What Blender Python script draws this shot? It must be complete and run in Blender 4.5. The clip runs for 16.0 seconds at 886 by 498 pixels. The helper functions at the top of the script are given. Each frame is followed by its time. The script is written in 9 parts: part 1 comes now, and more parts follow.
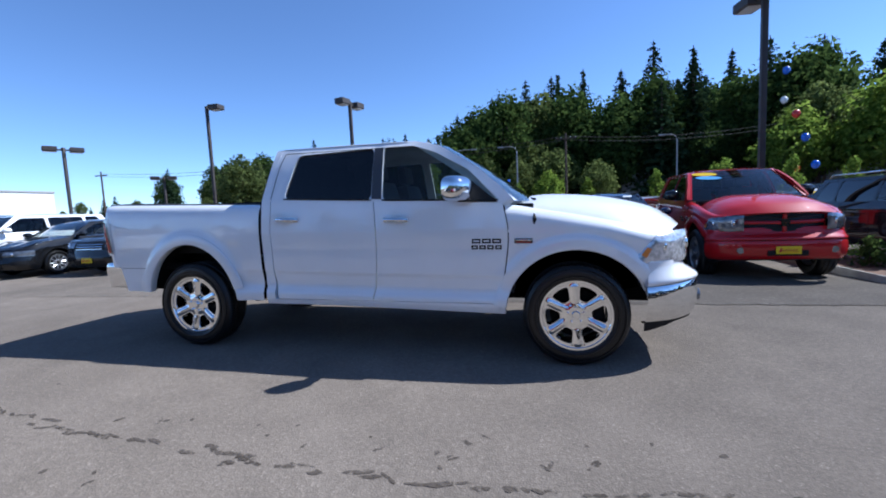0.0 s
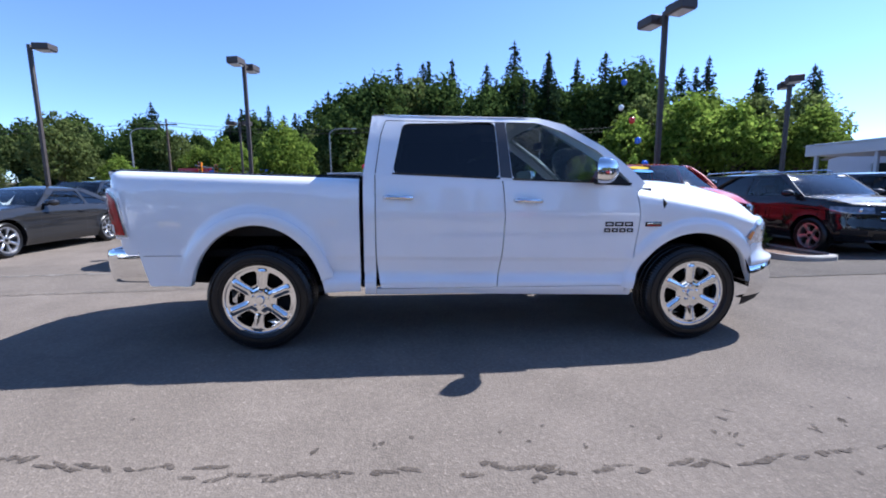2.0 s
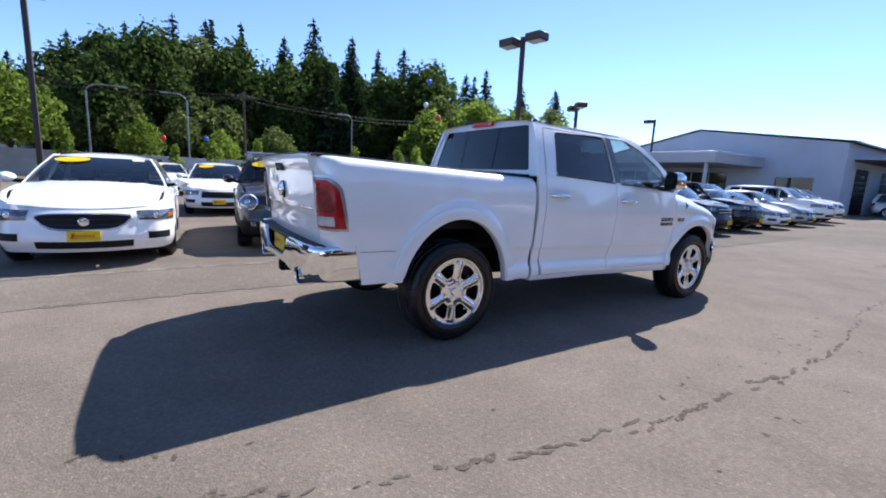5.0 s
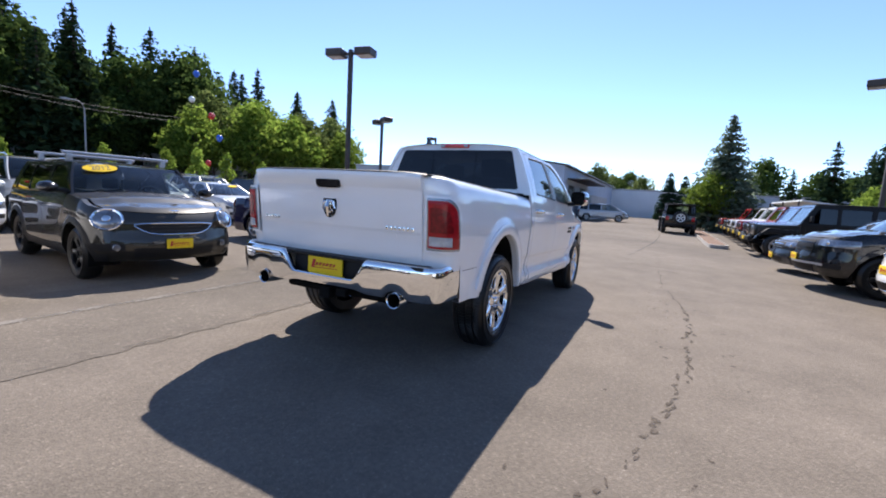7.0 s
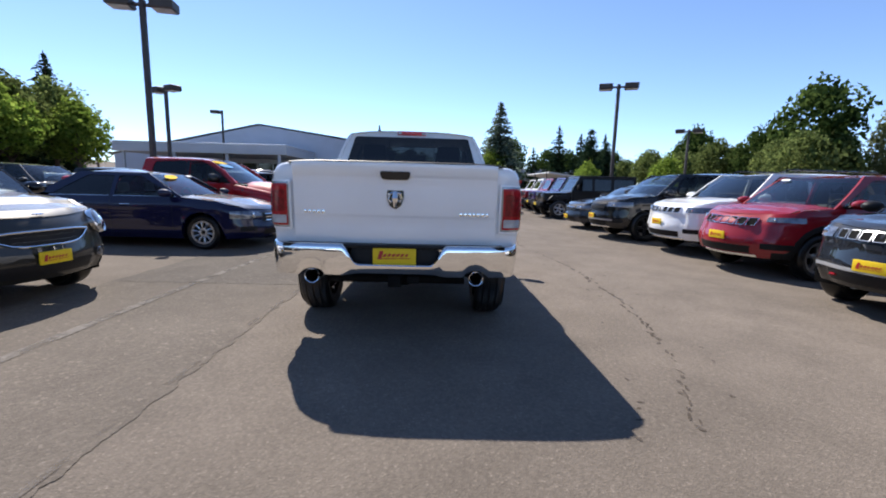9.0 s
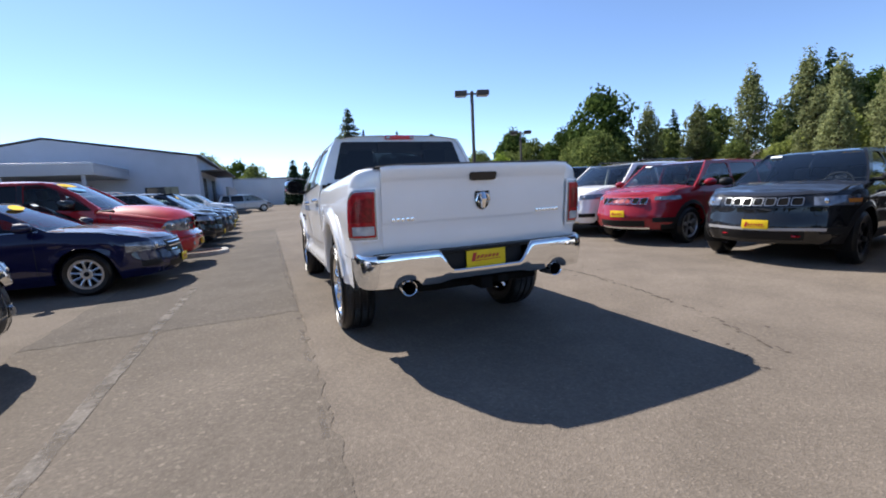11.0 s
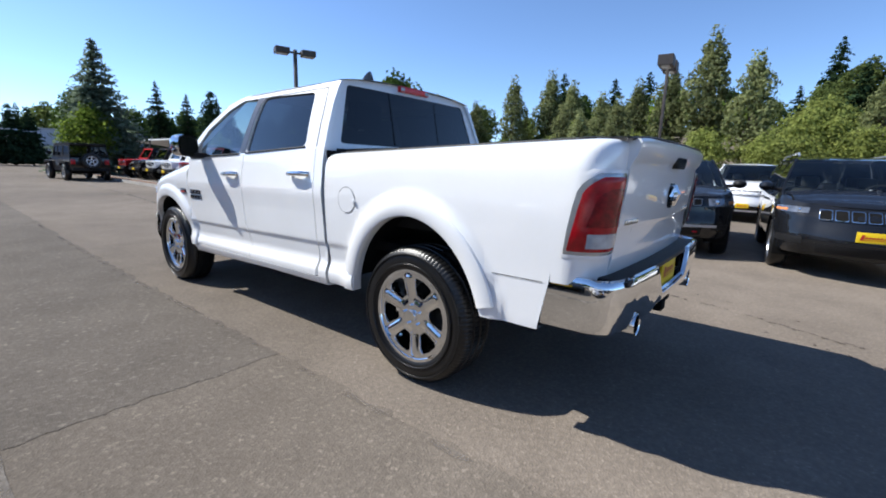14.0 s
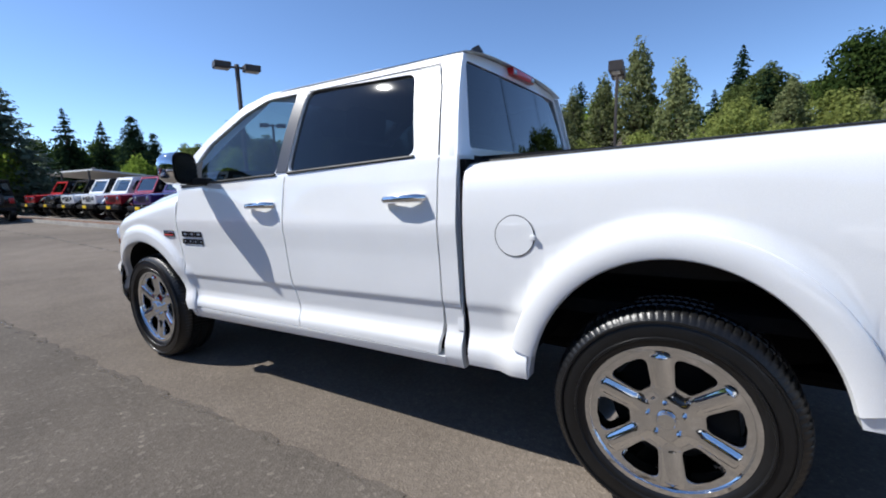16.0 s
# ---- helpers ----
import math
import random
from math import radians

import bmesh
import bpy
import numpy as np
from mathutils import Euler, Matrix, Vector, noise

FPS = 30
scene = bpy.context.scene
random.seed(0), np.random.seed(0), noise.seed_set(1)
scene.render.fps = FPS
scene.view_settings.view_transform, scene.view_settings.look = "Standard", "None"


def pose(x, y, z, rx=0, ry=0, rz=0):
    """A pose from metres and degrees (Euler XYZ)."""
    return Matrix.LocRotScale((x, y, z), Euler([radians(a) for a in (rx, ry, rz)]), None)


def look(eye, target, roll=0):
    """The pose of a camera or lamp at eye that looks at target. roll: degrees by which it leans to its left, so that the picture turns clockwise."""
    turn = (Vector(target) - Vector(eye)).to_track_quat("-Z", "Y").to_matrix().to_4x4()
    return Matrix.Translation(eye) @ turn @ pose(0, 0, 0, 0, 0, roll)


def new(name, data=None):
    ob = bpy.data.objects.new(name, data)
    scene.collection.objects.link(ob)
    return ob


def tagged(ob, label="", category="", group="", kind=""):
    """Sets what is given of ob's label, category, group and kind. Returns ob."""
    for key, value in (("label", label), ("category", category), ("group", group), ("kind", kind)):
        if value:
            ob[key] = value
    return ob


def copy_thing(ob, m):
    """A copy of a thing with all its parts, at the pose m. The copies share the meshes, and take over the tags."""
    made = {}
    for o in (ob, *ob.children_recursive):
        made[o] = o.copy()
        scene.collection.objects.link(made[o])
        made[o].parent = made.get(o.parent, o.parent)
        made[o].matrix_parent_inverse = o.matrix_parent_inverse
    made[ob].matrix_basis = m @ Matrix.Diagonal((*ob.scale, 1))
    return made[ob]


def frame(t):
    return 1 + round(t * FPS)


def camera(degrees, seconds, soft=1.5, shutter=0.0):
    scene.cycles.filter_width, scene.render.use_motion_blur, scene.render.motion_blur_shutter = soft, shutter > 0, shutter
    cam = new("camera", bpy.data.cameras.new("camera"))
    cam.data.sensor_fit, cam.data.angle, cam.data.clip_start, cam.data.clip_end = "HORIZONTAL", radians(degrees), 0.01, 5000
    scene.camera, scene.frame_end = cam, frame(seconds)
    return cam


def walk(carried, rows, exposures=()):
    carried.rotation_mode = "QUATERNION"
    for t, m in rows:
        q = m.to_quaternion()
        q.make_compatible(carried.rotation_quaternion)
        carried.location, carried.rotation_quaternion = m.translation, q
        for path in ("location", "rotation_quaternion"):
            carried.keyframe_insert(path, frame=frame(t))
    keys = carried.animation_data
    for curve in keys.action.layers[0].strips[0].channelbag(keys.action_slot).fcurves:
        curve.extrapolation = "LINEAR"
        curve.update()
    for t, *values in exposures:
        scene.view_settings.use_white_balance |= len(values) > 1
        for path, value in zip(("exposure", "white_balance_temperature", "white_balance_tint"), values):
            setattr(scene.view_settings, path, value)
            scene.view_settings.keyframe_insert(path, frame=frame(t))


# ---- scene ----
cam = camera(92.1, 16.0, 1.9)
PATH = [
    (0, (1.581, -4.384, 1.258), (1.108, -2.449, 1.073), -2.6),
    (0.5, (1.02, -4.441, 1.27), (0.697, -2.481, 1.044), -2.4),
    (1, (0.457, -4.381, 1.276), (0.248, -2.407, 1.034), -0.7),
    (1.5, (-0.092, -4.381, 1.302), (-0.122, -2.398, 1.042), -1.0),
    (2, (-0.617, -4.326, 1.292), (-0.451, -2.353, 1.011), -0.6),
    (2.5, (-1.172, -4.317, 1.305), (-0.855, -2.361, 1.032), -0.3),
    (3, (-1.677, -4.223, 1.324), (-1.192, -2.305, 1.031), -0.3),
    (3.2, (-1.884, -4.18, 1.333), (-1.354, -2.27, 1.062), 0.8),
    (5.3, (-4.005, -3.508, 1.337), (-2.758, -1.976, 1.023), 2.6),
    (5.5, (-4.205, -3.372, 1.312), (-2.839, -1.938, 1.04), 2.3),
    (6, (-4.608, -3.01, 1.305), (-3.111, -1.712, 1.031), 2.3),
    (6.5, (-4.96, -2.593, 1.303), (-3.336, -1.459, 1.028), 2.4),
    (7, (-5.307, -2.19, 1.309), (-3.538, -1.288, 1.073), 3.5),
    (7.5, (-5.61, -1.724, 1.314), (-3.742, -1.034, 1.126), 1.2),
    (8, (-5.889, -1.272, 1.311), (-3.959, -0.786, 1.108), 1.7),
    (8.5, (-6.02, -0.771, 1.305), (-4.051, -0.525, 1.056), 2.3),
    (9, (-6.133, -0.307, 1.308), (-4.155, -0.345, 1.011), 1.5),
    (9.2, (-6.151, -0.105, 1.295), (-4.169, -0.224, 1.053), 0.8),
    (11.3, (-5.563, 1.685, 1.277), (-3.765, 0.876, 0.942), -2.0),
    (11.5, (-5.398, 1.791, 1.268), (-3.626, 0.941, 0.898), -1.2),
    (12, (-4.994, 2.045, 1.254), (-3.322, 1.014, 0.878), -1.7),
    (12.5, (-4.53, 2.206, 1.256), (-2.962, 1.026, 0.87), -0.6),
    (13, (-4.093, 2.361, 1.262), (-2.631, 1.042, 0.914), 1.7),
    (13.5, (-3.748, 2.559, 1.287), (-2.401, 1.13, 0.904), 0.6),
    (14, (-3.42, 2.714, 1.31), (-2.188, 1.185, 0.93), 1.9),
    (14.5, (-3.101, 2.897, 1.308), (-1.997, 1.265, 0.962), -0.0),
    (15, (-2.76, 2.91, 1.308), (-1.71, 1.237, 0.996), 0.0),
    (15.5, (-2.344, 2.793, 1.305), (-1.309, 1.112, 0.982), 0.5),
    (16, (-1.847, 2.55, 1.3), (-0.815, 0.866, 0.986), -1.5),
]
walk(cam, [(t, look(eye, to, roll)) for t, eye, to, roll in PATH], [(0, 0.68, 5350, 11), (1.5, 1.11, 5450, 15), (3, 1.15, 5650, 15), (5.5, 1.10, 6100, 14), (7.5, 1.18, 6350, 14), (9, 0.90, 6350, 13), (12.5, 1.03, 6400, 11), (14.5, 0.74, 6000, 9), (16, 0.59, 6000, 10)])

# ---- place ----
# world, sun
SUN = Vector((0.85, 0.41, 1.0)).normalized()
world = bpy.data.worlds.new("sky")
scene.world = world
world.use_nodes = True
wn = world.node_tree
sky = wn.nodes.new("ShaderNodeTexSky")
sky.sky_type = 'NISHITA'
sky.sun_disc = False
sky.sun_elevation = math.asin(SUN.z)
sky.sun_rotation = math.atan2(SUN.x, SUN.y)
sky.altitude = 3000
sky.air_density, sky.dust_density, sky.ozone_density = 0.95, 0.35, 3.2
wn.nodes["Background"].inputs["Strength"].default_value = 0.120
wn.links.new(sky.outputs[0], wn.nodes["Background"].inputs["Color"])
sun_data = bpy.data.lights.new("sun", 'SUN')
sun_data.energy, sun_data.angle, sun_data.color = 5.0, radians(0.53), (1.0, 0.94, 0.84)
sun = new("sun", sun_data)
sun.matrix_world = look(SUN * 50, (0, 0, 0))
tagged(sun, kind="structure")


# ---- materials ----
def mat(name, color, rough=0.6, metal=0.0, coat=0.0, vary=0.12, scale=6.0, bump=0.0, bump_scale=60.0, spec=0.5, second=None, rand=0.0, fleck=0.0):
    """Principled material with variation at two scales, optional bump and a second colour for patches."""
    m = bpy.data.materials.new(name)
    m.use_nodes = True
    nt = m.node_tree
    b = nt.nodes["Principled BSDF"]
    b.inputs["Roughness"].default_value = rough
    b.inputs["Metallic"].default_value = metal
    b.inputs["Coat Weight"].default_value = coat
    b.inputs["Coat Roughness"].default_value = 0.012
    b.inputs["Coat IOR"].default_value = 1.7 if min(color) > 0.5 else 1.5
    b.inputs["Specular IOR Level"].default_value = spec
    tc = nt.nodes.new("ShaderNodeTexCoord")
    c2 = second or tuple(c * (1 - vary) for c in color)
    n1 = nt.nodes.new("ShaderNodeTexNoise")
    n1.inputs["Scale"].default_value, n1.inputs["Detail"].default_value = scale, 5
    nt.links.new(tc.outputs["Object"], n1.inputs["Vector"])
    ramp = nt.nodes.new("ShaderNodeValToRGB")
    ramp.color_ramp.elements[0].position, ramp.color_ramp.elements[1].position = 0.35, 0.65
    ramp.color_ramp.elements[0].color, ramp.color_ramp.elements[1].color = (*c2, 1), (*color, 1)
    nt.links.new(n1.outputs["Fac"], ramp.inputs["Fac"])
    out = ramp.outputs["Color"]
    if fleck:
        n2 = nt.nodes.new("ShaderNodeTexNoise")
        n2.inputs["Scale"].default_value, n2.inputs["Detail"].default_value = bump_scale, 3
        nt.links.new(tc.outputs["Object"], n2.inputs["Vector"])
        mr = nt.nodes.new("ShaderNodeMapRange")
        mr.inputs[1].default_value, mr.inputs[2].default_value = 0.3, 0.7
        mr.inputs[3].default_value, mr.inputs[4].default_value = 1 - fleck, 1 + fleck
        nt.links.new(n2.outputs["Fac"], mr.inputs[0])
        mx = nt.nodes.new("ShaderNodeVectorMath")
        mx.operation = 'SCALE'
        nt.links.new(out, mx.inputs[0])
        nt.links.new(mr.outputs[0], mx.inputs["Scale"])
        out = mx.outputs[0]
    if rand:
        oi = nt.nodes.new("ShaderNodeObjectInfo")
        geo = nt.nodes.new("ShaderNodeNewGeometry")
        add = nt.nodes.new("ShaderNodeMath")
        add.operation = 'ADD'
        nt.links.new(oi.outputs["Random"], add.inputs[0])
        nt.links.new(geo.outputs["Random Per Island"], add.inputs[1])
        mr2 = nt.nodes.new("ShaderNodeMapRange")
        mr2.inputs[1].default_value, mr2.inputs[2].default_value = 0, 2
        mr2.inputs[3].default_value, mr2.inputs[4].default_value = 1 - rand, 1 + rand
        nt.links.new(add.outputs[0], mr2.inputs[0])
        mx2 = nt.nodes.new("ShaderNodeVectorMath")
        mx2.operation = 'SCALE'
        nt.links.new(out, mx2.inputs[0])
        nt.links.new(mr2.outputs[0], mx2.inputs["Scale"])
        out = mx2.outputs[0]
    nt.links.new(out, b.inputs["Base Color"])
    if bump:
        n3 = nt.nodes.new("ShaderNodeTexNoise")
        n3.inputs["Scale"].default_value, n3.inputs["Detail"].default_value = bump_scale, 6
        nt.links.new(tc.outputs["Object"], n3.inputs["Vector"])
        bp = nt.nodes.new("ShaderNodeBump")
        bp.inputs["Strength"].default_value, bp.inputs["Distance"].default_value = bump, 0.01
        nt.links.new(n3.outputs["Fac"], bp.inputs["Height"])
        nt.links.new(bp.outputs["Normal"], b.inputs["Normal"])
    return m


def glass_mat(name, tint, gloss=1.45):
    m = bpy.data.materials.new(name)
    m.use_nodes = True
    nt = m.node_tree
    nt.nodes.remove(nt.nodes["Principled BSDF"])
    tr = nt.nodes.new("ShaderNodeBsdfTransparent")
    tr.inputs[0].default_value = (*tint, 1)
    gl = nt.nodes.new("ShaderNodeBsdfGlossy")
    gl.inputs["Roughness"].default_value = 0.02
    lw = nt.nodes.new("ShaderNodeLayerWeight")
    lw.inputs["Blend"].default_value = 0.5
    pw = nt.nodes.new("ShaderNodeMath")
    pw.operation = 'POWER'
    pw.inputs[1].default_value = 3.2
    nt.links.new(lw.outputs["Facing"], pw.inputs[0])
    f0 = ((gloss - 1) / (gloss + 1)) ** 2
    fr = nt.nodes.new("ShaderNodeMath")
    fr.operation = 'MULTIPLY_ADD'
    fr.inputs[1].default_value = 1 - f0
    fr.inputs[2].default_value = f0
    nt.links.new(pw.outputs[0], fr.inputs[0])
    mx = nt.nodes.new("ShaderNodeMixShader")
    nt.links.new(fr.outputs[0], mx.inputs[0])
    nt.links.new(tr.outputs[0], mx.inputs[1])
    nt.links.new(gl.outputs[0], mx.inputs[2])
    nt.links.new(mx.outputs[0], nt.nodes["Material Output"].inputs["Surface"])
    return m


def paint(name, color, metal=0.0, rough=0.35):
    return mat(name, color, rough=rough, metal=metal, coat=1.0, vary=0.06, scale=1.5, fleck=0.03, bump_scale=400, spec=0.08 if max(color) < 0.5 else 0.5)


M_WHITE = paint("white_paint", (0.84, 0.845, 0.85))
M_RED = paint("red_paint", (0.40, 0.006, 0.010), 0.0, 0.5)
M_MAROON = paint("maroon_paint", (0.24, 0.006, 0.014), 0.0, 0.45)
M_BLACK = paint("black_paint", (0.006, 0.0065, 0.008), 0.0, 0.5)
M_NAVY = paint("navy_paint", (0.004, 0.005, 0.034), 0.0, 0.5)
M_GREY = paint("grey_paint", (0.014, 0.014, 0.015), 0.0, 0.5)
M_TAUPE = paint("taupe_paint", (0.030, 0.027, 0.021), 0.35, 0.42)
M_SILVER = paint("silver_paint", (0.42, 0.43, 0.45), 0.5)
M_PURPLE = paint("purple_paint", (0.035, 0.012, 0.11), 0.0, 0.45)
M_BLUEGREY = paint("bluegrey_paint", (0.014, 0.019, 0.030), 0.0, 0.45)
M_CHROME = mat("chrome", (0.82, 0.83, 0.84), rough=0.045, metal=1.0, vary=0.05, scale=3)
M_ALLOY = mat("alloy", (0.55, 0.56, 0.58), rough=0.28, metal=0.9, vary=0.08, scale=8)
M_DARKALLOY = mat("dark_alloy", (0.03, 0.03, 0.033), rough=0.3, metal=0.7)
M_RUBBER = mat("rubber", (0.008, 0.008, 0.0085), rough=0.33, spec=0.42, vary=0.25, scale=20, bump=0.10, bump_scale=150)
M_PLASTIC = mat("black_plastic", (0.013, 0.013, 0.014), rough=0.5, spec=0.18, vary=0.2, scale=30, bump=0.08, bump_scale=300)
M_GLOSSBLACK = mat("gloss_black", (0.010, 0.010, 0.011), rough=0.12, vary=0.1)
M_UNDER = mat("underbody", (0.009, 0.009, 0.009), rough=0.9, spec=0.08, vary=0.3, scale=8)
M_GAP = mat("shut_line", (0.02, 0.02, 0.022), rough=0.9)
M_CABIN = mat("cabin_trim", (0.030, 0.029, 0.028), rough=0.8, vary=0.2, scale=10)
M_SEAT = mat("seat_cloth", (0.045, 0.044, 0.043), rough=0.75, vary=0.2, scale=20)
M_REDLENS = mat("red_lens", (0.40, 0.005, 0.011), rough=0.25, coat=0.25, vary=0.35, scale=26, spec=0.3)
M_REDDEEP = mat("red_lens_core", (0.24, 0.003, 0.008), rough=0.25, coat=0.25, vary=0.5, scale=40, spec=0.3)
# stop lamp red raised: sunlight passing through the lens is put into the colour
M_SUNLITSTOP = mat("stop_lens", (0.80, 0.012, 0.02), rough=0.3, coat=0.5, vary=0.15, scale=30)
M_BEZEL = mat("lamp_bezel", (0.42, 0.43, 0.45), rough=0.25, metal=0.6, coat=0.5)
M_CLEARLENS = mat("clear_lens", (0.48, 0.49, 0.51), rough=0.08, coat=1.0, vary=0.35, scale=18)
M_HEROLENS = mat("clear_headlight", (0.82, 0.85, 0.90), rough=0.16, metal=0.5, coat=1.0, vary=0.5, scale=30)
M_HEADLENS = mat("headlight_lens", (0.26, 0.28, 0.31), rough=0.12, metal=0.6, coat=1.0, vary=0.55, scale=14)
M_AMBER = mat("amber_lens", (0.65, 0.20, 0.02), rough=0.12, coat=1.0)
M_YELLOW = mat("yellow_plate", (0.78, 0.54, 0.012), rough=0.55, spec=0.3, vary=0.08, scale=20)
M_PLATERED = mat("plate_print", (0.45, 0.02, 0.015), rough=0.5)
M_STICKER = mat("sticker_yellow", (0.72, 0.47, 0.01), rough=0.85, spec=0.2)
M_STICKERBLUE = mat("sticker_blue", (0.10, 0.35, 0.70), rough=0.8, spec=0.2)
M_STICKERINK = mat("sticker_ink", (0.05, 0.04, 0.01), rough=0.6)
M_PAPER = mat("paper", (0.78, 0.80, 0.80), rough=0.7)
M_GLASS = glass_mat("tinted_glass", (0.030, 0.034, 0.038), 1.6)
M_GLASSCLEAR = glass_mat("clear_glass", (0.66, 0.71, 0.69))
M_POST = mat("bronze_post", (0.045, 0.036, 0.032), rough=0.55, vary=0.2, scale=5, bump=0.05)
M_GALV = mat("galvanised", (0.30, 0.31, 0.32), rough=0.5, metal=0.5, vary=0.2, scale=5)
M_LENSPANEL = mat("lamp_lens", (0.45, 0.46, 0.46), rough=0.3)
M_KERB = mat("kerb_concrete", (0.36, 0.34, 0.31), rough=0.9, vary=0.25, scale=4, bump=0.3, bump_scale=40)
M_SOIL = mat("bark_mulch", (0.16, 0.09, 0.055), rough=0.95, vary=0.5, scale=14, bump=0.6, bump_scale=50)
M_BARK = mat("bark", (0.09, 0.065, 0.05), rough=0.95, vary=0.4, scale=6, bump=0.6, bump_scale=15)


# ---- mesh helpers ----
def part(name, bm, material, parent=None, label="", sharp=38, smooth=True):
    """Links a bmesh as one mesh object under a parent."""
    bmesh.ops.recalc_face_normals(bm, faces=bm.faces)
    lim = radians(sharp)
    for f in bm.faces:
        f.smooth = smooth
    if smooth:
        for e in bm.edges:
            if len(e.link_faces) == 2 and e.calc_face_angle(0) > lim:
                e.smooth = False
    me = bpy.data.meshes.new(name)
    bm.to_mesh(me)
    bm.free()
    me.materials.append(material)
    ob = new(name, me)
    if parent:
        ob.parent = parent
    if label:
        ob["label"] = label
    return ob


def again(ob, parent, m):
    """The same part once more: shares the mesh of ob and of its own parts."""
    o = new(ob.name.split(".")[0], ob.data)
    o.parent = parent
    o.matrix_local = m
    if "label" in ob:
        o["label"] = ob["label"]
    for c in ob.children:
        again(c, o, c.matrix_local.copy())
    return o


def grid(bm, rows, close=False):
    vs = [[bm.verts.new(p) for p in r] for r in rows]
    for a, b in zip(vs, vs[1:]):
        n = len(a)
        for i in range(n if close else n - 1):
            j = (i + 1) % n
            try:
                bm.faces.new((a[i], a[j], b[j], b[i]))
            except ValueError:
                pass
    return vs


def box(bm, x0, x1, y0, y1, z0, z1, bev=0.0, m=None):
    r = bmesh.ops.create_cube(bm, size=1)
    vs = r["verts"]
    for v in vs:
        v.co = Vector(((x0 + x1) / 2 + v.co.x * (x1 - x0), (y0 + y1) / 2 + v.co.y * (y1 - y0), (z0 + z1) / 2 + v.co.z * (z1 - z0)))
    if bev:
        es = list({e for v in vs for e in v.link_edges})
        rb = bmesh.ops.bevel(bm, geom=es, offset=bev, segments=2, affect='EDGES', profile=0.6)
        vs = list({v for f in rb["faces"] for v in f.verts} | {v for v in vs if v.is_valid})
    if m is not None:
        bmesh.ops.transform(bm, matrix=m, verts=[v for v in vs if v.is_valid])
    return vs


def tube(bm, pts, r, n=8, cap=True):
    """A round bar along points; r a number or one per point."""
    pts = [Vector(p) for p in pts]
    rows = []
    for i, p in enumerate(pts):
        d = (pts[min(i + 1, len(pts) - 1)] - pts[max(i - 1, 0)]).normalized()
        a = d.orthogonal().normalized() if abs(d.z) > 0.9 else d.cross(Vector((0, 0, 1))).normalized()
        b = d.cross(a)
        rr = r[i] if isinstance(r, (list, tuple)) else r
        rows.append([p + (a * math.cos(t) + b * math.sin(t)) * rr for t in [2 * math.pi * k / n for k in range(n)]])
    vs = grid(bm, rows, True)
    if cap:
        for v in (vs[0], vs[-1]):
            bm.faces.new(v)
    return vs


def lathe(bm, prof, n=48, close=False):
    """Turns (radius, y) points about the y axis."""
    rows = []
    for k in range(n):
        t = 2 * math.pi * k / n
        rows.append([Vector((r * math.cos(t), y, r * math.sin(t))) for r, y in prof])
    rows.append(rows[0])
    vs = [[bm.verts.new(p) for p in r] for r in rows[:-1]]
    vs.append(vs[0])
    for a, b in zip(vs, vs[1:]):
        for i in range(len(prof) - 1):
            bm.faces.new((a[i], a[i + 1], b[i + 1], b[i]))


def lerp(a, b, t):
    return a + (b - a) * t


def curve(pts, x):
    """Piecewise smooth interpolation of (x, value) points."""
    if x <= pts[0][0]:
        return pts[0][1]
    for (a, u), (b, v) in zip(pts, pts[1:]):
        if x <= b:
            t = (x - a) / (b - a)
            return lerp(u, v, t)
    return pts[-1][1]


def smooth_curve(pts, x):
    w = 0.06 * (pts[-1][0] - pts[0][0])
    return (curve(pts, x - w) + 2 * curve(pts, x) + curve(pts, x + w)) / 4


def dense(poly, step=0.05, closed=True):
    out = []
    n = len(poly)
    for i in range(n if closed else n - 1):
        a, b = poly[i], poly[(i + 1) % n]
        k = max(1, int(math.hypot(b[0] - a[0], b[1] - a[1]) / step))
        out += [(lerp(a[0], b[0], j / k), lerp(a[1], b[1], j / k)) for j in range(k)]
    if not closed:
        out.append(poly[-1])
    return out


def rounded(poly, r, n=4):
    """Polygon with its corners rounded."""
    out = []
    k = len(poly)
    for i in range(k):
        p, a, b = Vector(poly[i]), Vector(poly[i - 1]), Vector(poly[(i + 1) % k])
        da, db = (a - p), (b - p)
        rr = min(r, da.length * 0.45, db.length * 0.45)
        s, e = p + da.normalized() * rr, p + db.normalized() * rr
        for j in range(n + 1):
            t = j / n
            q = s * (1 - t) ** 2 + p * 2 * t * (1 - t) + e * t * t
            out.append((q.x, q.y))
    return out


def fill(bm, outer, holes, put, depth=None):
    """Fills a 2D outline with holes; put maps (u, v) to a point; depth, a vector, adds thickness."""
    edges = []
    for loop in [outer] + list(holes):
        vs = [bm.verts.new((u, v, 0)) for u, v in loop]
        edges += [bm.edges.new((vs[i], vs[(i + 1) % len(vs)])) for i in range(len(vs))]
    r = bmesh.ops.triangle_fill(bm, use_beauty=True, use_dissolve=False, edges=edges)
    faces = [g for g in r["geom"] if isinstance(g, bmesh.types.BMFace)]
    verts = list({v for f in faces for v in f.verts})
    if depth is not None:
        ex = bmesh.ops.extrude_face_region(bm, geom=faces)
        new_v = [g for g in ex["geom"] if isinstance(g, bmesh.types.BMVert)]
        for v in new_v:
            v.co = Vector(put(v.co.x, v.co.y)) + Vector(depth)
    for v in verts:
        v.co = Vector(put(v.co.x, v.co.y))


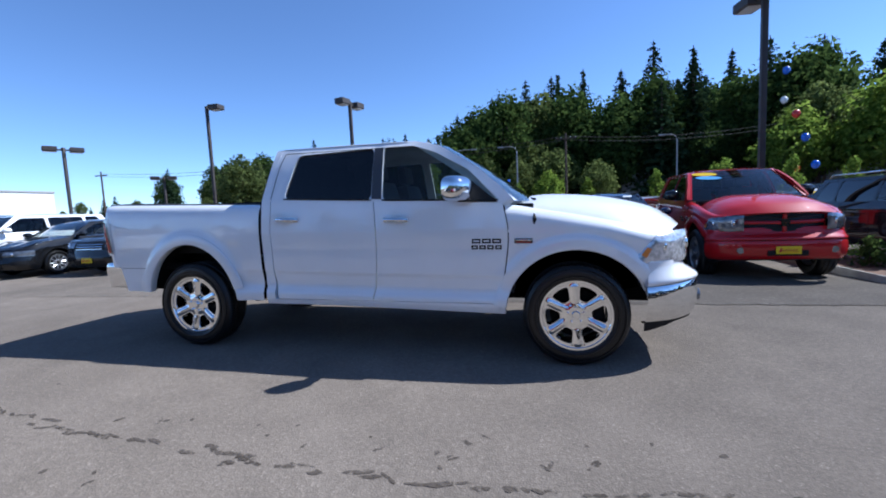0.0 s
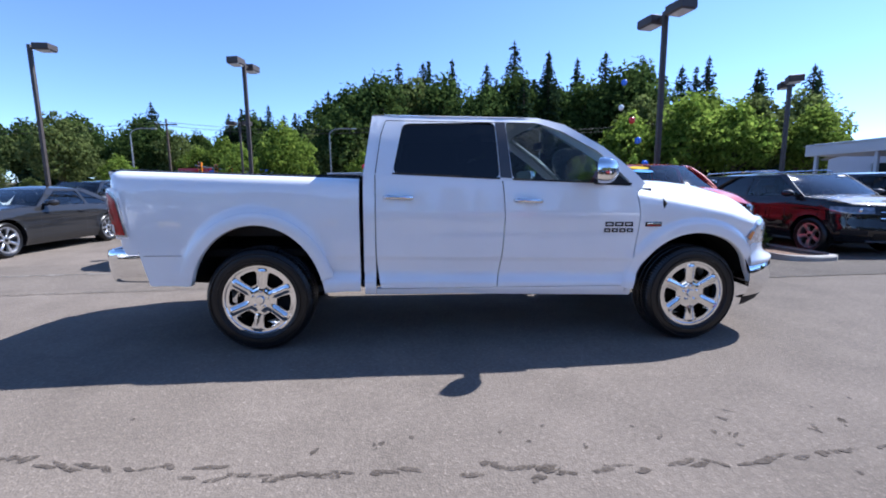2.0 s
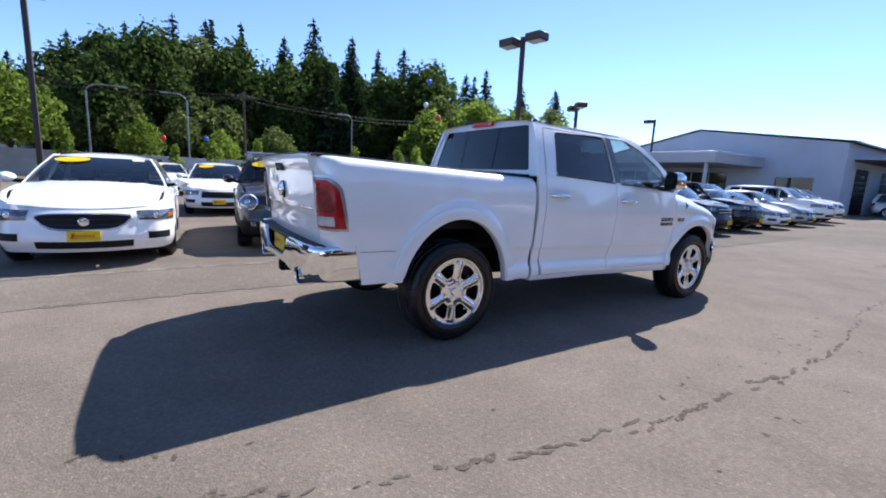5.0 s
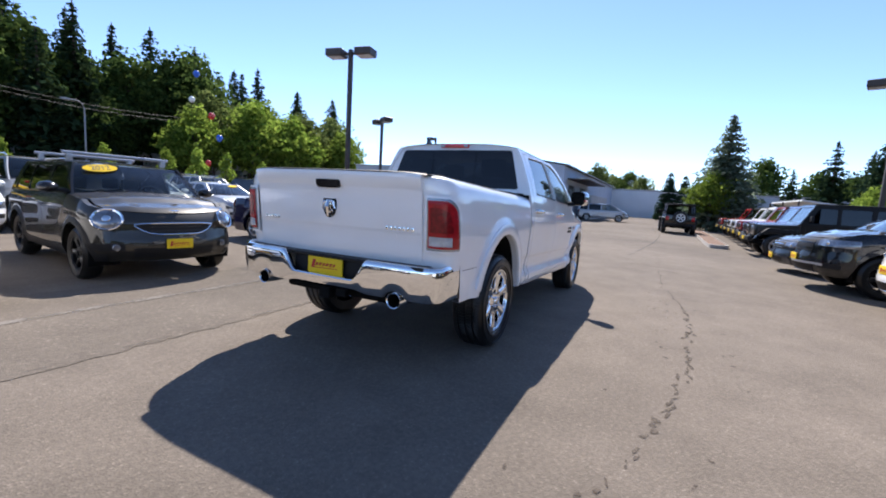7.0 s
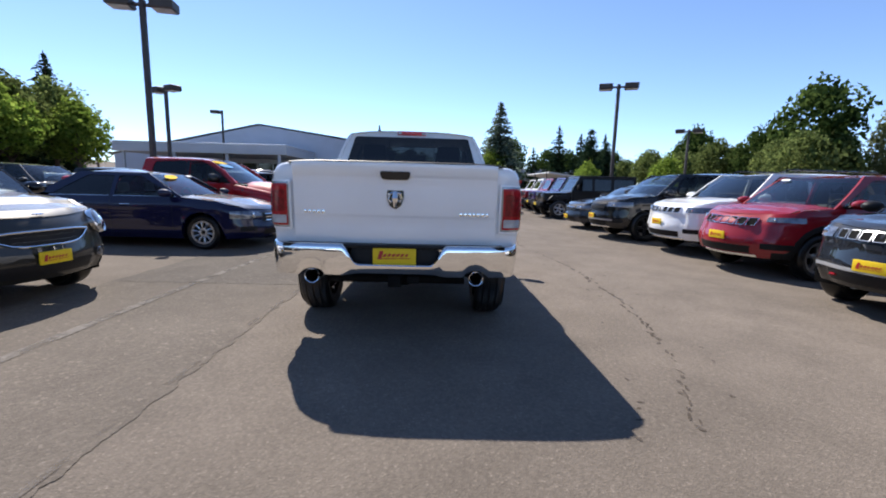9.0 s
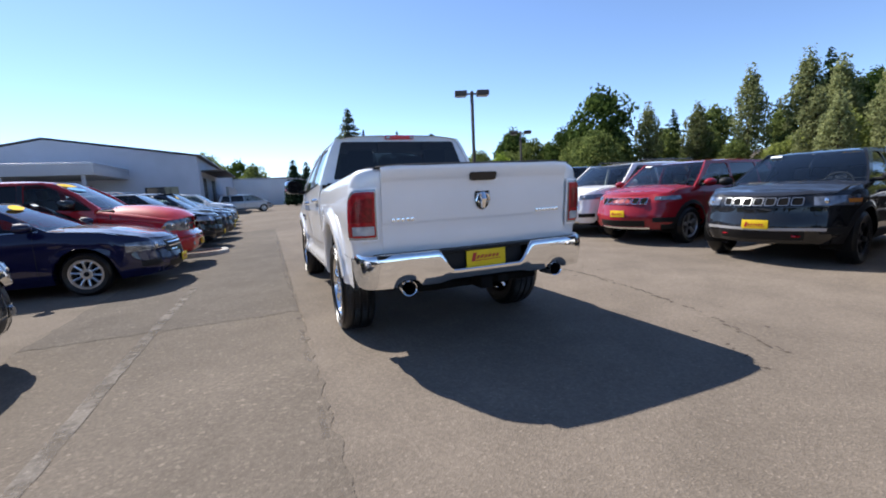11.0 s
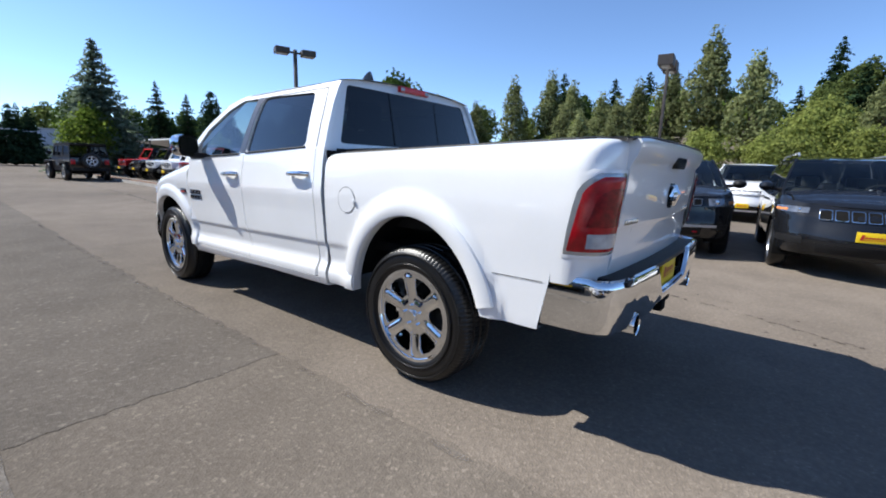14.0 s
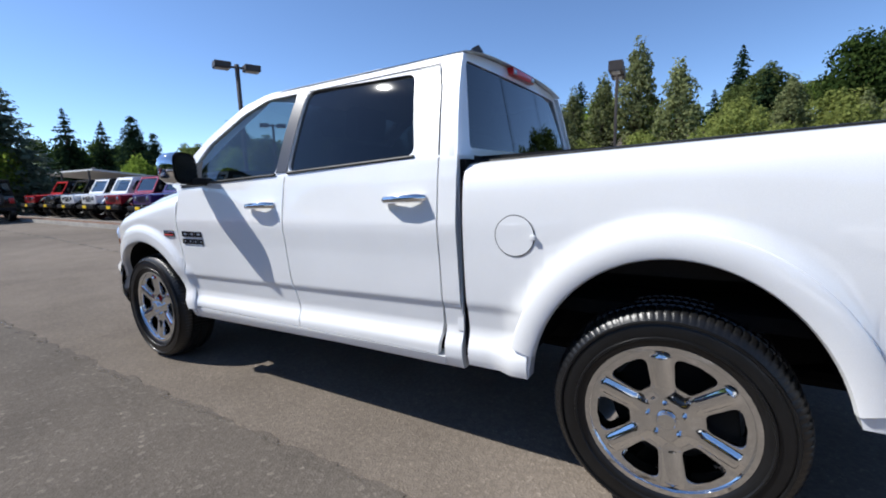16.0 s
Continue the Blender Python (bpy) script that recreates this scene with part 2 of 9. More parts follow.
def text_mesh(name, body, size, material, parent, m, label=""):
    cu = bpy.data.curves.new(name, 'FONT')
    cu.body, cu.size, cu.align_x, cu.align_y, cu.extrude = body, size, 'CENTER', 'CENTER', 0.001
    tmp = new("tmp_text", cu)
    me = bpy.data.meshes.new_from_object(tmp.evaluated_get(bpy.context.evaluated_depsgraph_get()))
    bpy.data.objects.remove(tmp)
    me.materials.clear()
    me.materials.append(material)
    ob = new(name, me)
    ob.parent = parent
    ob.matrix_local = m
    if label:
        ob["label"] = label
    return ob


def empty(name, m, label, category, group=""):
    e = new(name)
    e.empty_display_size = 0.2
    e.matrix_world = m
    return tagged(e, label, category, group)


def ground_z(x, y):
    """The lot dips a little towards the pick-up's nose; hills rise beyond the lot to the north and south."""
    z = -0.019 * x * math.exp(-(x * x + y * y) / 20.0)
    if -5 < x < 40 and -6 < y < 40:
        z -= 0.13 / (1 + math.exp(-(x - 4.2) / 0.45)) / (1 + math.exp(-(y - 2.5) / 0.5)) * math.exp(-((x - 8) / 8) ** 2 - ((y - 6) / 9) ** 2)
    if y > 45:
        d = y - 45
        z += 7.0 * (1 - math.exp(-(d / 45) ** 2)) * (0.6 + 0.4 / (1 + math.exp(-(x + 20) / 12)))
    if y < -38:
        d = -38 - y
        z += 16.0 * (1 - math.exp(-(d / 60) ** 2)) / (1 + math.exp((x - 70) / 25))
    return z

# ---- ground ----
def asphalt(name, tone, chips=0.0):
    m = bpy.data.materials.new(name)
    m.use_nodes = True
    nt = m.node_tree
    b = nt.nodes["Principled BSDF"]
    b.inputs["Roughness"].default_value = 0.9
    b.inputs["Diffuse Roughness"].default_value = 0.3
    b.inputs["Specular IOR Level"].default_value = 0.10
    tc = nt.nodes.new("ShaderNodeTexCoord")

    def noise_tex(scale, detail=4, rough=0.5):
        n = nt.nodes.new("ShaderNodeTexNoise")
        n.inputs["Scale"].default_value, n.inputs["Detail"].default_value, n.inputs["Roughness"].default_value = scale, detail, rough
        nt.links.new(tc.outputs["Object"], n.inputs["Vector"])
        return n.outputs["Fac"]

    def remap(src, a, b_, lo, hi):
        mr = nt.nodes.new("ShaderNodeMapRange")
        for i, v in enumerate((a, b_, lo, hi)):
            mr.inputs[i + 1].default_value = v
        nt.links.new(src, mr.inputs[0])
        return mr.outputs[0]

    def mul(a, b_):
        n = nt.nodes.new("ShaderNodeMath")
        n.operation = 'MULTIPLY'
        nt.links.new(a, n.inputs[0])
        nt.links.new(b_, n.inputs[1])
        return n.outputs[0]
    big = remap(noise_tex(0.16, 4), 0.35, 0.65, 0.82, 1.12)
    mid = remap(noise_tex(1.7, 5, 0.6), 0.3, 0.7, 0.86, 1.10)
    fine = remap(noise_tex(38, 3), 0.35, 0.65, 0.89, 1.10)
    v = nt.nodes.new("ShaderNodeTexVoronoi")
    v.inputs["Scale"].default_value = 95
    nt.links.new(tc.outputs["Object"], v.inputs["Vector"])
    stones = remap(v.outputs["Color"], 0.75, 0.98, 1.0, 1.45)
    val = mul(mul(big, mid), mul(fine, stones))
    if chips:
        v2 = nt.nodes.new("ShaderNodeTexVoronoi")
        v2.inputs["Scale"].default_value = 42
        nt.links.new(tc.outputs["Object"], v2.inputs["Vector"])
        val = mul(val, remap(v2.outputs["Color"], 0.80, 0.97, 0.96, 1.0 + chips))
    col = nt.nodes.new("ShaderNodeVectorMath")
    col.operation = 'SCALE'
    col.inputs[0].default_value = tone
    nt.links.new(val, col.inputs["Scale"])
    nt.links.new(col.outputs[0], b.inputs["Base Color"])
    bp = nt.nodes.new("ShaderNodeBump")
    bp.inputs["Strength"].default_value, bp.inputs["Distance"].default_value = 0.5, 0.006
    nt.links.new(v.outputs["Distance"], bp.inputs["Height"])
    nt.links.new(bp.outputs["Normal"], b.inputs["Normal"])
    return m


M_ASPHALT = asphalt("asphalt", (0.168, 0.141, 0.115))


def feather(m, sx, sy):
    """Lets a patch of asphalt thin out unevenly along its edges."""
    nt = m.node_tree
    tc = nt.nodes.new("ShaderNodeTexCoord")
    sp = nt.nodes.new("ShaderNodeSeparateXYZ")
    nt.links.new(tc.outputs["Generated"], sp.inputs[0])

    def op(kind, a, b_):
        n = nt.nodes.new("ShaderNodeMath")
        n.operation = kind
        for i, q in enumerate((a, b_)):
            if isinstance(q, float):
                n.inputs[i].default_value = q
            else:
                nt.links.new(q, n.inputs[i])
        return n.outputs[0]
    edge = [op('MULTIPLY', op('MINIMUM', sp.outputs[i], op('SUBTRACT', 1.0, sp.outputs[i])), float(size)) for i, size in ((0, sx), (1, sy))]
    nz = nt.nodes.new("ShaderNodeTexNoise")
    nz.inputs["Scale"].default_value, nz.inputs["Detail"].default_value = 6.0, 6
    nt.links.new(tc.outputs["Object"], nz.inputs["Vector"])
    d = op('ADD', op('MINIMUM', edge[0], edge[1]), op('MULTIPLY', op('SUBTRACT', nz.outputs["Fac"], 0.5), 0.16))
    mr = nt.nodes.new("ShaderNodeMapRange")
    mr.inputs[1].default_value, mr.inputs[2].default_value = 0.060, 0.063
    nt.links.new(d, mr.inputs[0])
    nt.links.new(mr.outputs[0], nt.nodes["Principled BSDF"].inputs["Alpha"])
    return m


M_OLDER = feather(asphalt("older_asphalt", (0.130, 0.112, 0.094), 0.60), 14.2, 2.5)
M_REPAIR = feather(asphalt("repaired_asphalt", (0.150, 0.127, 0.104), 0.45), 8.1, 2.5)
xs_ground = [-1500, -700, -300, -180] + [-120 + 10 * i for i in range(10)] + [-20 + 1.0 * i for i in range(14)] + [-6.5 + 0.5 * i for i in range(26)] + [7 + 1.0 * i for i in range(24)] + [32 + 8 * i for i in range(14)] + [160, 300, 700, 1500]
ys_ground = [-1500, -700, -300] + [-200 + 8 * i for i in range(22)] + [-24 + 1.0 * i for i in range(18)] + [-6 + 0.5 * i for i in range(25)] + [7 + 1.0 * i for i in range(20)] + [28 + 6 * i for i in range(25)] + [220, 400, 800, 1500]
bm = bmesh.new()
grid(bm, [[Vector((x, y, ground_z(x, y))) for y in ys_ground] for x in xs_ground])
ground = part("ground", bm, M_ASPHALT)
tagged(ground, "weathered grey asphalt car lot with cracks and patches", "ground", kind="structure")


def pavement_patch(name, x0, x1, y0, y1, material, label, waver=0.03, lift=0.007):
    """A repaired strip of asphalt lying a few millimetres proud, with uneven edges."""
    bm = bmesh.new()
    n = max(8, int((x1 - x0) / 0.25))
    rows = []
    for i in range(n + 1):
        x = lerp(x0, x1, i / n)
        a = y0 + waver * (math.sin(x * 2.3 + y0) + 0.6 * math.sin(x * 6.1))
        b = y1 + waver * (math.sin(x * 1.9 + y1) + 0.6 * math.sin(x * 5.3))
        rows.append([Vector((x + waver * 0.6 * math.sin(7 * k + x0), lerp(a, b, k / 6), ground_z(x, lerp(a, b, k / 6)) + lift)) for k in range(7)])
    grid(bm, rows)
    return tagged(part(name, bm, material), label, "pavement", kind="structure")


pavement_patch("pavement_1", -0.92, 13.3, 1.24, 3.75, M_OLDER, "older darker strip of gritty asphalt", 0.012, 0.0065)
pavement_patch("pavement_2", -9.0, -0.78, 1.24, 3.75, M_REPAIR, "repaired strip of gritty asphalt", 0.012, 0.004)

# ---- wheels ----
WHEELS = {}


def spoke_face(bm, n, ro, y0):
    """Dished wheel face with n crowned spokes between rounded windows."""
    seg = math.pi / n
    r1, r2 = 0.122, ro - 0.026
    rc, ha = (r1 + r2) / 2, (r2 - r1) / 2

    def half(r):
        t = abs((r - rc) / ha)
        if t >= 1:
            return 0.0
        return seg * lerp(0.46, 0.66, (r - r1) / (r2 - r1)) * (1 - t ** 4.5) ** (1 / 4.5)

    def deep(r, off):
        q = r / ro
        lat = off * r / 0.032
        crown = 0.012 * max(0, 1 - lat * lat) * min(1, max(0, (0.98 - q) / 0.10)) * min(1, max(0, (q - 0.30) / 0.15))
        return y0 + 0.036 * max(0, 1 - q) ** 1.2 - crown - 0.022 * max(0, 1 - (q / 0.40) ** 4)
    rs = [0.002, 0.03, 0.06, 0.085, 0.105] + [rc - ha * math.cos(math.pi * k / 18) for k in range(19)] + [ro - 0.008, ro]
    for k in range(n):
        mid = 2 * math.pi * (k + 0.5) / n + math.pi / 2
        for sg in (-1, 1):
            rows = []
            for r in rs:
                w0 = half(r)
                rows.append([Vector((r * math.cos(mid + sg * t), deep(r, seg - t), r * math.sin(mid + sg * t))) for t in [lerp(w0, seg, j / 8) for j in range(9)]])
            grid(bm, rows)
            wall = []
            for r in [rc - ha * math.cos(math.pi * j / 18) for j in range(19)]:
                w0 = half(r)
                d = deep(r, seg - w0)
                wall.append([Vector((q * math.cos(mid + sg * t), d + dy, q * math.sin(mid + sg * t))) for q, t, dy in ((r, w0, 0), (rc + (r - rc) * 0.97, max(0, w0 - 0.012), 0.004), (rc + (r - rc) * 0.955, max(0, w0 - 0.02), 0.014), (rc + (r - rc) * 0.94, max(0, w0 - 0.03), 0.060))])
            grid(bm, wall)
    bmesh.ops.remove_doubles(bm, verts=bm.verts, dist=0.0003)


def wheel_set(r, width, rim_r, style, rim_mat):
    """Tyre and rim meshes, axis along y, outer face towards -y. Returns a template wheel."""
    key = (r, width, rim_r, style, rim_mat.name)
    if key in WHEELS:
        return WHEELS[key]
    h = width / 2
    w = new("wheel")
    bm = bmesh.new()
    prof = [(rim_r - 0.012, -h + 0.035), (rim_r + 0.004, -h + 0.012), (rim_r + 0.022, -h + 0.004), (lerp(rim_r, r, 0.55), -h - 0.006), (r - 0.045, -h + 0.002), (r - 0.018, -h + 0.018), (r - 0.004, -h + 0.04), (r, -h + 0.07),
            (r, h - 0.07), (r - 0.012, h - 0.03), (r - 0.05, h), (rim_r, h - 0.02), (rim_r - 0.012, h - 0.035)]
    if style != "hero":
        lathe(bm, prof, 56)
    else:
        # moulded tread: cross grooves at the shoulders and in the two middle bands
        prof = prof[:6] + [(r - 0.006, -h + 0.034), (r, -h + 0.066), (r - 0.009, -h + 0.070), (r - 0.009, -h + 0.080), (r, -h + 0.084), (r, -0.010), (r - 0.009, -0.006), (r - 0.009, 0.006), (r, 0.010), (r, h - 0.084), (r - 0.009, h - 0.080), (r - 0.009, h - 0.070), (r, h - 0.066), (r - 0.006, h - 0.034), (r - 0.018, h - 0.018)] + prof[10:]
        nseg = 480
        rows = []
        for k in range(nseg):
            a = 2 * math.pi * k / nseg
            row = []
            for j, (rr, yy) in enumerate(prof):
                cut = 0
                if 5 <= j <= 7 or 18 <= j <= 20:
                    cut = 0.0045 if k % 5 == 0 else 0
                elif j in (10, 11):
                    cut = 0.0045 if (k + 2) % 5 == 0 else 0
                elif j in (14, 15):
                    cut = 0.0045 if (k + 4) % 5 == 0 else 0
                row.append(Vector(((rr - cut) * math.cos(a), yy, (rr - cut) * math.sin(a))))
            rows.append(row)
        grid(bm, rows + [rows[0]])
        bmesh.ops.remove_doubles(bm, verts=bm.verts, dist=0.0002)
        # raised sidewall rings
        for rr in (rim_r + 0.03, r - 0.05):
            lathe(bm, [(rr, -h - 0.001), (rr + 0.003, -h - 0.009), (rr + 0.009, -h - 0.009), (rr + 0.012, -h - 0.001)], 56)
    part("tyre", bm, M_RUBBER, w)
    bm = bmesh.new()
    lathe(bm, [(rim_r + 0.006, -h + 0.022), (rim_r + 0.004, -h + 0.010), (rim_r - 0.012, -h + 0.010), (rim_r - 0.022, -h + 0.03), (rim_r - 0.035, 0.02), (rim_r - 0.03, h - 0.02)], 56)
    if style == "hero":
        spoke_face(bm, 6, rim_r - 0.012, -h + 0.020)
    else:
        n = {"ten": 10, "five": 5, "seven": 7}[style]
        ro, ri = rim_r - 0.012, 0.06
        holes = []
        for k in range(n):
            a0 = 2 * math.pi * (k + 0.5) / n + math.pi / 2
            da_o, da_i = math.pi / n * 0.72, math.pi / n * 0.45
            poly = [(ro - 0.018, -da_o), (ro - 0.014, 0.0), (ro - 0.018, da_o), (ri + 0.02, da_i), (ri + 0.02, -da_i)]
            pts = [(rr * math.cos(a0 + d), rr * math.sin(a0 + d)) for rr, d in poly]
            holes.append(rounded(pts, 0.015, 4))
        outer = [(ro * math.cos(t), ro * math.sin(t)) for t in [2 * math.pi * k / 72 for k in range(72)]]

        def dish(u, v):
            q = math.hypot(u, v) / ro
            seg = 2 * math.pi / n
            d = (math.atan2(v, u) - math.pi / 2 + seg / 2) % seg - seg / 2
            lat = abs(d) * q * ro / 0.02
            crown = 0.013 * max(0, 1 - lat * lat) * min(1, max(0, (0.97 - q) / 0.12)) * min(1, max(0, (q - 0.25) / 0.15))
            return (u, -h + 0.020 + 0.035 * max(0, 1 - q) ** 1.2 - crown - 0.020 * max(0, 1 - (q / 0.36) ** 4), v)
        fill(bm, outer, holes, lambda u, v: (u, 0, v))
        bmesh.ops.subdivide_edges(bm, edges=[e for e in bm.edges if all(abs(v.co.y) < 1e-6 and v.co.xz.length < ro + 1e-4 for v in e.verts)], cuts=1, use_grid_fill=True)
        face = [f for f in bm.faces if all(abs(v.co.y) < 1e-6 and v.co.xz.length < ro + 1e-4 for v in f.verts)]
        ex = bmesh.ops.extrude_face_region(bm, geom=face)
        deep = {g_ for g_ in ex["geom"] if isinstance(g_, bmesh.types.BMVert)}
        front = {v for f in face for v in f.verts}
        for v in front | deep:
            v.co = Vector(dish(v.co.x, v.co.z)) + Vector((0, 0.045 if v in deep else 0, 0))
    part("rim", bm, rim_mat, w, "six-spoke polished rim" if style == "hero" else "")
    bm = bmesh.new()
    lathe(bm, [(0.0005, -h + 0.012), (0.028, -h + 0.013), (0.034, -h + 0.02), (0.036, -h + 0.06)], 24)
    part("centre_cap", bm, rim_mat if style == "hero" else M_PLASTIC, w)
    if style == "hero":
        for k in range(5):
            bm = bmesh.new()
            t = 2 * math.pi * k / 5 + 0.3
            m = Matrix.Translation((0.062 * math.cos(t), 0, 0.062 * math.sin(t)))
            lathe(bm, [(0.0005, -h + 0.008), (0.009, -h + 0.010), (0.011, -h + 0.05)], 8)
            bm.transform(m)
            part("lug_nut", bm, M_CHROME, w)
    bm = bmesh.new()
    lathe(bm, [(0.02, 0.0), (rim_r * 0.72, 0.0), (rim_r * 0.72, 0.025), (0.02, 0.025)], 32)
    box(bm, rim_r * 0.45, rim_r * 0.8, -0.05, 0.06, -0.08, 0.08, 0.01)
    part("brake_disc", bm, M_UNDER, w)
    WHEELS[key] = w
    return w


def put_wheel(parent, tmpl, x, side, y, z, turn=0.0):
    """side -1: right-hand side of the vehicle, +1: left-hand side."""
    w = new("wheel")
    w.parent = parent
    w.matrix_local = pose(x, y * side, z, 0, turn, 0 if side < 0 else 180)
    for c in tmpl.children:
        again(c, w, c.matrix_local.copy())
    return w


def plate_print(bm, x, y, z, d):
    """A dealer's mark as a row of plain slanting bars over a thin stroke; d is the facing along x."""
    for k, (w, lo, hi) in enumerate(((0.030, -0.026, 0.034), (0.022, -0.012, 0.012), (0.022, -0.010, 0.014), (0.020, -0.012, 0.012), (0.022, -0.010, 0.012), (0.020, -0.012, 0.013), (0.018, -0.010, 0.011))):
        c = -0.105 + 0.033 * k
        sl = 0.008
        q = [(c - w / 2 - sl, lo), (c + w / 2 - sl, lo), (c + w / 2 + sl, hi), (c - w / 2 + sl, hi)]
        bm.faces.new([bm.verts.new((x + 0.0012 * d, y + u * d, z + v + 0.004 * k / 7)) for u, v in (q if d > 0 else q[::-1])])
    q = [(-0.125, -0.030), (0.12, -0.022), (0.12, -0.017), (-0.125, -0.024)]
    bm.faces.new([bm.verts.new((x + 0.0012 * d, y + u * d, z + v)) for u, v in q])


# ---- pick-up ----
CAB_Y = [(0.40, 0.925), (0.44, 0.950), (0.48, 0.964), (0.525, 0.967), (0.545, 0.962), (0.585, 0.943), (0.62, 0.938), (0.715, 0.952), (0.722, 0.957), (0.735, 0.963), (0.80, 0.968), (0.95, 0.975), (1.06, 0.984), (1.10, 0.985), (1.16, 0.978), (1.30, 0.962), (1.38, 0.948), (1.55, 0.888), (1.70, 0.828), (1.80, 0.780), (1.86, 0.742), (1.90, 0.69)]
BED_Y = [(0.40, 0.925), (0.47, 0.945), (0.56, 0.955), (0.75, 0.966), (0.95, 0.975), (1.10, 0.978), (1.20, 0.972), (1.28, 0.965), (1.32, 0.956), (1.35, 0.941), (1.37, 0.922), (1.383, 0.899), (1.390, 0.870), (1.393, 0.842)]
AX = 1.785
HUB = 0.410
ARCH_X, ARCH_Z, ARCH_F = 0.902, 1.064, 0.962


def low_line(x, z):
    """Height along the body's lower lines, which climb gently towards the tail."""
    return z + 0.0155 * x * min(1, max(0, (0.95 - z) / 0.15))


def flare(x, z, ra):
    """The raised lip round the wheel arches."""
    best = 0.0
    for xa in (-AX, AX):
        d = (math.hypot(x - xa, (z - HUB) / ARCH_F) if xa > 0 else math.hypot((x - xa) / ARCH_X, (z - HUB) / ARCH_Z)) - ra
        if -0.05 < d < 0.16 and z > 0.45:
            t = 1 - min(max((d - 0.085) / 0.045, 0), 1)
            best = max(best, 0.026 * t * t * (3 - 2 * t))
    return best


def arch_z(x, xa, ra, low):
    d = abs(x - xa) / (ARCH_X if xa < 0 else 1)
    if d >= ra:
        return low
    return max(low, HUB + math.sqrt(ra * ra - d * d) * (ARCH_Z if xa < 0 else ARCH_F))


def columns(x0, x1, n, arches=()):
    """x positions from x0 to x1, denser where wheel arches turn steeply."""
    xs = {round(lerp(x0, x1, i / n), 4) for i in range(n + 1)}
    for xa, ra in arches:
        for k in range(19):
            x = xa - ra * math.cos(math.pi * k / 18)
            if min(x0, x1) < x < max(x0, x1):
                xs.add(round(x, 4))
                for e in (-0.002, 0.002):
                    if k in (0, 18):
                        xs.add(round(x + e, 4))
    xs = sorted(xs)
    return xs


def round_off(x, z):
    """Fall of the bed's top edge towards the cab, with a slight drop at its rear corners."""
    up = min(1, max(0, (z - 1.15) / 0.2))
    return up * (0.008 * min(1, max(0, (-2.72 - x) / 0.14)) ** 2 + lerp(0.032, -0.016, min(1, max(0, (-1.0 - x) / 1.85))))


def rake(x, z):
    """The rear end leans back towards the top."""
    return 0.095 * (1.30 - z) * min(1, max(0, (-2.645 - x) / 0.10))


def side_sheet(bm, s, xs, zb, zt, yfun, nz=18, shear=None, flange=0.03, plan=None):
    """A body side between two heights along x, with edges turned inwards. plan(x) insets it towards the ends."""
    rows = []
    for x in xs:
        b, t = zb(x), zt(x)
        col = []
        for k in range(nz + 1):
            z = lerp(b, t, k / nz)
            xx = x + (shear(x, z) if shear else 0)
            y = yfun(xx, z) - (plan(xx) if plan else 0)
            col.append(Vector((xx, y * s, z)))
        lo, hi = col[0].copy(), col[-1].copy()
        lo.y -= flange * s
        hi.y -= flange * s
        rows.append([lo] + col + [hi])
    first = [p + Vector((0, -flange * s, 0)) for p in rows[0]]
    last = [p + Vector((0, -flange * s, 0)) for p in rows[-1]]
    grid(bm, [first] + rows + [last])


M_PILLAR = mat("pillar_trim", (0.05, 0.048, 0.05), rough=0.30, coat=0.3)


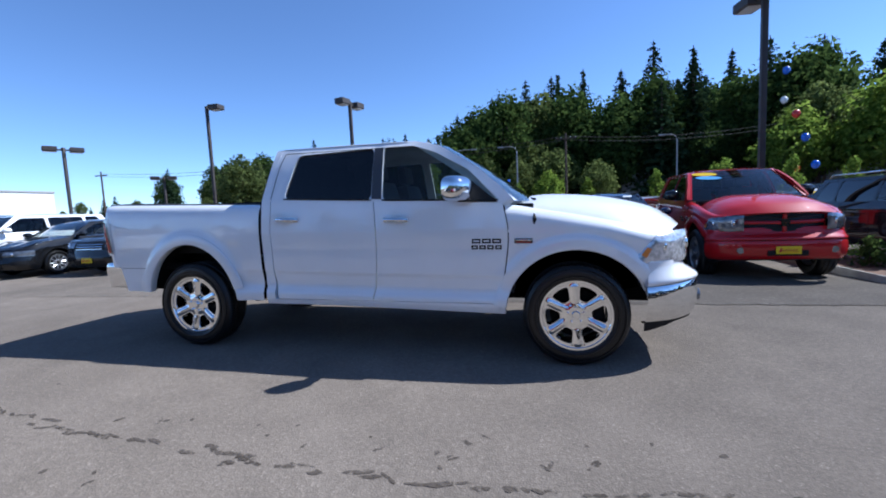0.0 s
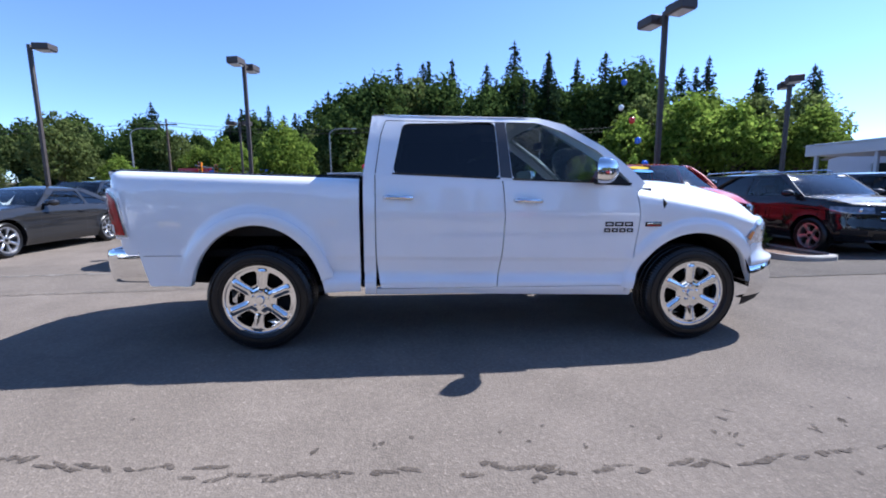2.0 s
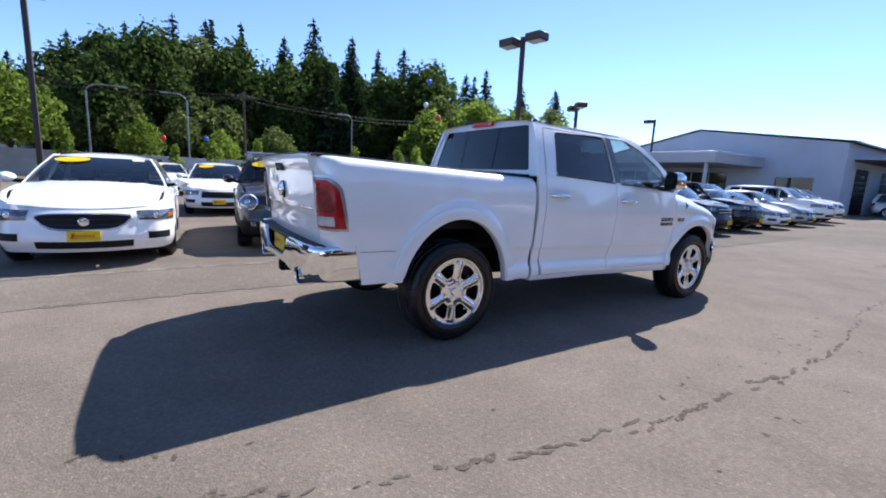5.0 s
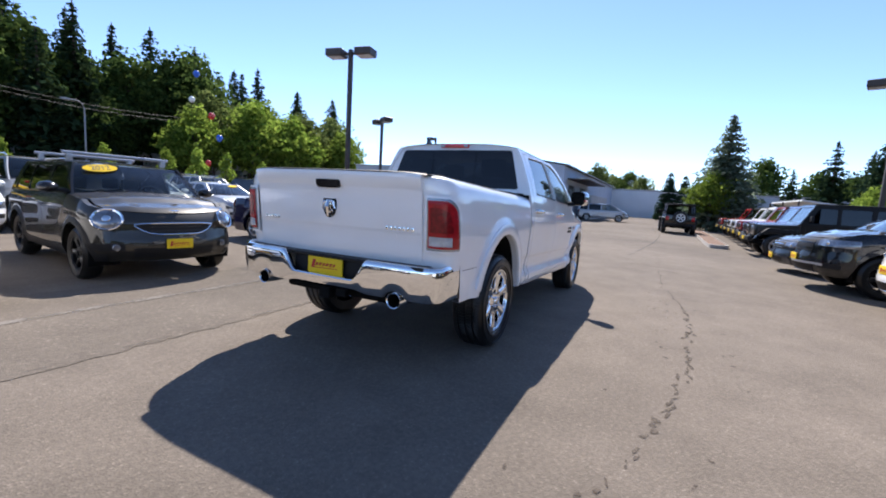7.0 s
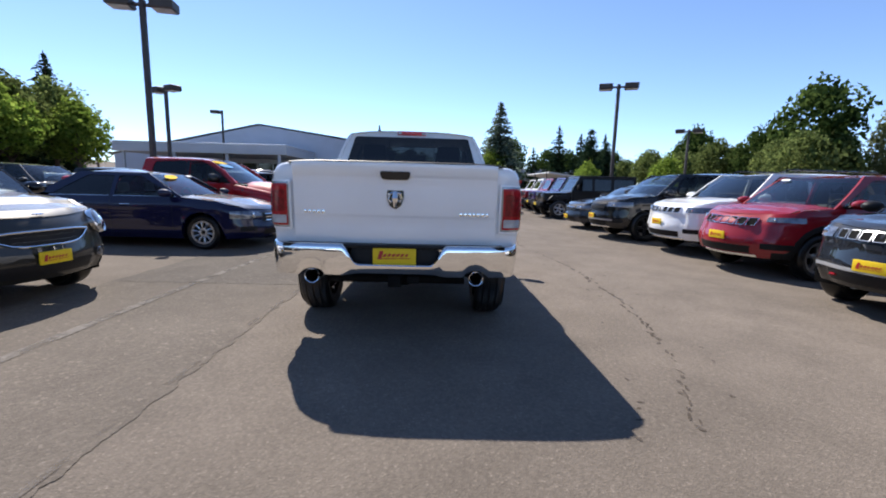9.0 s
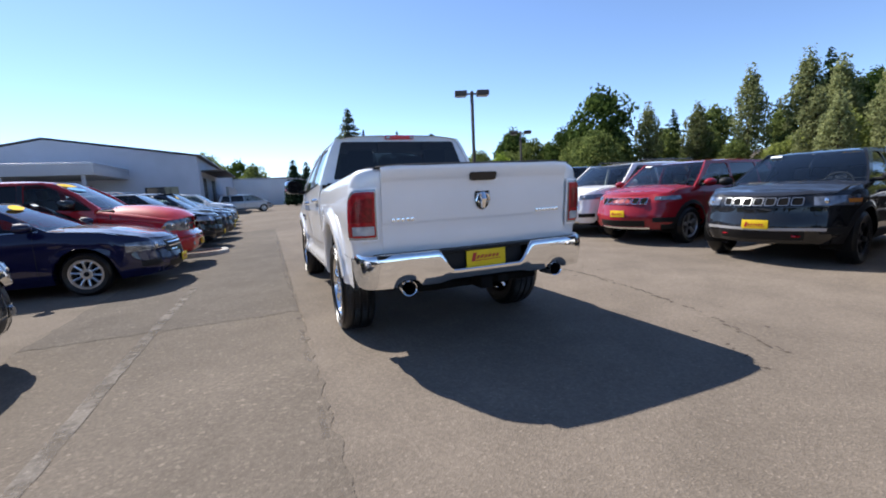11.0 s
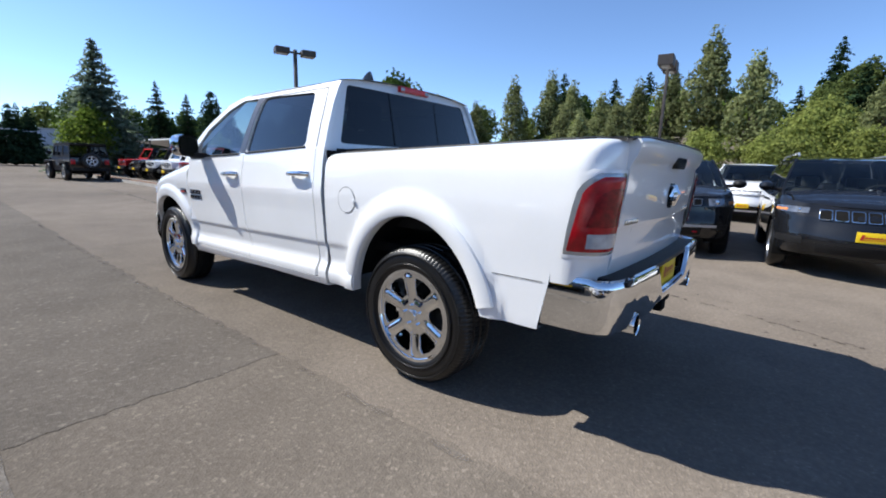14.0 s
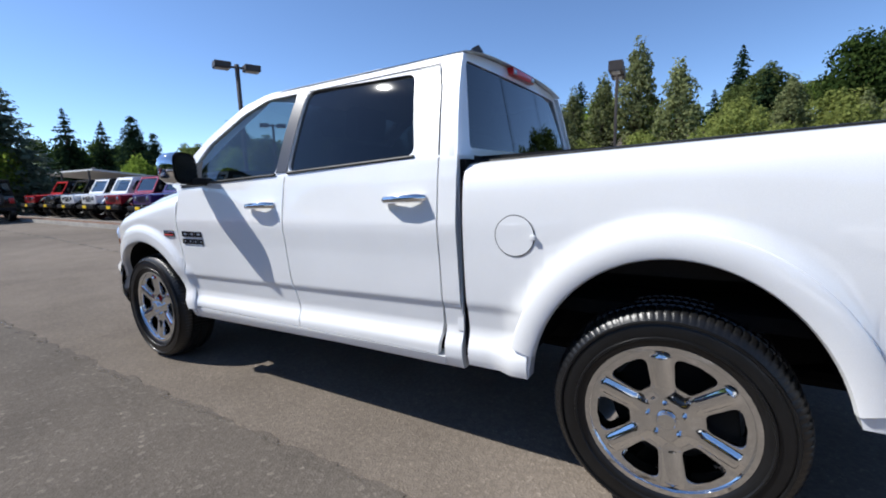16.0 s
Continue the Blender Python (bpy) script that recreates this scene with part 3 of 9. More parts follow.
def pickup(m, body, label, chrome=True, hero=True):
    T = empty("pickup_truck", m, label, "pickup truck")
    trim = M_CHROME if chrome else body
    RA_R, RA_F = 0.560, 0.548

    def cab_y(x, z):
        return curve(CAB_Y, low_line(x, z)) + flare(x, z, RA_F if x > 0 else RA_R)

    def bed_y(x, z):
        return curve(CAB_Y if x > -1.28 and z < 0.85 else BED_Y, low_line(x, z) if x > -1.28 else z) + flare(x, z, RA_R)

    def hood_edge(x):
        return smooth_curve([(1.1, 1.320), (1.4, 1.272), (1.8, 1.200), (2.1, 1.138), (2.3, 1.082), (2.45, 1.060), (2.56, 1.052)], x)

    def nose_plan(x):
        return 0 if x < 2.0 else 0.52 * (x - 2.0) ** 2 + (1.2 * (x - 2.36) ** 2 if x > 2.36 else 0)

    def seam_a(z):
        """Curved joint between fender and front door."""
        return smooth_curve([(0.44, 1.165), (0.52, 1.190), (0.75, 1.240), (0.99, 1.270), (1.13, 1.268), (1.27, 1.236), (1.32, 1.225)], z)

    def seam_b(z):
        """Curved joint between the two doors."""
        return smooth_curve([(0.44, 0.085), (0.49, 0.093), (0.65, 0.118), (0.78, 0.138), (1.06, 0.149), (1.26, 0.136), (1.40, 0.122)], z)

    for s in (-1, 1):
        # front fender
        bm = bmesh.new()

        def fb(x):
            if x > AX + RA_F - 0.004:
                return 0.655
            return arch_z(x, AX, RA_F, 0.412)

        def ffold(x, z):
            t = hood_edge(x)
            d = max(0, z - (t - 0.10)) / 0.10
            return curve(CAB_Y, min(z, 1.1)) * (1 - 0.075 * d ** 2.2) - max(0, (z - 1.1)) * 0.06 + flare(x, z, RA_F)
        side_sheet(bm, s, columns(1.222, 2.52, 26, [(AX, RA_F)]), fb, hood_edge, ffold, 22, plan=nose_plan, flange=0.05, shear=lambda x, z: (seam_a(z) + 0.005 - 1.222) * max(0, 1 - (x - 1.222) / 0.22))
        part("front_fender", bm, body, T)
        # doors
        bm = bmesh.new()
        sill = lambda x: 0.494
        belt = lambda x: lerp(1.392, 1.302, (x + 0.9) / 2.12)
        side_sheet(bm, s, columns(0.107, 1.212, 22), sill, belt, cab_y, 64, shear=lambda x, z: lerp(seam_b(z) + 0.005, seam_a(z) - 0.005, (x - 0.107) / 1.105) - x)
        fd = part("front_door", bm, body, T)
        bm = bmesh.new()
        side_sheet(bm, s, columns(-0.872, 0.097, 20), sill, belt, cab_y, 64, shear=lambda x, z: (0.10 * max(0, 0.75 - z) ** 1.5 * 2.5) * max(0, (-0.4 - x) / 0.47) + (seam_b(z) - 0.102) * max(0, (x + 0.4) / 0.497))
        rd = part("rear_door", bm, body, T)
        # cab corner behind the rear door, rocker sill
        bm = bmesh.new()
        side_sheet(bm, s, columns(-0.968, -0.880, 5), lambda x: 0.44, belt, cab_y, 70, flange=0.10)
        part("cab_corner", bm, body, T)
        bm = bmesh.new()
        side_sheet(bm, s, columns(-0.876, 1.235, 22), lambda x: 0.44 - 0.035 * max(0, (x + 0.2) / 1.4), lambda x: 0.489, lambda x, z: curve(CAB_Y, low_line(x, z)) + 0.002, 6, flange=0.08)
        part("rocker_panel", bm, body, T)
        # bed side, wrapped round the rear corner
        bm = bmesh.new()

        def bb(x):
            if x < -AX - RA_R * ARCH_X + 0.003:
                return 0.532
            return arch_z(x, -AX, RA_R, 0.532 if x < -AX else 0.470)
        xs = columns(-2.645, -1.000, 33, [(-AX, RA_R * ARCH_X)])
        rows = []
        nz = 26
        for x in xs:
            b = bb(x)
            mid = max(b, 0.775)
            zs = [lerp(b, mid, k / 18) for k in range(18)] + [lerp(mid, 1.30, k / 12) for k in range(12)] + [1.30, 1.33, 1.352, 1.368, 1.380, 1.388, 1.391, 1.393]
            slant = 0.22 * max(0, (-2.48 - x) / 0.165)
            col = [Vector((x + slant * max(0, 0.80 - z), bed_y(x, z) * s, z)) for z in zs]
            for p in col:
                p.z -= round_off(p.x, p.z)
            rows.append([col[0] + Vector((0, -0.06 * s, 0))] + col + [col[-1] + Vector((0, -0.09 * s, -0.002))])
        grid(bm, rows)
        # corner sweep, above the bumper only
        up = [p + Vector((0, 0, round_off(p.x, p.z + round_off(p.x, p.z)))) for p in rows[0][19:-1]]
        rows = [[Vector((x, p.y, p.z)) for p in [up[0] + Vector((0, -0.06 * s, 0))] + up + [up[-1] + Vector((0, -0.09 * s, -0.002))]] for x in (-2.735, -2.69, -2.645)]
        for k in range(1, 9):
            a = k / 8 * math.pi / 2
            col = []
            for p in rows[0][1:-1]:
                w0 = abs(p.y)
                yy = w0 - 0.12 + 0.12 * math.cos(a)
                col.append(Vector((-2.735 - 0.148 * math.sin(a), yy * s, p.z)))
            rows.insert(0, [col[0] + Vector((0.02, -0.02 * s, 0))] + col + [col[-1] + Vector((0.06, -0.06 * s, -0.002))])
        col = [Vector((p.x - 0.006, min(abs(p.y), 0.775) * s, p.z)) for p in rows[0]]
        rows.insert(0, col)
        rows.insert(0, [p + Vector((0.08, 0, 0)) for p in col])
        for r_ in rows:
            for p in r_:
                p.z, p.x = p.z - round_off(p.x, p.z), p.x + rake(p.x, p.z)
        grid(bm, rows)
        bmesh.ops.remove_doubles(bm, verts=bm.verts, dist=0.0004)
        part("bed_side", bm, body, T)
        # pressed line between the arch and the rear bumper
        bm = bmesh.new()
        rows = []
        for x in columns(-2.61, -2.33, 8):
            z0 = 0.768
            rows.append([Vector((x, (bed_y(x, z0 + dz) + 0.0025) * s, z0 + dz)) for dz in (-0.002, 0.002)])
        grid(bm, rows)
        part("bed_seam", bm, M_GAP, T)
        # black rail cap
        bm = bmesh.new()
        rows = []
        for x in (-2.875, -2.80, -2.72, -2.66, -2.2, -1.6, -1.003):
            w = 0.848 if x > -2.75 else 0.81
            rows.append([Vector((x, yy * s, zz - round_off(x, zz))) for yy, zz in ((w, 1.388), (w - 0.005, 1.400), (w - 0.03, 1.404), (w - 0.07, 1.402), (w - 0.08, 1.36))])
        grid(bm, rows)
        part("rail_cap", bm, M_PLASTIC, T)
        # dark block added in the open cab-bed gap, standing in for its shade
        bm = bmesh.new()
        box(bm, -0.996, -0.972, min(0.72 * s, 0.93 * s), max(0.72 * s, 0.93 * s), 0.50, 1.375)
        part("cab_joint", bm, M_UNDER, T)
        # raised lips round the wheel arches
        for xa, ra in ((-AX, RA_R), (AX, RA_F)):
            bm = bmesh.new()
            rows = []
            for k in range(41):
                a = math.pi * (lerp(0.088, 0.912, k / 40) if xa < 0 else lerp(0.125, 0.965, k / 40))
                row = []
                for dr, o in ((-0.008, 0.012), (-0.002, 0.034), (0.004, 0.037), (0.040, 0.037), (0.084, 0.035), (0.092, 0.030), (0.096, 0.016)) if xa < 0 else ((-0.008, 0.012), (-0.002, 0.030), (0.004, 0.032), (0.030, 0.031), (0.060, 0.0285), (0.082, 0.0265), (0.096, 0.016)):
                    x, z = xa + (ra * (ARCH_X if xa < 0 else 1) + dr) * math.cos(a), HUB + (ra * (ARCH_Z if xa < 0 else ARCH_F) + dr) * math.sin(a)
                    base = curve(BED_Y, z) if xa < 0 else ffold(x, z) - flare(x, z, RA_F) - nose_plan(x)
                    row.append(Vector((x, (base + o) * s, z)))
                rows.append(row)
            grid(bm, rows)
            part("arch_lip", bm, body, T)
        # wheel wells
        for xa, ra in ((-AX, RA_R), (AX, RA_F)):
            bm = bmesh.new()
            rows = []
            for k in range(17):
                a = math.pi * (lerp(0.085, 0.915, k / 16) if xa < 0 else lerp(0.10, 0.955, k / 16))
                rows.append([Vector((xa + (ra * (ARCH_X if xa < 0 else 1) + 0.008) * math.cos(a), yy * s, HUB + (ra * (ARCH_Z if xa < 0 else ARCH_F) + 0.008) * math.sin(a))) for yy in (0.955, 0.93, 0.55)])
            grid(bm, rows)
            ring = [r[2] for r in rows]
            c = bm.verts.new((xa, 0.55 * s, HUB))
            vs = [bm.verts.new(p) for p in ring]
            for a, b in zip(vs, vs[1:]):
                bm.faces.new((a, b, c))
            part("wheel_well", bm, M_UNDER, T)
        # greenhouse side frame with two window openings
        wr = [(-0.742, 1.405), (-0.662, 1.800), (0.085, 1.826), (0.105, 1.372)]
        wf = [(0.205, 1.366), (0.175, 1.828), (0.44, 1.828), (0.645, 1.758), (0.94, 1.592), (1.190, 1.338)]
        outer = [(-0.968, 1.392), (-0.925, 1.70), (-0.905, 1.86), (-0.4, 1.874), (0.1, 1.874), (0.45, 1.872), (0.67, 1.818), (0.99, 1.630), (1.22, 1.432), (1.31, 1.335), (1.235, 1.303)]
        cab_in = lambda x, z: curve(CAB_Y, z)
        bm = bmesh.new()
        fill(bm, dense(outer), [rounded(dense(wr, 0.2), 0.05), rounded(dense(wf, 0.2), 0.035)], lambda u, v: (u, cab_in(u, v) * s, v), (0, -0.035 * s, 0))
        part("cab_frame", bm, body, T)
        bm = bmesh.new()
        fill(bm, dense([(0.108, 1.376), (0.088, 1.828), (0.172, 1.828), (0.200, 1.370)], 0.08), [], lambda u, v: (u, (cab_in(u, v) + 0.004) * s, v))
        part("b_pillar_trim", bm, M_PILLAR if hero else M_GLOSSBLACK, T)
        for nm, poly, g in (("rear_window", wr, M_GLASS), ("front_window", wf, M_GLASSFRONT)):
            bm = bmesh.new()
            rows = []
            us = 12
            for i in range(us + 1):
                u = i / us
                x0, x1 = lerp(poly[0][0], poly[-1][0], u), None
                tops = poly[1:-1]
                xt = lerp(tops[0][0], tops[-1][0], u)
                zt_ = curve(tops, xt) if len(tops) > 1 else tops[0][1]
                zb_ = lerp(poly[0][1], poly[-1][1], u)
                rows.append([Vector((lerp(x0, xt, k / 6), (cab_in(0, lerp(zb_ - 0.01, zt_ + 0.01, k / 6)) - 0.014) * s, lerp(zb_ - 0.01, zt_ + 0.01, k / 6))) for k in range(7)])
            grid(bm, rows)
            part(nm, bm, g, T)
            # weather strip along the sill
            bm = bmesh.new()
            tube(bm, [(lerp(poly[0][0], poly[-1][0], u), (cab_in(0, lerp(poly[0][1], poly[-1][1], u)) + 0.003) * s, lerp(poly[0][1], poly[-1][1], u) - 0.004) for u in [i / 8 for i in range(9)]], 0.008, 6)
            part("window_strip", bm, M_PLASTIC, T)
        # shut lines round the doors
        bm = bmesh.new()
        def line(pts, w=0.005):
            rows = []
            for x, z in dense(pts, 0.04, False):
                y = cab_y(x, z) if z < 1.40 else cab_in(x, z)
                rows.append([Vector((x - w, (y + 0.0025) * s, z)), Vector((x + w, (y + 0.0025) * s, z))])
            grid(bm, rows)
        line([(-0.875, 1.40), (-0.835, 1.70), (-0.80, 1.815)], 0.003)
        rows = [[Vector((x, (cab_in(x, 1.822) + 0.0025) * s, 1.820)), Vector((x, (cab_in(x, 1.826) + 0.0025) * s, 1.826))] for x in columns(-0.80, 0.40, 14)]
        grid(bm, rows)
        part("door_seal", bm, M_GAP, T)
        # handles
        for hx, hz in ((-0.70, 1.212), (0.33, 1.190)):
            bm = bmesh.new()
            y = cab_y(hx, hz)
            tube(bm, [(hx - 0.105, (y - 0.004) * s, hz + 0.004), (hx - 0.085, (y + 0.030) * s, hz + 0.006), (hx, (y + 0.040) * s, hz + 0.004), (hx + 0.08, (y + 0.034) * s, hz), (hx + 0.105, (y + 0.01) * s, hz - 0.002)], [0.018, 0.020, 0.018, 0.020, 0.020], 10)
            part("door_handle", bm, trim, T, "chrome door handle" if chrome else "")
            bm = bmesh.new()
            rows = [[Vector((hx + 0.075 * r * math.cos(a), (y + 0.0015 - 0.006 * (1 - r)) * s, hz - 0.012 + 0.034 * r * math.sin(a))) for a in [2 * math.pi * k / 20 for k in range(20)]] for r in (0.02, 0.5, 1.0)]
            grid(bm, rows, True)
            part("handle_cup", bm, body, T)
        # mirrors, turned in towards the driver
        def wing(dx, dy, z):
            return Vector((0.90 + 0.85 * dx - 0.52 * dy, (1.125 + 0.52 * dx + 0.85 * dy) * s, z))
        bm = bmesh.new()
        rows = []
        for k, (dx, sc) in enumerate(((0.080, 0.30), (0.062, 0.72), (0.025, 0.95), (-0.03, 1.0), (-0.055, 0.98))):
            rows.append([wing(dx, 0.130 * sc * math.copysign(abs(math.cos(a)) ** 0.6, math.cos(a)), 1.430 + 0.098 * sc * math.copysign(abs(math.sin(a)) ** 0.6, math.sin(a))) for a in [2 * math.pi * j / 24 for j in range(24)]])
        vs = grid(bm, rows, True)
        bm.faces.new(vs[0])
        mi = part("wing_mirror", bm, trim if chrome else M_GLOSSBLACK, T, "chrome-capped wing mirror" if chrome else "")
        bm = bmesh.new()
        rows = [[wing(-0.050, 0.125 * r * math.copysign(abs(math.cos(a)) ** 0.6, math.cos(a)), 1.430 + 0.094 * r * math.copysign(abs(math.sin(a)) ** 0.6, math.sin(a))) for a in [2 * math.pi * j / 24 for j in range(24)]] for r in (0.02, 1.0)]
        grid(bm, rows, True)
        part("mirror_back", bm, M_PLASTIC, mi)
        bm = bmesh.new()
        rows = [[wing(-0.058, 0.112 * r * math.copysign(abs(math.cos(a)) ** 0.6, math.cos(a)), 1.43 + 0.082 * r * math.copysign(abs(math.sin(a)) ** 0.6, math.sin(a))) for a in [2 * math.pi * j / 24 for j in range(24)]] for r in (0.02, 1.0)]
        grid(bm, rows, True)
        part("mirror_glass", bm, M_GLOSSBLACK, mi)
        bm = bmesh.new()
        box(bm, 0.875, 0.965, min(0.92 * s, 1.05 * s), max(0.92 * s, 1.05 * s), 1.325, 1.375, 0.015)
        fill(bm, dense([(0.93, 1.325), (1.19, 1.315), (0.97, 1.50)], 0.06), [], lambda u, v: (u, (cab_in(u, v) + 0.006) * s, v))
        part("mirror_arm", bm, M_PLASTIC, mi)
        # tail light wrapped over the rear corner
        bm = bmesh.new()
        def corner(k, z, o):
            p = corner_flat(k, z, o)
            p.x += rake(p.x, z)
            return p

        def corner_flat(k, z, o):
            # k 0..1 from the side round to the rear face
            if k < 0.4:
                t = k / 0.4
                return Vector((lerp(-2.675, -2.735, t), (bed_y(-2.7, z) + o) * s, z))
            if k < 0.8:
                a = (k - 0.4) / 0.4 * math.pi / 2
                return Vector((-2.735 - (0.148 + o) * math.sin(a), (bed_y(-2.7, z) - 0.12 + (0.12 + o) * math.cos(a)) * s, z))
            t = (k - 0.8) / 0.2
            return Vector((-2.884 - o, lerp(bed_y(-2.7, z) - 0.12, 0.792, t) * s, z))
        ks = [i / 20 for i in range(21)]
        def lens(name, z0, z1, k0, k1, o, material, label="", lean=1):
            b2 = bmesh.new()
            kk = [lerp(k0, k1, i / 20) for i in range(21)]
            rows = [[corner(k, z0, -0.01) for k in kk]] + [[corner(lerp(kk[0], kk[-1], 0.5) + (k - lerp(kk[0], kk[-1], 0.5)) * (0.97 if f in (0, 1) else 1) + lean * (0.01 + 0.06 * f + 0.13 * max(0, (f - 0.72) / 0.28) ** 2.5) * (k1 - k) / (k1 - k0), lerp(z0, z1, f), o * (1 if 0 < f < 1 else 0.5)) for k in kk] for f in (0, 0.04, 0.3, 0.6, 0.78, 0.86, 0.92, 0.97, 1)] + [[corner(k + 0.20 * lean * (k1 - k) / (k1 - k0), z1, -0.01) for k in kk]]
            grid(b2, rows)
            return part(name, b2, material, T, label)
        lens("tail_light_surround", 0.896, 1.276, 0.30, 1.0, 0.006, body)
        tl = lens("tail_light", 0.924, 1.248, 0.415, 0.91, 0.014, M_REDLENS, "red tail light with clear reversing lens")
        core = lens("lamp_core", 1.030, 1.200, 0.52, 0.85, 0.0165, M_REDDEEP)
        core.parent = tl
        rl = lens("reversing_lens", 0.942, 1.008, 0.55, 0.88, 0.0175, M_CLEARLENS, lean=0)
        rl.parent = tl
        lens("tail_light_bezel", 0.909, 1.263, 0.375, 0.95, 0.0095, M_BEZEL)
        # badges: plain bars
        for bx, bz, n_, w_, h_ in ((1.100, 1.006, 3, 0.070, 0.038), (1.100, 0.955, 4, 0.052, 0.034)):
            tot = n_ * (w_ + 0.012)
            for k in range(n_):
                bm = bmesh.new()
                cx = bx - tot / 2 + k * (w_ + 0.012) + w_ / 2
                y = cab_y(cx, bz)
                for dz in (-h_ / 3, h_ / 3):
                    box(bm, cx - w_ / 2, cx + w_ / 2, min(y * s, (y + 0.006) * s), max(y * s, (y + 0.006) * s), bz + dz - h_ / 6.5, bz + dz + h_ / 6.5, 0.002)
                box(bm, cx - w_ / 2, cx - w_ / 2 + 0.012, min(y * s, (y + 0.006) * s), max(y * s, (y + 0.006) * s), bz - h_ / 2, bz + h_ / 2, 0.002)
                box(bm, cx + w_ / 2 - 0.012, cx + w_ / 2, min(y * s, (y + 0.006) * s), max(y * s, (y + 0.006) * s), bz - h_ / 2, bz + h_ / 2, 0.002)
                part("badge_letter", bm, M_GLOSSBLACK, T)
        bm = bmesh.new()
        y = ffold(1.39, 1.0)
        box(bm, 1.318, 1.458, min(y * s, (y + 0.006) * s), max(y * s, (y + 0.006) * s), 0.985, 1.025, 0.004)
        bd = part("fender_badge", bm, M_GLOSSBLACK, T)
        bm = bmesh.new()
        box(bm, 1.328, 1.448, min(y * s, (y + 0.009) * s), max(y * s, (y + 0.009) * s), 1.005, 1.018, 0.002)
        part("badge_bar", bm, M_CHROME, bd)
        bm = bmesh.new()
        box(bm, 1.328, 1.448, min(y * s, (y + 0.009) * s), max(y * s, (y + 0.009) * s), 0.990, 0.998, 0.002)
        part("badge_bar", bm, M_PLATERED, bd)
        # headlight
        bm = bmesh.new()
        def head(u, v, o):
            x = lerp(lerp(2.205, 2.360, v), 2.535, u)
            z = lerp(smooth_curve([(0, 0.866), (0.22, 0.818), (0.5, 0.806), (1, 0.815)], u), lerp(1.040, 1.056, u), v)
            return Vector((x, (ffold(x, z) - nose_plan(x) + o) * s, z))
        def wrap(u, v, o):
            if u <= 1:
                return head(u, v, o)
            q = (u - 1) / 0.7
            a, b = head(1, v, o), Vector((2.665 + 0.5 * o, 0.535 * s, lerp(0.820, 1.062, v)))
            p = a.lerp(b, q)
            p.x += 0.03 * math.sin(math.pi * q)
            return p
        grid(bm, [[wrap(i / 14 * 1.7, k / 8, 0.012 if 0 < i and 0 < k < 8 else -0.005) for k in range(9)] for i in range(15)])
        hl = part("headlight", bm, M_HEROLENS if hero else M_HEADLENS, T, "clear headlight with amber marker")
        bm = bmesh.new()
        grid(bm, [[head(lerp(0.07, 0.20, i / 4), lerp(0.18, 0.48, k / 4), 0.015) for k in range(5)] for i in range(5)])
        part("marker_lens", bm, M_AMBER, hl)
        for cu in (0.55, 1.35):
            bm = bmesh.new()
            c = wrap(cu, 0.55, -0.006)
            r0 = bmesh.ops.create_uvsphere(bm, u_segments=16, v_segments=8, radius=0.045)
            bmesh.ops.transform(bm, matrix=Matrix.Translation(c) @ Matrix.Diagonal((0.55, 0.45, 1, 1)), verts=r0["verts"])
            part("projector", bm, M_CHROME, hl)
        # antenna stub on the right fender
        if s < 0:
            bm = bmesh.new()
            tube(bm, [(1.47, ffold(1.47, 1.22) * s, 1.215), (1.475, (ffold(1.47, 1.2) + 0.012) * s, 1.175), (1.47, ffold(1.47, 1.15) * s, 1.135)], [0.006, 0.017, 0.004], 8)
            part("fender_cap", bm, M_PLASTIC, T)
    # fuel flap on the left bed side
    bm = bmesh.new()
    y = bed_y(-1.24, 1.065)
    fill(bm, [(-1.232 + 0.080 * math.cos(a), 1.060 + 0.080 * math.sin(a)) for a in [2 * math.pi * k / 40 for k in range(40)]], [], lambda u, v: (u, bed_y(u, v) + 0.0035, v), (0, -0.012, 0))
    ff = part("fuel_flap", bm, body, T)
    bm = bmesh.new()
    for k in range(40):
        a, b = 2 * math.pi * k / 40, 2 * math.pi * (k + 1) / 40
        q = [(-1.232 + r * math.cos(t), 1.060 + r * math.sin(t)) for r, t in ((0.080, a), (0.0835, a), (0.0835, b), (0.080, b))]
        bm.faces.new([bm.verts.new((u, bed_y(u, v) + 0.0025, v)) for u, v in q])
    part("flap_gap", bm, M_GAP, ff)
    bm = bmesh.new()
    box(bm, -1.318, -1.298, y - 0.005, y + 0.014, 1.045, 1.065, 0.004)
    part("flap_tab", bm, body, ff)
    # roof
    bm = bmesh.new()
    rows = []
    for i in range(25):
        u = i / 24
        x = lerp(-0.915, 0.565, u)
        drop = 0.012 * max(0, (0.12 - u) / 0.12) ** 2 + 0.055 * max(0, (u - 0.55) / 0.45) ** 2
        row = []
        for k in range(29):
            f = -1 + 2 * k / 28
            edge = 1.868 if u < 0.85 else lerp(1.868, 1.835, (u - 0.85) / 0.15)
            z = edge + (1.925 - drop - edge) * (1 - abs(f) ** 3.2)
            row.append(Vector((x, 0.738 * f, z)))
        rows.append(row)
    grid(bm, rows)
    part("roof", bm, body, T)
    # windshield
    bm = bmesh.new()
    rows = []
    for i in range(13):
        u = i / 12
        row = []
        for k in range(17):
            f = -1 + 2 * k / 16
            xb, xt = 1.31 + 0.17 * (1 - f * f), 0.545 + 0.10 * (1 - f * f)
            zb, zt = 1.315 + 0.01 * (1 - f * f), 1.845 + 0.030 * (1 - f * f)
            row.append(Vector((lerp(xb, xt, u), lerp(0.935, 0.735, u) * f, lerp(zb, zt, u) + 0.02 * math.sin(math.pi * u))))
        rows.append(row)
    grid(bm, rows)
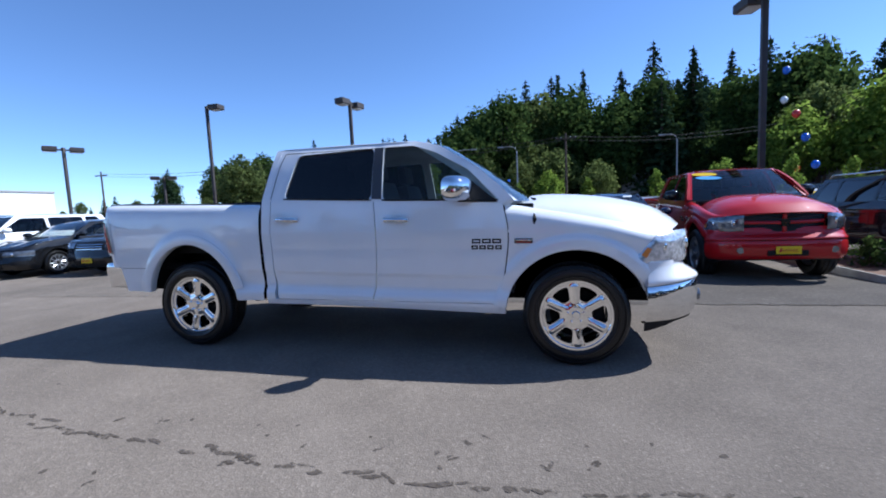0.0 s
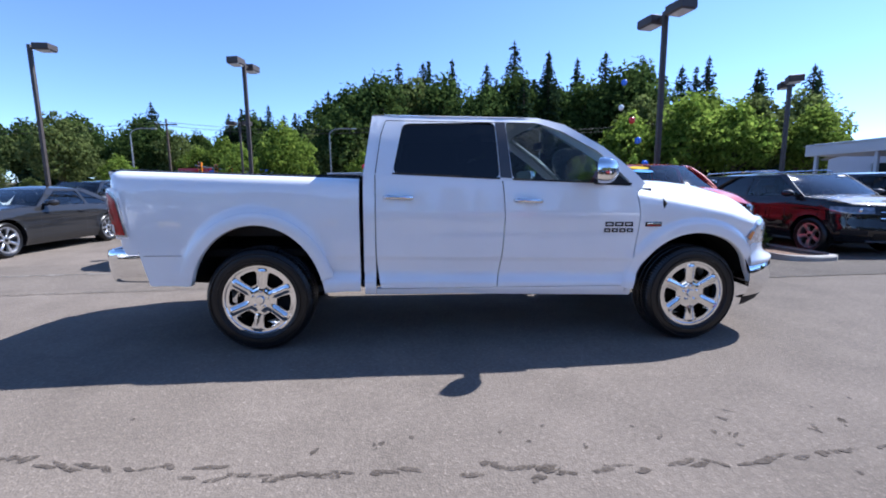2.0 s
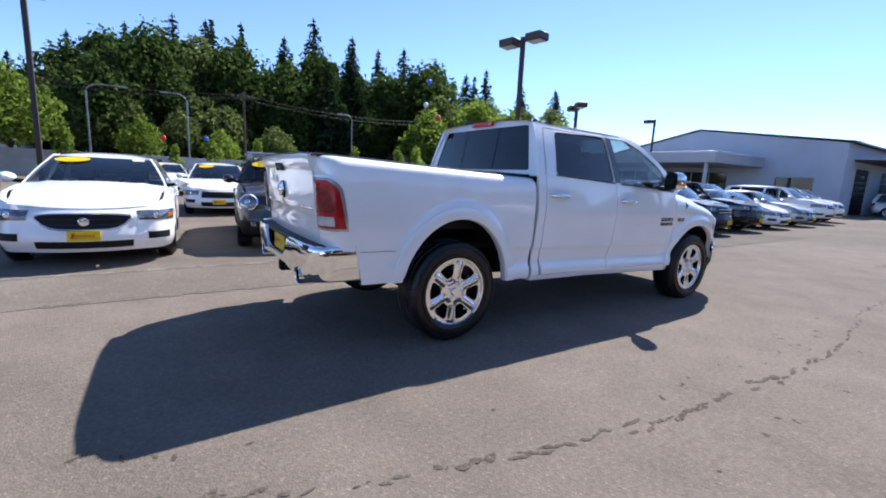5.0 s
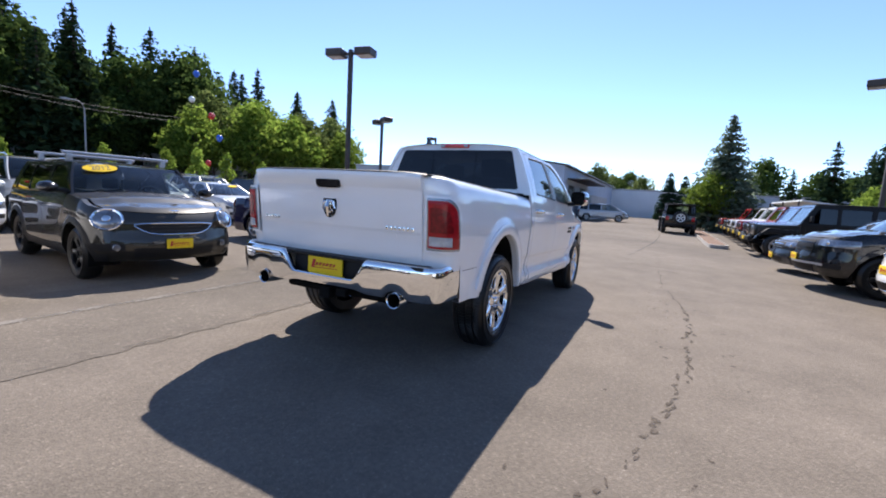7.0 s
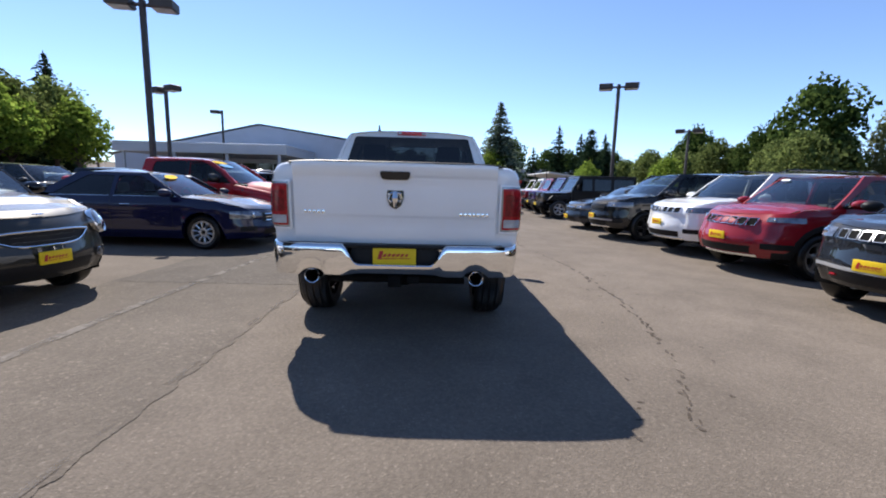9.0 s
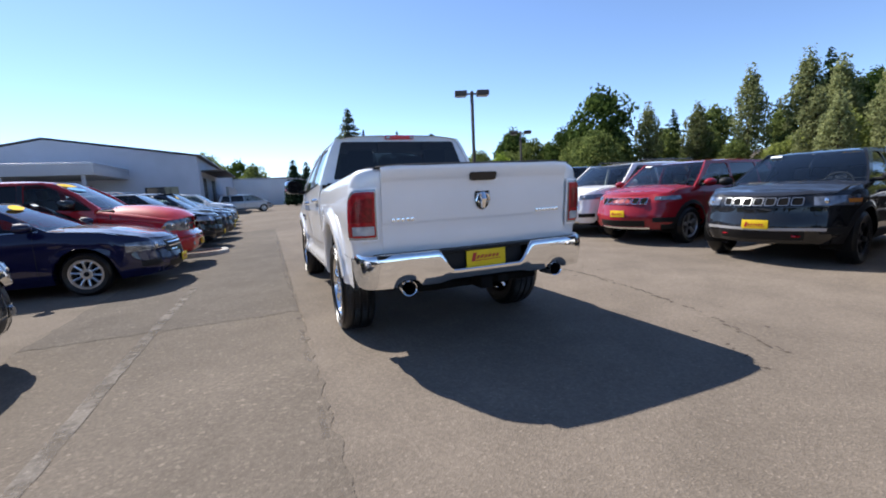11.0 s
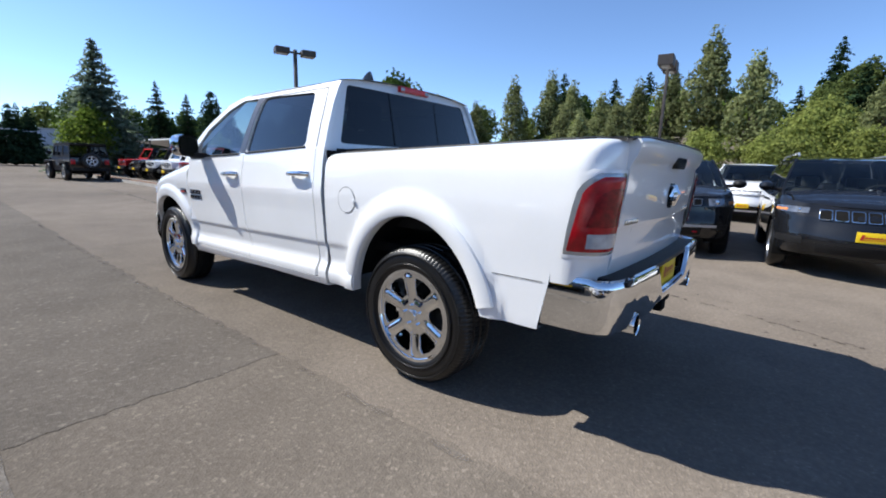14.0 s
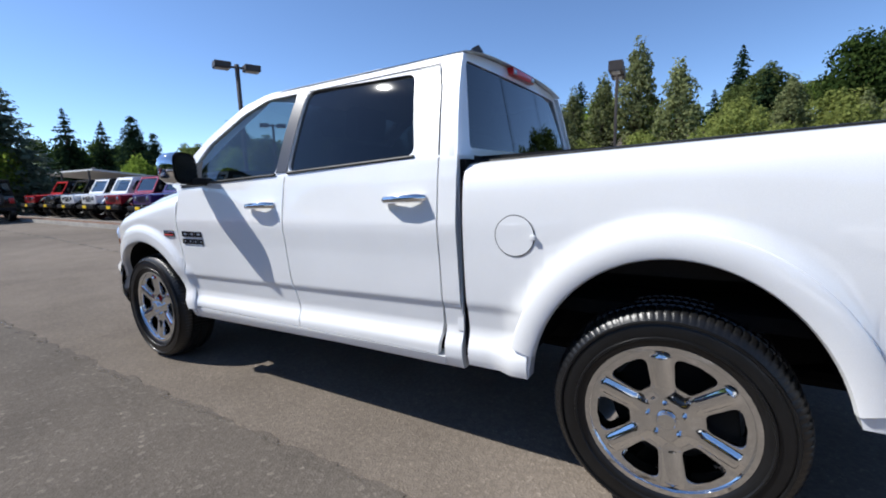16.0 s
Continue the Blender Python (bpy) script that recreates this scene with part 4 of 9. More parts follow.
    ws = part("windshield", bm, M_GLASSCLEAR, T)
    if not hero:
        def on_glass(y, u):
            f = y / lerp(0.935, 0.735, u)
            return Vector((lerp(1.31 + 0.17 * (1 - f * f), 0.545 + 0.10 * (1 - f * f), u) + 0.012, y, lerp(1.315 + 0.01 * (1 - f * f), 1.845 + 0.03 * (1 - f * f), u) + 0.02 * math.sin(math.pi * u) + 0.016))
        for cy, cu, mt in ((-0.50, 0.86, M_STICKER), (-0.47, 0.70, M_STICKERBLUE)):
            bm = bmesh.new()
            bm.faces.new([bm.verts.new(on_glass(cy + 0.20 * math.cos(a), cu + 0.07 * math.sin(a) - 0.04 * math.cos(a))) for a in [2 * math.pi * k / 28 for k in range(28)]])
            part("window_sticker", bm, mt, ws, "oval windshield sticker")
    for s in (-1, 1):
        bm = bmesh.new()
        rows = []
        for i in range(13):
            u = i / 12
            x, y, z = lerp(1.31, 0.545, u), lerp(0.935, 0.735, u), lerp(1.315, 1.845, u) + 0.02 * math.sin(math.pi * u)
            rows.append([Vector((x + 0.03, (y - 0.06) * s, z + 0.008)), Vector((x + 0.005, (y - 0.01) * s, z + 0.012)), Vector((x - 0.02, (y + 0.008) * s, z - 0.02)), Vector((x - 0.06, (y + 0.004) * s, z - 0.04))])
        grid(bm, rows)
        part("a_pillar", bm, body, T)
    # hood with a raised centre
    bm = bmesh.new()
    rows = []
    for i in range(23):
        u = i / 22
        row = []
        for k in range(33):
            f = -1 + 2 * k / 32
            xf = 2.71 - 0.19 * f * f
            x = lerp(1.250 + 0.215 * (1 - f * f), xf, u)
            w = 0.895 - max(0, nose_plan(min(x, 2.54))) - 0.03 * max(0, x - 1.9)
            ze = min(hood_edge(x), 1.07)
            crest = smooth_curve([(1.2, 1.335), (1.36, 1.362), (1.52, 1.386), (1.83, 1.372), (2.09, 1.342), (2.34, 1.288), (2.52, 1.230), (2.60, 1.182), (2.665, 1.08)], x - (xf - 2.665) * u * u)
            g = abs(f)
            sh = 1 - g ** 4.5
            bulge = 0.02 / (1 + math.exp((g - 0.5) / 0.035)) * (1 - u ** 4)
            row.append(Vector((x, w * f, ze + (crest - 0.02 - ze) * sh + bulge)))
        rows.append(row)
    grid(bm, rows)
    part("hood", bm, body, T)
    bm = bmesh.new()
    box(bm, 1.24, 1.46, -0.80, 0.80, 1.24, 1.300, 0.01)
    cw = part("cowl", bm, M_PLASTIC, T)
    for y0 in (-0.55, 0.1):
        bm = bmesh.new()
        tube(bm, [(1.47, y0, 1.335), (1.40, y0 + 0.2, 1.352), (1.36, y0 + 0.55, 1.352)], 0.009, 6)
        part("wiper", bm, M_PLASTIC, cw)
    # front face: grille, upper fascia, bumper
    bm = bmesh.new()
    rows = []
    for i in range(21):
        f = -1 + 2 * i / 20
        x = 2.56 - 0.10 * f * f
        rows.append([Vector((x - 0.05, 0.55 * f, 1.085)), Vector((x, 0.56 * f, 1.06)), Vector((x + 0.015, 0.55 * f, 0.95)), Vector((x + 0.02, 0.50 * f, 0.80)), Vector((x - 0.05, 0.48 * f, 0.77))])
    grid(bm, rows)
    gr = part("grille", bm, M_PLASTIC, T)
    gr.location = (0.085, 0, 0.005)
    for pts in ([(2.575, 0, 0.80), (2.585, 0, 1.06)], [(2.50, -0.52, 0.94), (2.585, 0, 0.93), (2.50, 0.52, 0.94)]):
        bm = bmesh.new()
        tube(bm, pts, 0.028, 8)
        part("grille_bar", bm, trim, gr)
    for s in (-1, 1):
        for z in (0.84, 0.875, 0.975, 1.01):
            bm = bmesh.new()
            tube(bm, [(2.57, 0.03 * s, z), (2.545, 0.28 * s, z), (2.49, 0.50 * s, z)], 0.010, 6)
            part("grille_slat", bm, M_GLOSSBLACK, gr)
    bm = bmesh.new()
    tube(bm, [(2.46, -0.56, 0.80), (2.46, -0.57, 1.05), (2.53, -0.3, 1.085), (2.56, 0, 1.09), (2.53, 0.3, 1.085), (2.46, 0.57, 1.05), (2.46, 0.56, 0.80), (2.55, 0, 0.775), (2.46, -0.56, 0.80)], 0.022, 8)
    part("grille_surround", bm, trim, gr)
    bm = bmesh.new()
    fill(bm, rounded([(-0.045, -0.055), (0.045, -0.055), (0.06, 0.02), (0.05, 0.06), (-0.05, 0.06), (-0.06, 0.02)], 0.02), [], lambda u, v: (2.612, u, 0.93 + v), (-0.03, 0, 0))
    part("grille_emblem", bm, M_GLOSSBLACK, gr)

    lip_x = [(0, 2.785), (0.3, 2.778), (0.5, 2.757), (0.65, 2.728), (0.75, 2.655), (0.83, 2.572), (0.90, 2.488), (0.95, 2.398), (1, 2.262)]
    lip_y = [(0, 0), (0.3, 0.33), (0.5, 0.53), (0.65, 0.68), (0.75, 0.775), (0.83, 0.852), (0.90, 0.912), (0.95, 0.945), (1, 0.966)]

    def nose_sweep(name, prof, material, label=""):
        """A strip along the rounded nose: prof(a) gives height, blend from skirt top to lip, and outward offset."""
        b2 = bmesh.new()
        rows = []
        for i in range(81):
            f = -1 + 2 * i / 80
            a = abs(f)
            xl, yl = smooth_curve(lip_x, a), smooth_curve(lip_y, a)
            xh = smooth_curve([(0, 2.660), (0.5, 2.640), (0.65, 2.612), (0.75, 2.575), (0.83, 2.530), (0.90, 2.450), (0.95, 2.370), (1, 2.285)], a)
            yh = smooth_curve([(0, 0), (0.5, 0.52), (0.65, 0.64), (0.75, 0.72), (0.83, 0.979 - nose_plan(2.53))], a) if a < 0.83 else 0.979 - nose_plan(xh)
            side = min(1, max(0, (a - 0.5) / 0.45))
            row = []
            for z, w, o in prof(a):
                x = lerp(xh, xl, w) + o * (1 - 0.8 * side)
                z -= 0.085 * max(0, 2.70 - x) * min(1, max(0, (0.83 - z) / 0.1))
                row.append(Vector((x, math.copysign(lerp(yh, yl, w) + o * side, f), z)))
            rows.append(row)
        grid(b2, rows)
        return part(name, b2, material, T, label)
    # smooth skirt from under the headlights out to the bumper's top edge
    nose_sweep("front_fascia", lambda a: ((0.865, 0, -0.014), (0.835, 0, 0), (0.812, 0.01, 0), (0.79, 0.08, 0), (0.767, 0.26, 0), (0.745, 0.52, 0), (0.726, 0.78, 0), (0.712, 0.94, 0), (0.702, 0.99, 0), (0.692, 1.0, 0), (0.685, 0.97, 0), (0.681, 0.85, 0), (0.681, 0.4, 0)), body)
    nose_sweep("front_bumper", lambda a: ((0.660, 1, -0.06), (0.675, 1, -0.030), (0.672, 1, -0.014), (0.655, 1, -0.005), (0.615, 1, 0.001), (0.56, 1, 0.004), (0.50, 1, 0.001), (0.44, 1, -0.018), (0.40, 1, -0.042), (0.380, 1, -0.07), (0.385, 1, -0.12)), trim, "chrome front bumper" if chrome else "")
    nose_sweep("air_dam", lambda a: ((0.395, 1, -0.055), (0.372 - 0.050 * min(1, max(0, (a - 0.84) / 0.14)), 1, -0.065), (0.368 - 0.055 * min(1, max(0, (a - 0.84) / 0.14)), 1, -0.10)), M_PLASTIC)
    bm = bmesh.new()
    box(bm, 2.745, 2.797, -0.26, 0.26, 0.445, 0.53, 0.01)
    part("lower_grille", bm, M_PLASTIC, T)
    for s in (-1, 1):
        bm = bmesh.new()
        lathe(bm, [(0.0005, 0), (0.05, 0), (0.052, 0.02)], 20)
        bm.transform(Matrix.Translation((2.752, 0.60 * s, 0.53)) @ Matrix.Rotation(radians(90), 4, 'Z'))
        part("fog_lamp", bm, M_HEADLENS, T)
    if not chrome:
        bm = bmesh.new()
        box(bm, 2.798, 2.815, -0.16, 0.16, 0.475, 0.59, 0.005)
        lp = part("licence_plate", bm, M_YELLOW, T, "yellow dealer plate")
        bm = bmesh.new()
        plate_print(bm, 2.817, 0, 0.532, 1)
        part("plate_bar", bm, M_PLATERED, lp)
    # tailgate
    bm = bmesh.new()
    rows = []
    for i in range(25):
        y = lerp(-0.768, 0.768, i / 24)
        bowx = -0.025 * (1 - (y / 0.768) ** 2)
        rows.append([Vector((-2.872 + 0.02 + bowx, y, 0.785))] + [Vector((-2.872 + bowx - o, y, z)) for z, o in ((0.785, 0), (0.83, 0.008), (0.92, 0.010), (1.00, 0.004), (1.012, 0.010), (1.03, 0.014), (1.20, 0.018), (1.290, 0.016), (1.305, 0.022), (1.325, 0.034), (1.365, 0.042), (1.388, 0.044), (1.402, 0.036), (1.405, 0.0))] + [Vector((-2.77, y, 1.402))])
        for p in rows[-1]:
            p.x += rake(p.x, p.z)
            p.z += (0.014 - 0.010 * max(0, (abs(y) - 0.5) / 0.27) ** 2.5) * min(1, max(0, (p.z - 1.15) / 0.2))
    rows.insert(0, [p + Vector((0.06, 0, 0)) for p in rows[0]])
    rows.append([p + Vector((0.06, 0, 0)) for p in rows[-1]])
    grid(bm, rows)
    tg = part("tailgate", bm, body, T)
    bm = bmesh.new()
    rows = []
    for i in range(25):
        y = lerp(-0.80, 0.80, i / 24)
        dz = 0.010 * max(0, (abs(y) - 0.5) / 0.27) ** 2.5 - 0.014
        xb = -2.948 + 0.05 * (y / 0.8) ** 4
        rows.append([Vector((x, y, z - dz)) for x, z in ((-2.74, 1.395), (-2.74, 1.409), (-2.80, 1.413), (xb + 0.012, 1.411), (xb, 1.404), (xb + 0.01, 1.396))])
    grid(bm, rows)
    part("tailgate_cap", bm, M_PLASTIC, tg)
    bm = bmesh.new()
    fill(bm, rounded([(-0.115, 0.03), (0.115, 0.03), (0.10, -0.03), (-0.10, -0.03)], 0.02), [], lambda u, v: (-2.941 - 0.12 * v, u, 1.320 + v), (0.035, 0, 0))
    part("tailgate_handle", bm, M_GLOSSBLACK, tg, "black tailgate handle")
    bm = bmesh.new()
    fill(bm, rounded([(-0.060, 0.075), (0.060, 0.075), (0.066, 0.02), (0.045, -0.05), (0, -0.080), (-0.045, -0.05), (-0.066, 0.02)], 0.02), [], lambda u, v: (-2.882, u, 1.135 + v), (0.02, 0, 0))
    em = part("tailgate_emblem", bm, M_GLOSSBLACK, tg, "shield-shaped chrome and black emblem")
    em.location = (-0.024, 0, 0.012)
    bm = bmesh.new()
    for a in (-1, 1):
        tube(bm, [(-2.886, 0.012 * a, 1.18), (-2.892, 0.045 * a, 1.175), (-2.892, 0.052 * a, 1.13), (-2.888, 0.03 * a, 1.115)], 0.012, 8)
    tube(bm, [(-2.886, 0, 1.19), (-2.897, 0, 1.14), (-2.890, 0, 1.075)], [0.018, 0.030, 0.014], 8)
    part("emblem_relief", bm, M_CHROME, em)
    for y0, w_, mt in ((0.62, 0.14, M_CHROME), (-0.60, 0.20, M_CHROME)):
        n_ = 5 if w_ < 0.2 else 7
        for k in range(n_):
            bm = bmesh.new()
            y = y0 - w_ / 2 + w_ * k / (n_ - 1)
            xx = -2.872 - 0.025 * (1 - (y / 0.768) ** 2) - 0.014 + rake(-2.9, 1.04)
            box(bm, xx - 0.006, xx + 0.01, y - w_ / n_ * 0.38, y + w_ / n_ * 0.38, 1.028, 1.052, 0.002)
            part("badge_letter", bm, mt, tg)
    # rear bumper
    def rb(f):
        a = abs(f)
        dip = 1 - min(max((a - 0.26) / 0.12, 0), 1)
        dip = dip * dip * (3 - 2 * dip)
        top = lerp(0.815 if a > 0.9 else 0.805, 0.655, dip)
        cut = max(0, 1 - ((a - 0.59) / 0.085) ** 2)
        low = lerp(0.560, 0.578, dip) + 0.050 * math.sqrt(cut)
        return [(top - 0.012, -0.045), (top + 0.002, -0.022), (top - 0.003, -0.008), (top - 0.016, 0.0), (lerp(top, low, 0.14), 0.004), (lerp(top, low, 0.30), 0.004), (lerp(top, low, 0.5), 0.001), (lerp(top, low, 0.75), -0.006), (low + 0.025, -0.012), (low + 0.006, -0.018), (low, -0.03), (low, -0.07)]
    plan_r = [(0, 0, -2.972), (0.4, 0.42, -2.966), (0.7, 0.74, -2.950), (0.80, 0.85, -2.930), (0.85, 0.902, -2.903), (0.885, 0.932, -2.868), (0.915, 0.950, -2.82), (0.95, 0.955, -2.76), (1.0, 0.959, -2.652)]
    bm = bmesh.new()
    rows = []
    for i in range(97):
        f = -1 + 2 * i / 96
        a, sg = abs(f), 1 if f >= 0 else -1
        at = lambda q: Vector((curve([(p[0], p[2]) for p in plan_r], q), curve([(p[0], p[1]) for p in plan_r], q), 0))
        d = (at(min(a + 0.02, 1)) - at(max(a - 0.02, 0))).normalized()
        nn = Vector((-d.y, d.x, 0))
        c = at(a)
        rows.append([Vector((c.x + nn.x * o + max(0, (a - 0.90) / 0.10) * (0.012 + 0.21 * max(0, 0.80 - z)), (c.y + nn.y * o) * sg, z)) for z, o in rb(f)])
    grid(bm, rows)
    part("rear_bumper", bm, trim, T, "chrome step bumper" if chrome else "")
    bm = bmesh.new()
    box(bm, -2.945, -2.74, -0.84, 0.84, 0.775, 0.802, 0.01)
    box(bm, -2.90, -2.78, -0.34, 0.34, 0.60, 0.79, 0.02)
    part("bumper_step", bm, M_PLASTIC, T)
    bm = bmesh.new()
    box(bm, -2.935, -2.92, -0.165, 0.165, 0.645, 0.79, 0.006)
    lp = part("licence_plate", bm, M_YELLOW, T, "yellow dealer plate with red print")
    bm = bmesh.new()
    plate_print(bm, -2.9365, 0, 0.720, -1)
    part("plate_bar", bm, M_PLATERED, lp)
    bm = bmesh.new()
    box(bm, -2.94, -2.92, -0.175, 0.175, 0.628, 0.645, 0.003)
    part("plate_holder", bm, M_PLASTIC, lp)
    bm = bmesh.new()
    box(bm, -2.93, -2.60, -0.05, 0.05, 0.47, 0.56, 0.012)
    tube(bm, [(-2.72, -0.55, 0.50), (-2.72, 0.55, 0.50)], 0.035, 10)
    box(bm, -2.92, -2.88, -0.19, -0.10, 0.50, 0.56, 0.01)
    part("tow_hitch", bm, M_UNDER, T)
    for s in (-1, 1):
        bm = bmesh.new()
        rows = []
        for x, r in ((-2.55, 0.042), (-2.74, 0.044), (-2.78, 0.058), (-2.940, 0.057), (-2.945, 0.055), (-2.940, 0.049), (-2.90, 0.047)):
            rows.append([Vector((x, 0.625 * s + r * math.cos(a), 0.552 + r * math.sin(a) - 0.02 * (x + 2.6) * 0.2)) for a in [2 * math.pi * k / 24 for k in range(24)]])
        grid(bm, rows, True)
        tip = part("exhaust_tip", bm, M_CHROME if chrome else M_PLASTIC, T, "chrome exhaust tip")
        bm = bmesh.new()
        rows = [[Vector((x, 0.625 * s + r * math.cos(a), 0.552 + r * math.sin(a) - 0.02 * (x + 2.6) * 0.2)) for a in [2 * math.pi * k / 24 for k in range(24)]] for x, r in ((-2.935, 0.0485), (-2.90, 0.046), (-2.70, 0.043), (-2.70, 0.002))]
        grid(bm, rows, True)
        part("exhaust_bore", bm, M_UNDER, tip)
    # cab back wall and rear window
    bm = bmesh.new()
    def back(u, v):
        return (-0.972 + 0.105 * max(0, (v - 1.30)) / 0.56 - 0.02 * (1 - (u / 0.95) ** 2), u, v)
    outl = [(-0.945, 0.62), (0.945, 0.62), (0.945, 1.39), (0.885, 1.56), (0.80, 1.76), (0.742, 1.862), (0.60, 1.893), (0.3, 1.91), (0, 1.915), (-0.3, 1.91), (-0.60, 1.893), (-0.742, 1.862), (-0.80, 1.76), (-0.885, 1.56), (-0.945, 1.39)]
    win = [(-0.80, 1.43), (0.80, 1.43), (0.675, 1.845), (-0.675, 1.845)]
    fill(bm, dense(outl, 0.08), [rounded(dense(win, 0.3), 0.03)], back, (0.03, 0, 0))
    part("cab_back", bm, body, T)
    bm = bmesh.new()
    grid(bm, [[Vector(back(lerp(-0.81, 0.81, i / 12) * lerp(1, 0.845, k / 6), lerp(1.42, 1.855, k / 6))) + Vector((0.008, 0, 0)) for k in range(7)] for i in range(13)])
    rw = part("rear_window_glass", bm, M_GLASS, T, "tinted sliding rear window")
    for y0 in (-0.27, 0.27):
        bm = bmesh.new()
        grid(bm, [[Vector(back(y0 + dy, z)) + Vector((0.003, 0, 0)) for z in (1.43, 1.6, 1.75, 1.845)] for dy in (-0.005, 0.005)])
        part("window_divider", bm, M_GLOSSBLACK, rw)
    bm = bmesh.new()
    box(bm, -0.915, -0.845, -0.17, 0.17, 1.868, 1.913, 0.008)
    sl = part("stop_lamp", bm, M_SUNLITSTOP, T, "high red stop lamp on the roof edge")
    for y0 in (-0.142, 0.142):
        bm = bmesh.new()
        box(bm, -0.918, -0.90, y0 - 0.022, y0 + 0.022, 1.875, 1.903, 0.004)
        part("cargo_lens", bm, M_CLEARLENS, sl)
    bm = bmesh.new()
    rows = []
    for k in range(9):
        t = k / 8
        hgt = 0.075 * math.sin(math.pi * min(1, t * 0.62 + 0.02)) if t < 0.8 else 0.075 * (1 - t) / 0.2
        x = -0.70 - 0.14 * t
        rows.append([Vector((x, 0.40 - 0.022 * (1 - t * 0.5), 1.910)), Vector((x - 0.01, 0.394, 1.915 + hgt)), Vector((x - 0.01, 0.406, 1.915 + hgt)), Vector((x, 0.40 + 0.022 * (1 - t * 0.5), 1.910))])
    grid(bm, rows)
    part("roof_antenna", bm, M_GLOSSBLACK, T, "shark-fin roof antenna")
    # bed box
    bm = bmesh.new()
    for y0 in (-0.80, 0.80):
        grid(bm, [[Vector((x, y0, z)) for z in (0.90, 1.39)] for x in (-2.78, -1.0)])
    grid(bm, [[Vector((x, y, 0.90)) for y in (-0.80, 0.80)] for x in (-2.80, -1.0)])
    grid(bm, [[Vector((-1.014, y, z)) for z in (0.62, 1.39)] for y in (-0.88, 0.88)])
    grid(bm, [[Vector((-2.775, y, z)) for z in (0.80, 1.39)] for y in (-0.80, 0.80)])
    part("bed_liner", bm, M_PLASTIC, T)
    # underbody: frame rails, axles, floor, silencer
    bm = bmesh.new()
    box(bm, -2.75, 2.5, -0.52, -0.42, 0.50, 0.62, 0.01)
    box(bm, -2.75, 2.5, 0.42, 0.52, 0.50, 0.62, 0.01)
    box(bm, -0.96, 1.25, -0.90, 0.90, 0.50, 0.56, 0.01)
    box(bm, -2.70, -0.98, -0.85, 0.85, 0.74, 0.80, 0.01)
    box(bm, 1.2, 2.5, -0.55, 0.55, 0.45, 0.95, 0.02)
    part("underbody", bm, M_UNDER, T)
    for pts in ([(-2.6, -0.6, 0.53), (-1.2, -0.35, 0.42), (0.8, -0.25, 0.42)], [(-2.6, 0.6, 0.53), (-1.2, 0.35, 0.42), (0.0, 0.25, 0.42)]):
        bm = bmesh.new()
        tube(bm, pts, 0.04, 8)
        part("exhaust_pipe", bm, M_UNDER, T)
    bm = bmesh.new()
    tube(bm, [(AX, -0.75, HUB), (AX, 0.75, HUB)], 0.05, 10)
    part("front_axle", bm, M_UNDER, T)
    bm = bmesh.new()
    tube(bm, [(-AX, -0.75, HUB), (-AX, 0.75, HUB)], 0.05, 10)
    r0 = bmesh.ops.create_uvsphere(bm, u_segments=16, v_segments=10, radius=0.15)
    bmesh.ops.transform(bm, matrix=Matrix.Translation((-AX, 0, HUB - 0.02)), verts=r0["verts"])
    part("rear_axle", bm, M_UNDER, T)
    # cabin
    bm = bmesh.new()
    box(bm, 0.98, 1.32, -0.86, 0.86, 0.95, 1.30, 0.06)
    box(bm, 0.60, 1.30, -0.86, 0.86, 0.56, 0.60)
    box(bm, -0.9, 0.62, -0.86, 0.86, 0.56, 0.60)
    box(bm, 0.2, 0.7, -0.16, 0.16, 0.6, 0.95, 0.04)
    part("dashboard", bm, M_CABIN, T)
    bm = bmesh.new()
    rows = []
    for k in range(25):
        a = 2 * math.pi * k / 24
        c = Vector((0.80 - 0.08 * math.sin(a), 0.40 + 0.19 * math.cos(a), 1.20 + 0.17 * math.sin(a)))
        rows.append([c + Vector((0.016 * math.cos(b), 0.016 * math.sin(b) * math.cos(a), 0.016 * math.sin(b) * math.sin(a))) for b in [2 * math.pi * j / 8 for j in range(8)]])
    grid(bm, rows, True)
    tube(bm, [(0.80, 0.40, 1.20), (1.02, 0.40, 1.12)], 0.05, 10)
    tube(bm, [(0.82, 0.22, 1.20), (0.82, 0.58, 1.20)], 0.022, 8)
    part("steering_wheel", bm, M_CABIN, T)
    for x0, ys in ((0.15, (-0.42, 0.42)), (-0.62, (-0.45, 0.45))):
        for y0 in ys:
            bm = bmesh.new()
            box(bm, x0, x0 + 0.50, y0 - 0.27, y0 + 0.27, 0.78, 0.95, 0.06)
            box(bm, -0.08, 0.08, y0 - 0.26, y0 + 0.26, 0.0, 0.66, 0.06, pose(x0, 0, 0.90, 0, -14, 0))
            box(bm, -0.05, 0.06, y0 - 0.14, y0 + 0.14, 0.0, 0.20, 0.04, pose(x0 - 0.17, 0, 1.56, 0, -8, 0))
            part("seat", bm, M_SEAT, T)
    bm = bmesh.new()
    box(bm, 0.68, 0.70, -0.12, 0.12, 1.68, 1.75, 0.01)
    part("rear_view_mirror", bm, M_PLASTIC, T)
    tmpl = wheel_set(0.412, 0.275, 0.275, "hero", M_CHROME if chrome else M_ALLOY)
    for x in (-AX, AX):
        for s in (-1, 1):
            put_wheel(T, tmpl, x, s, 0.835, HUB, turn=(4 if x > 0 else -7) * s)
    return T


M_GLASSFRONT = glass_mat("front_side_glass", (0.50, 0.56, 0.55), 1.5)
hero = pickup(pose(0, 0, 0.0, 0, 0.9, 0), M_WHITE, "white crew-cab pickup truck with chrome wheels and bumpers on asphalt")

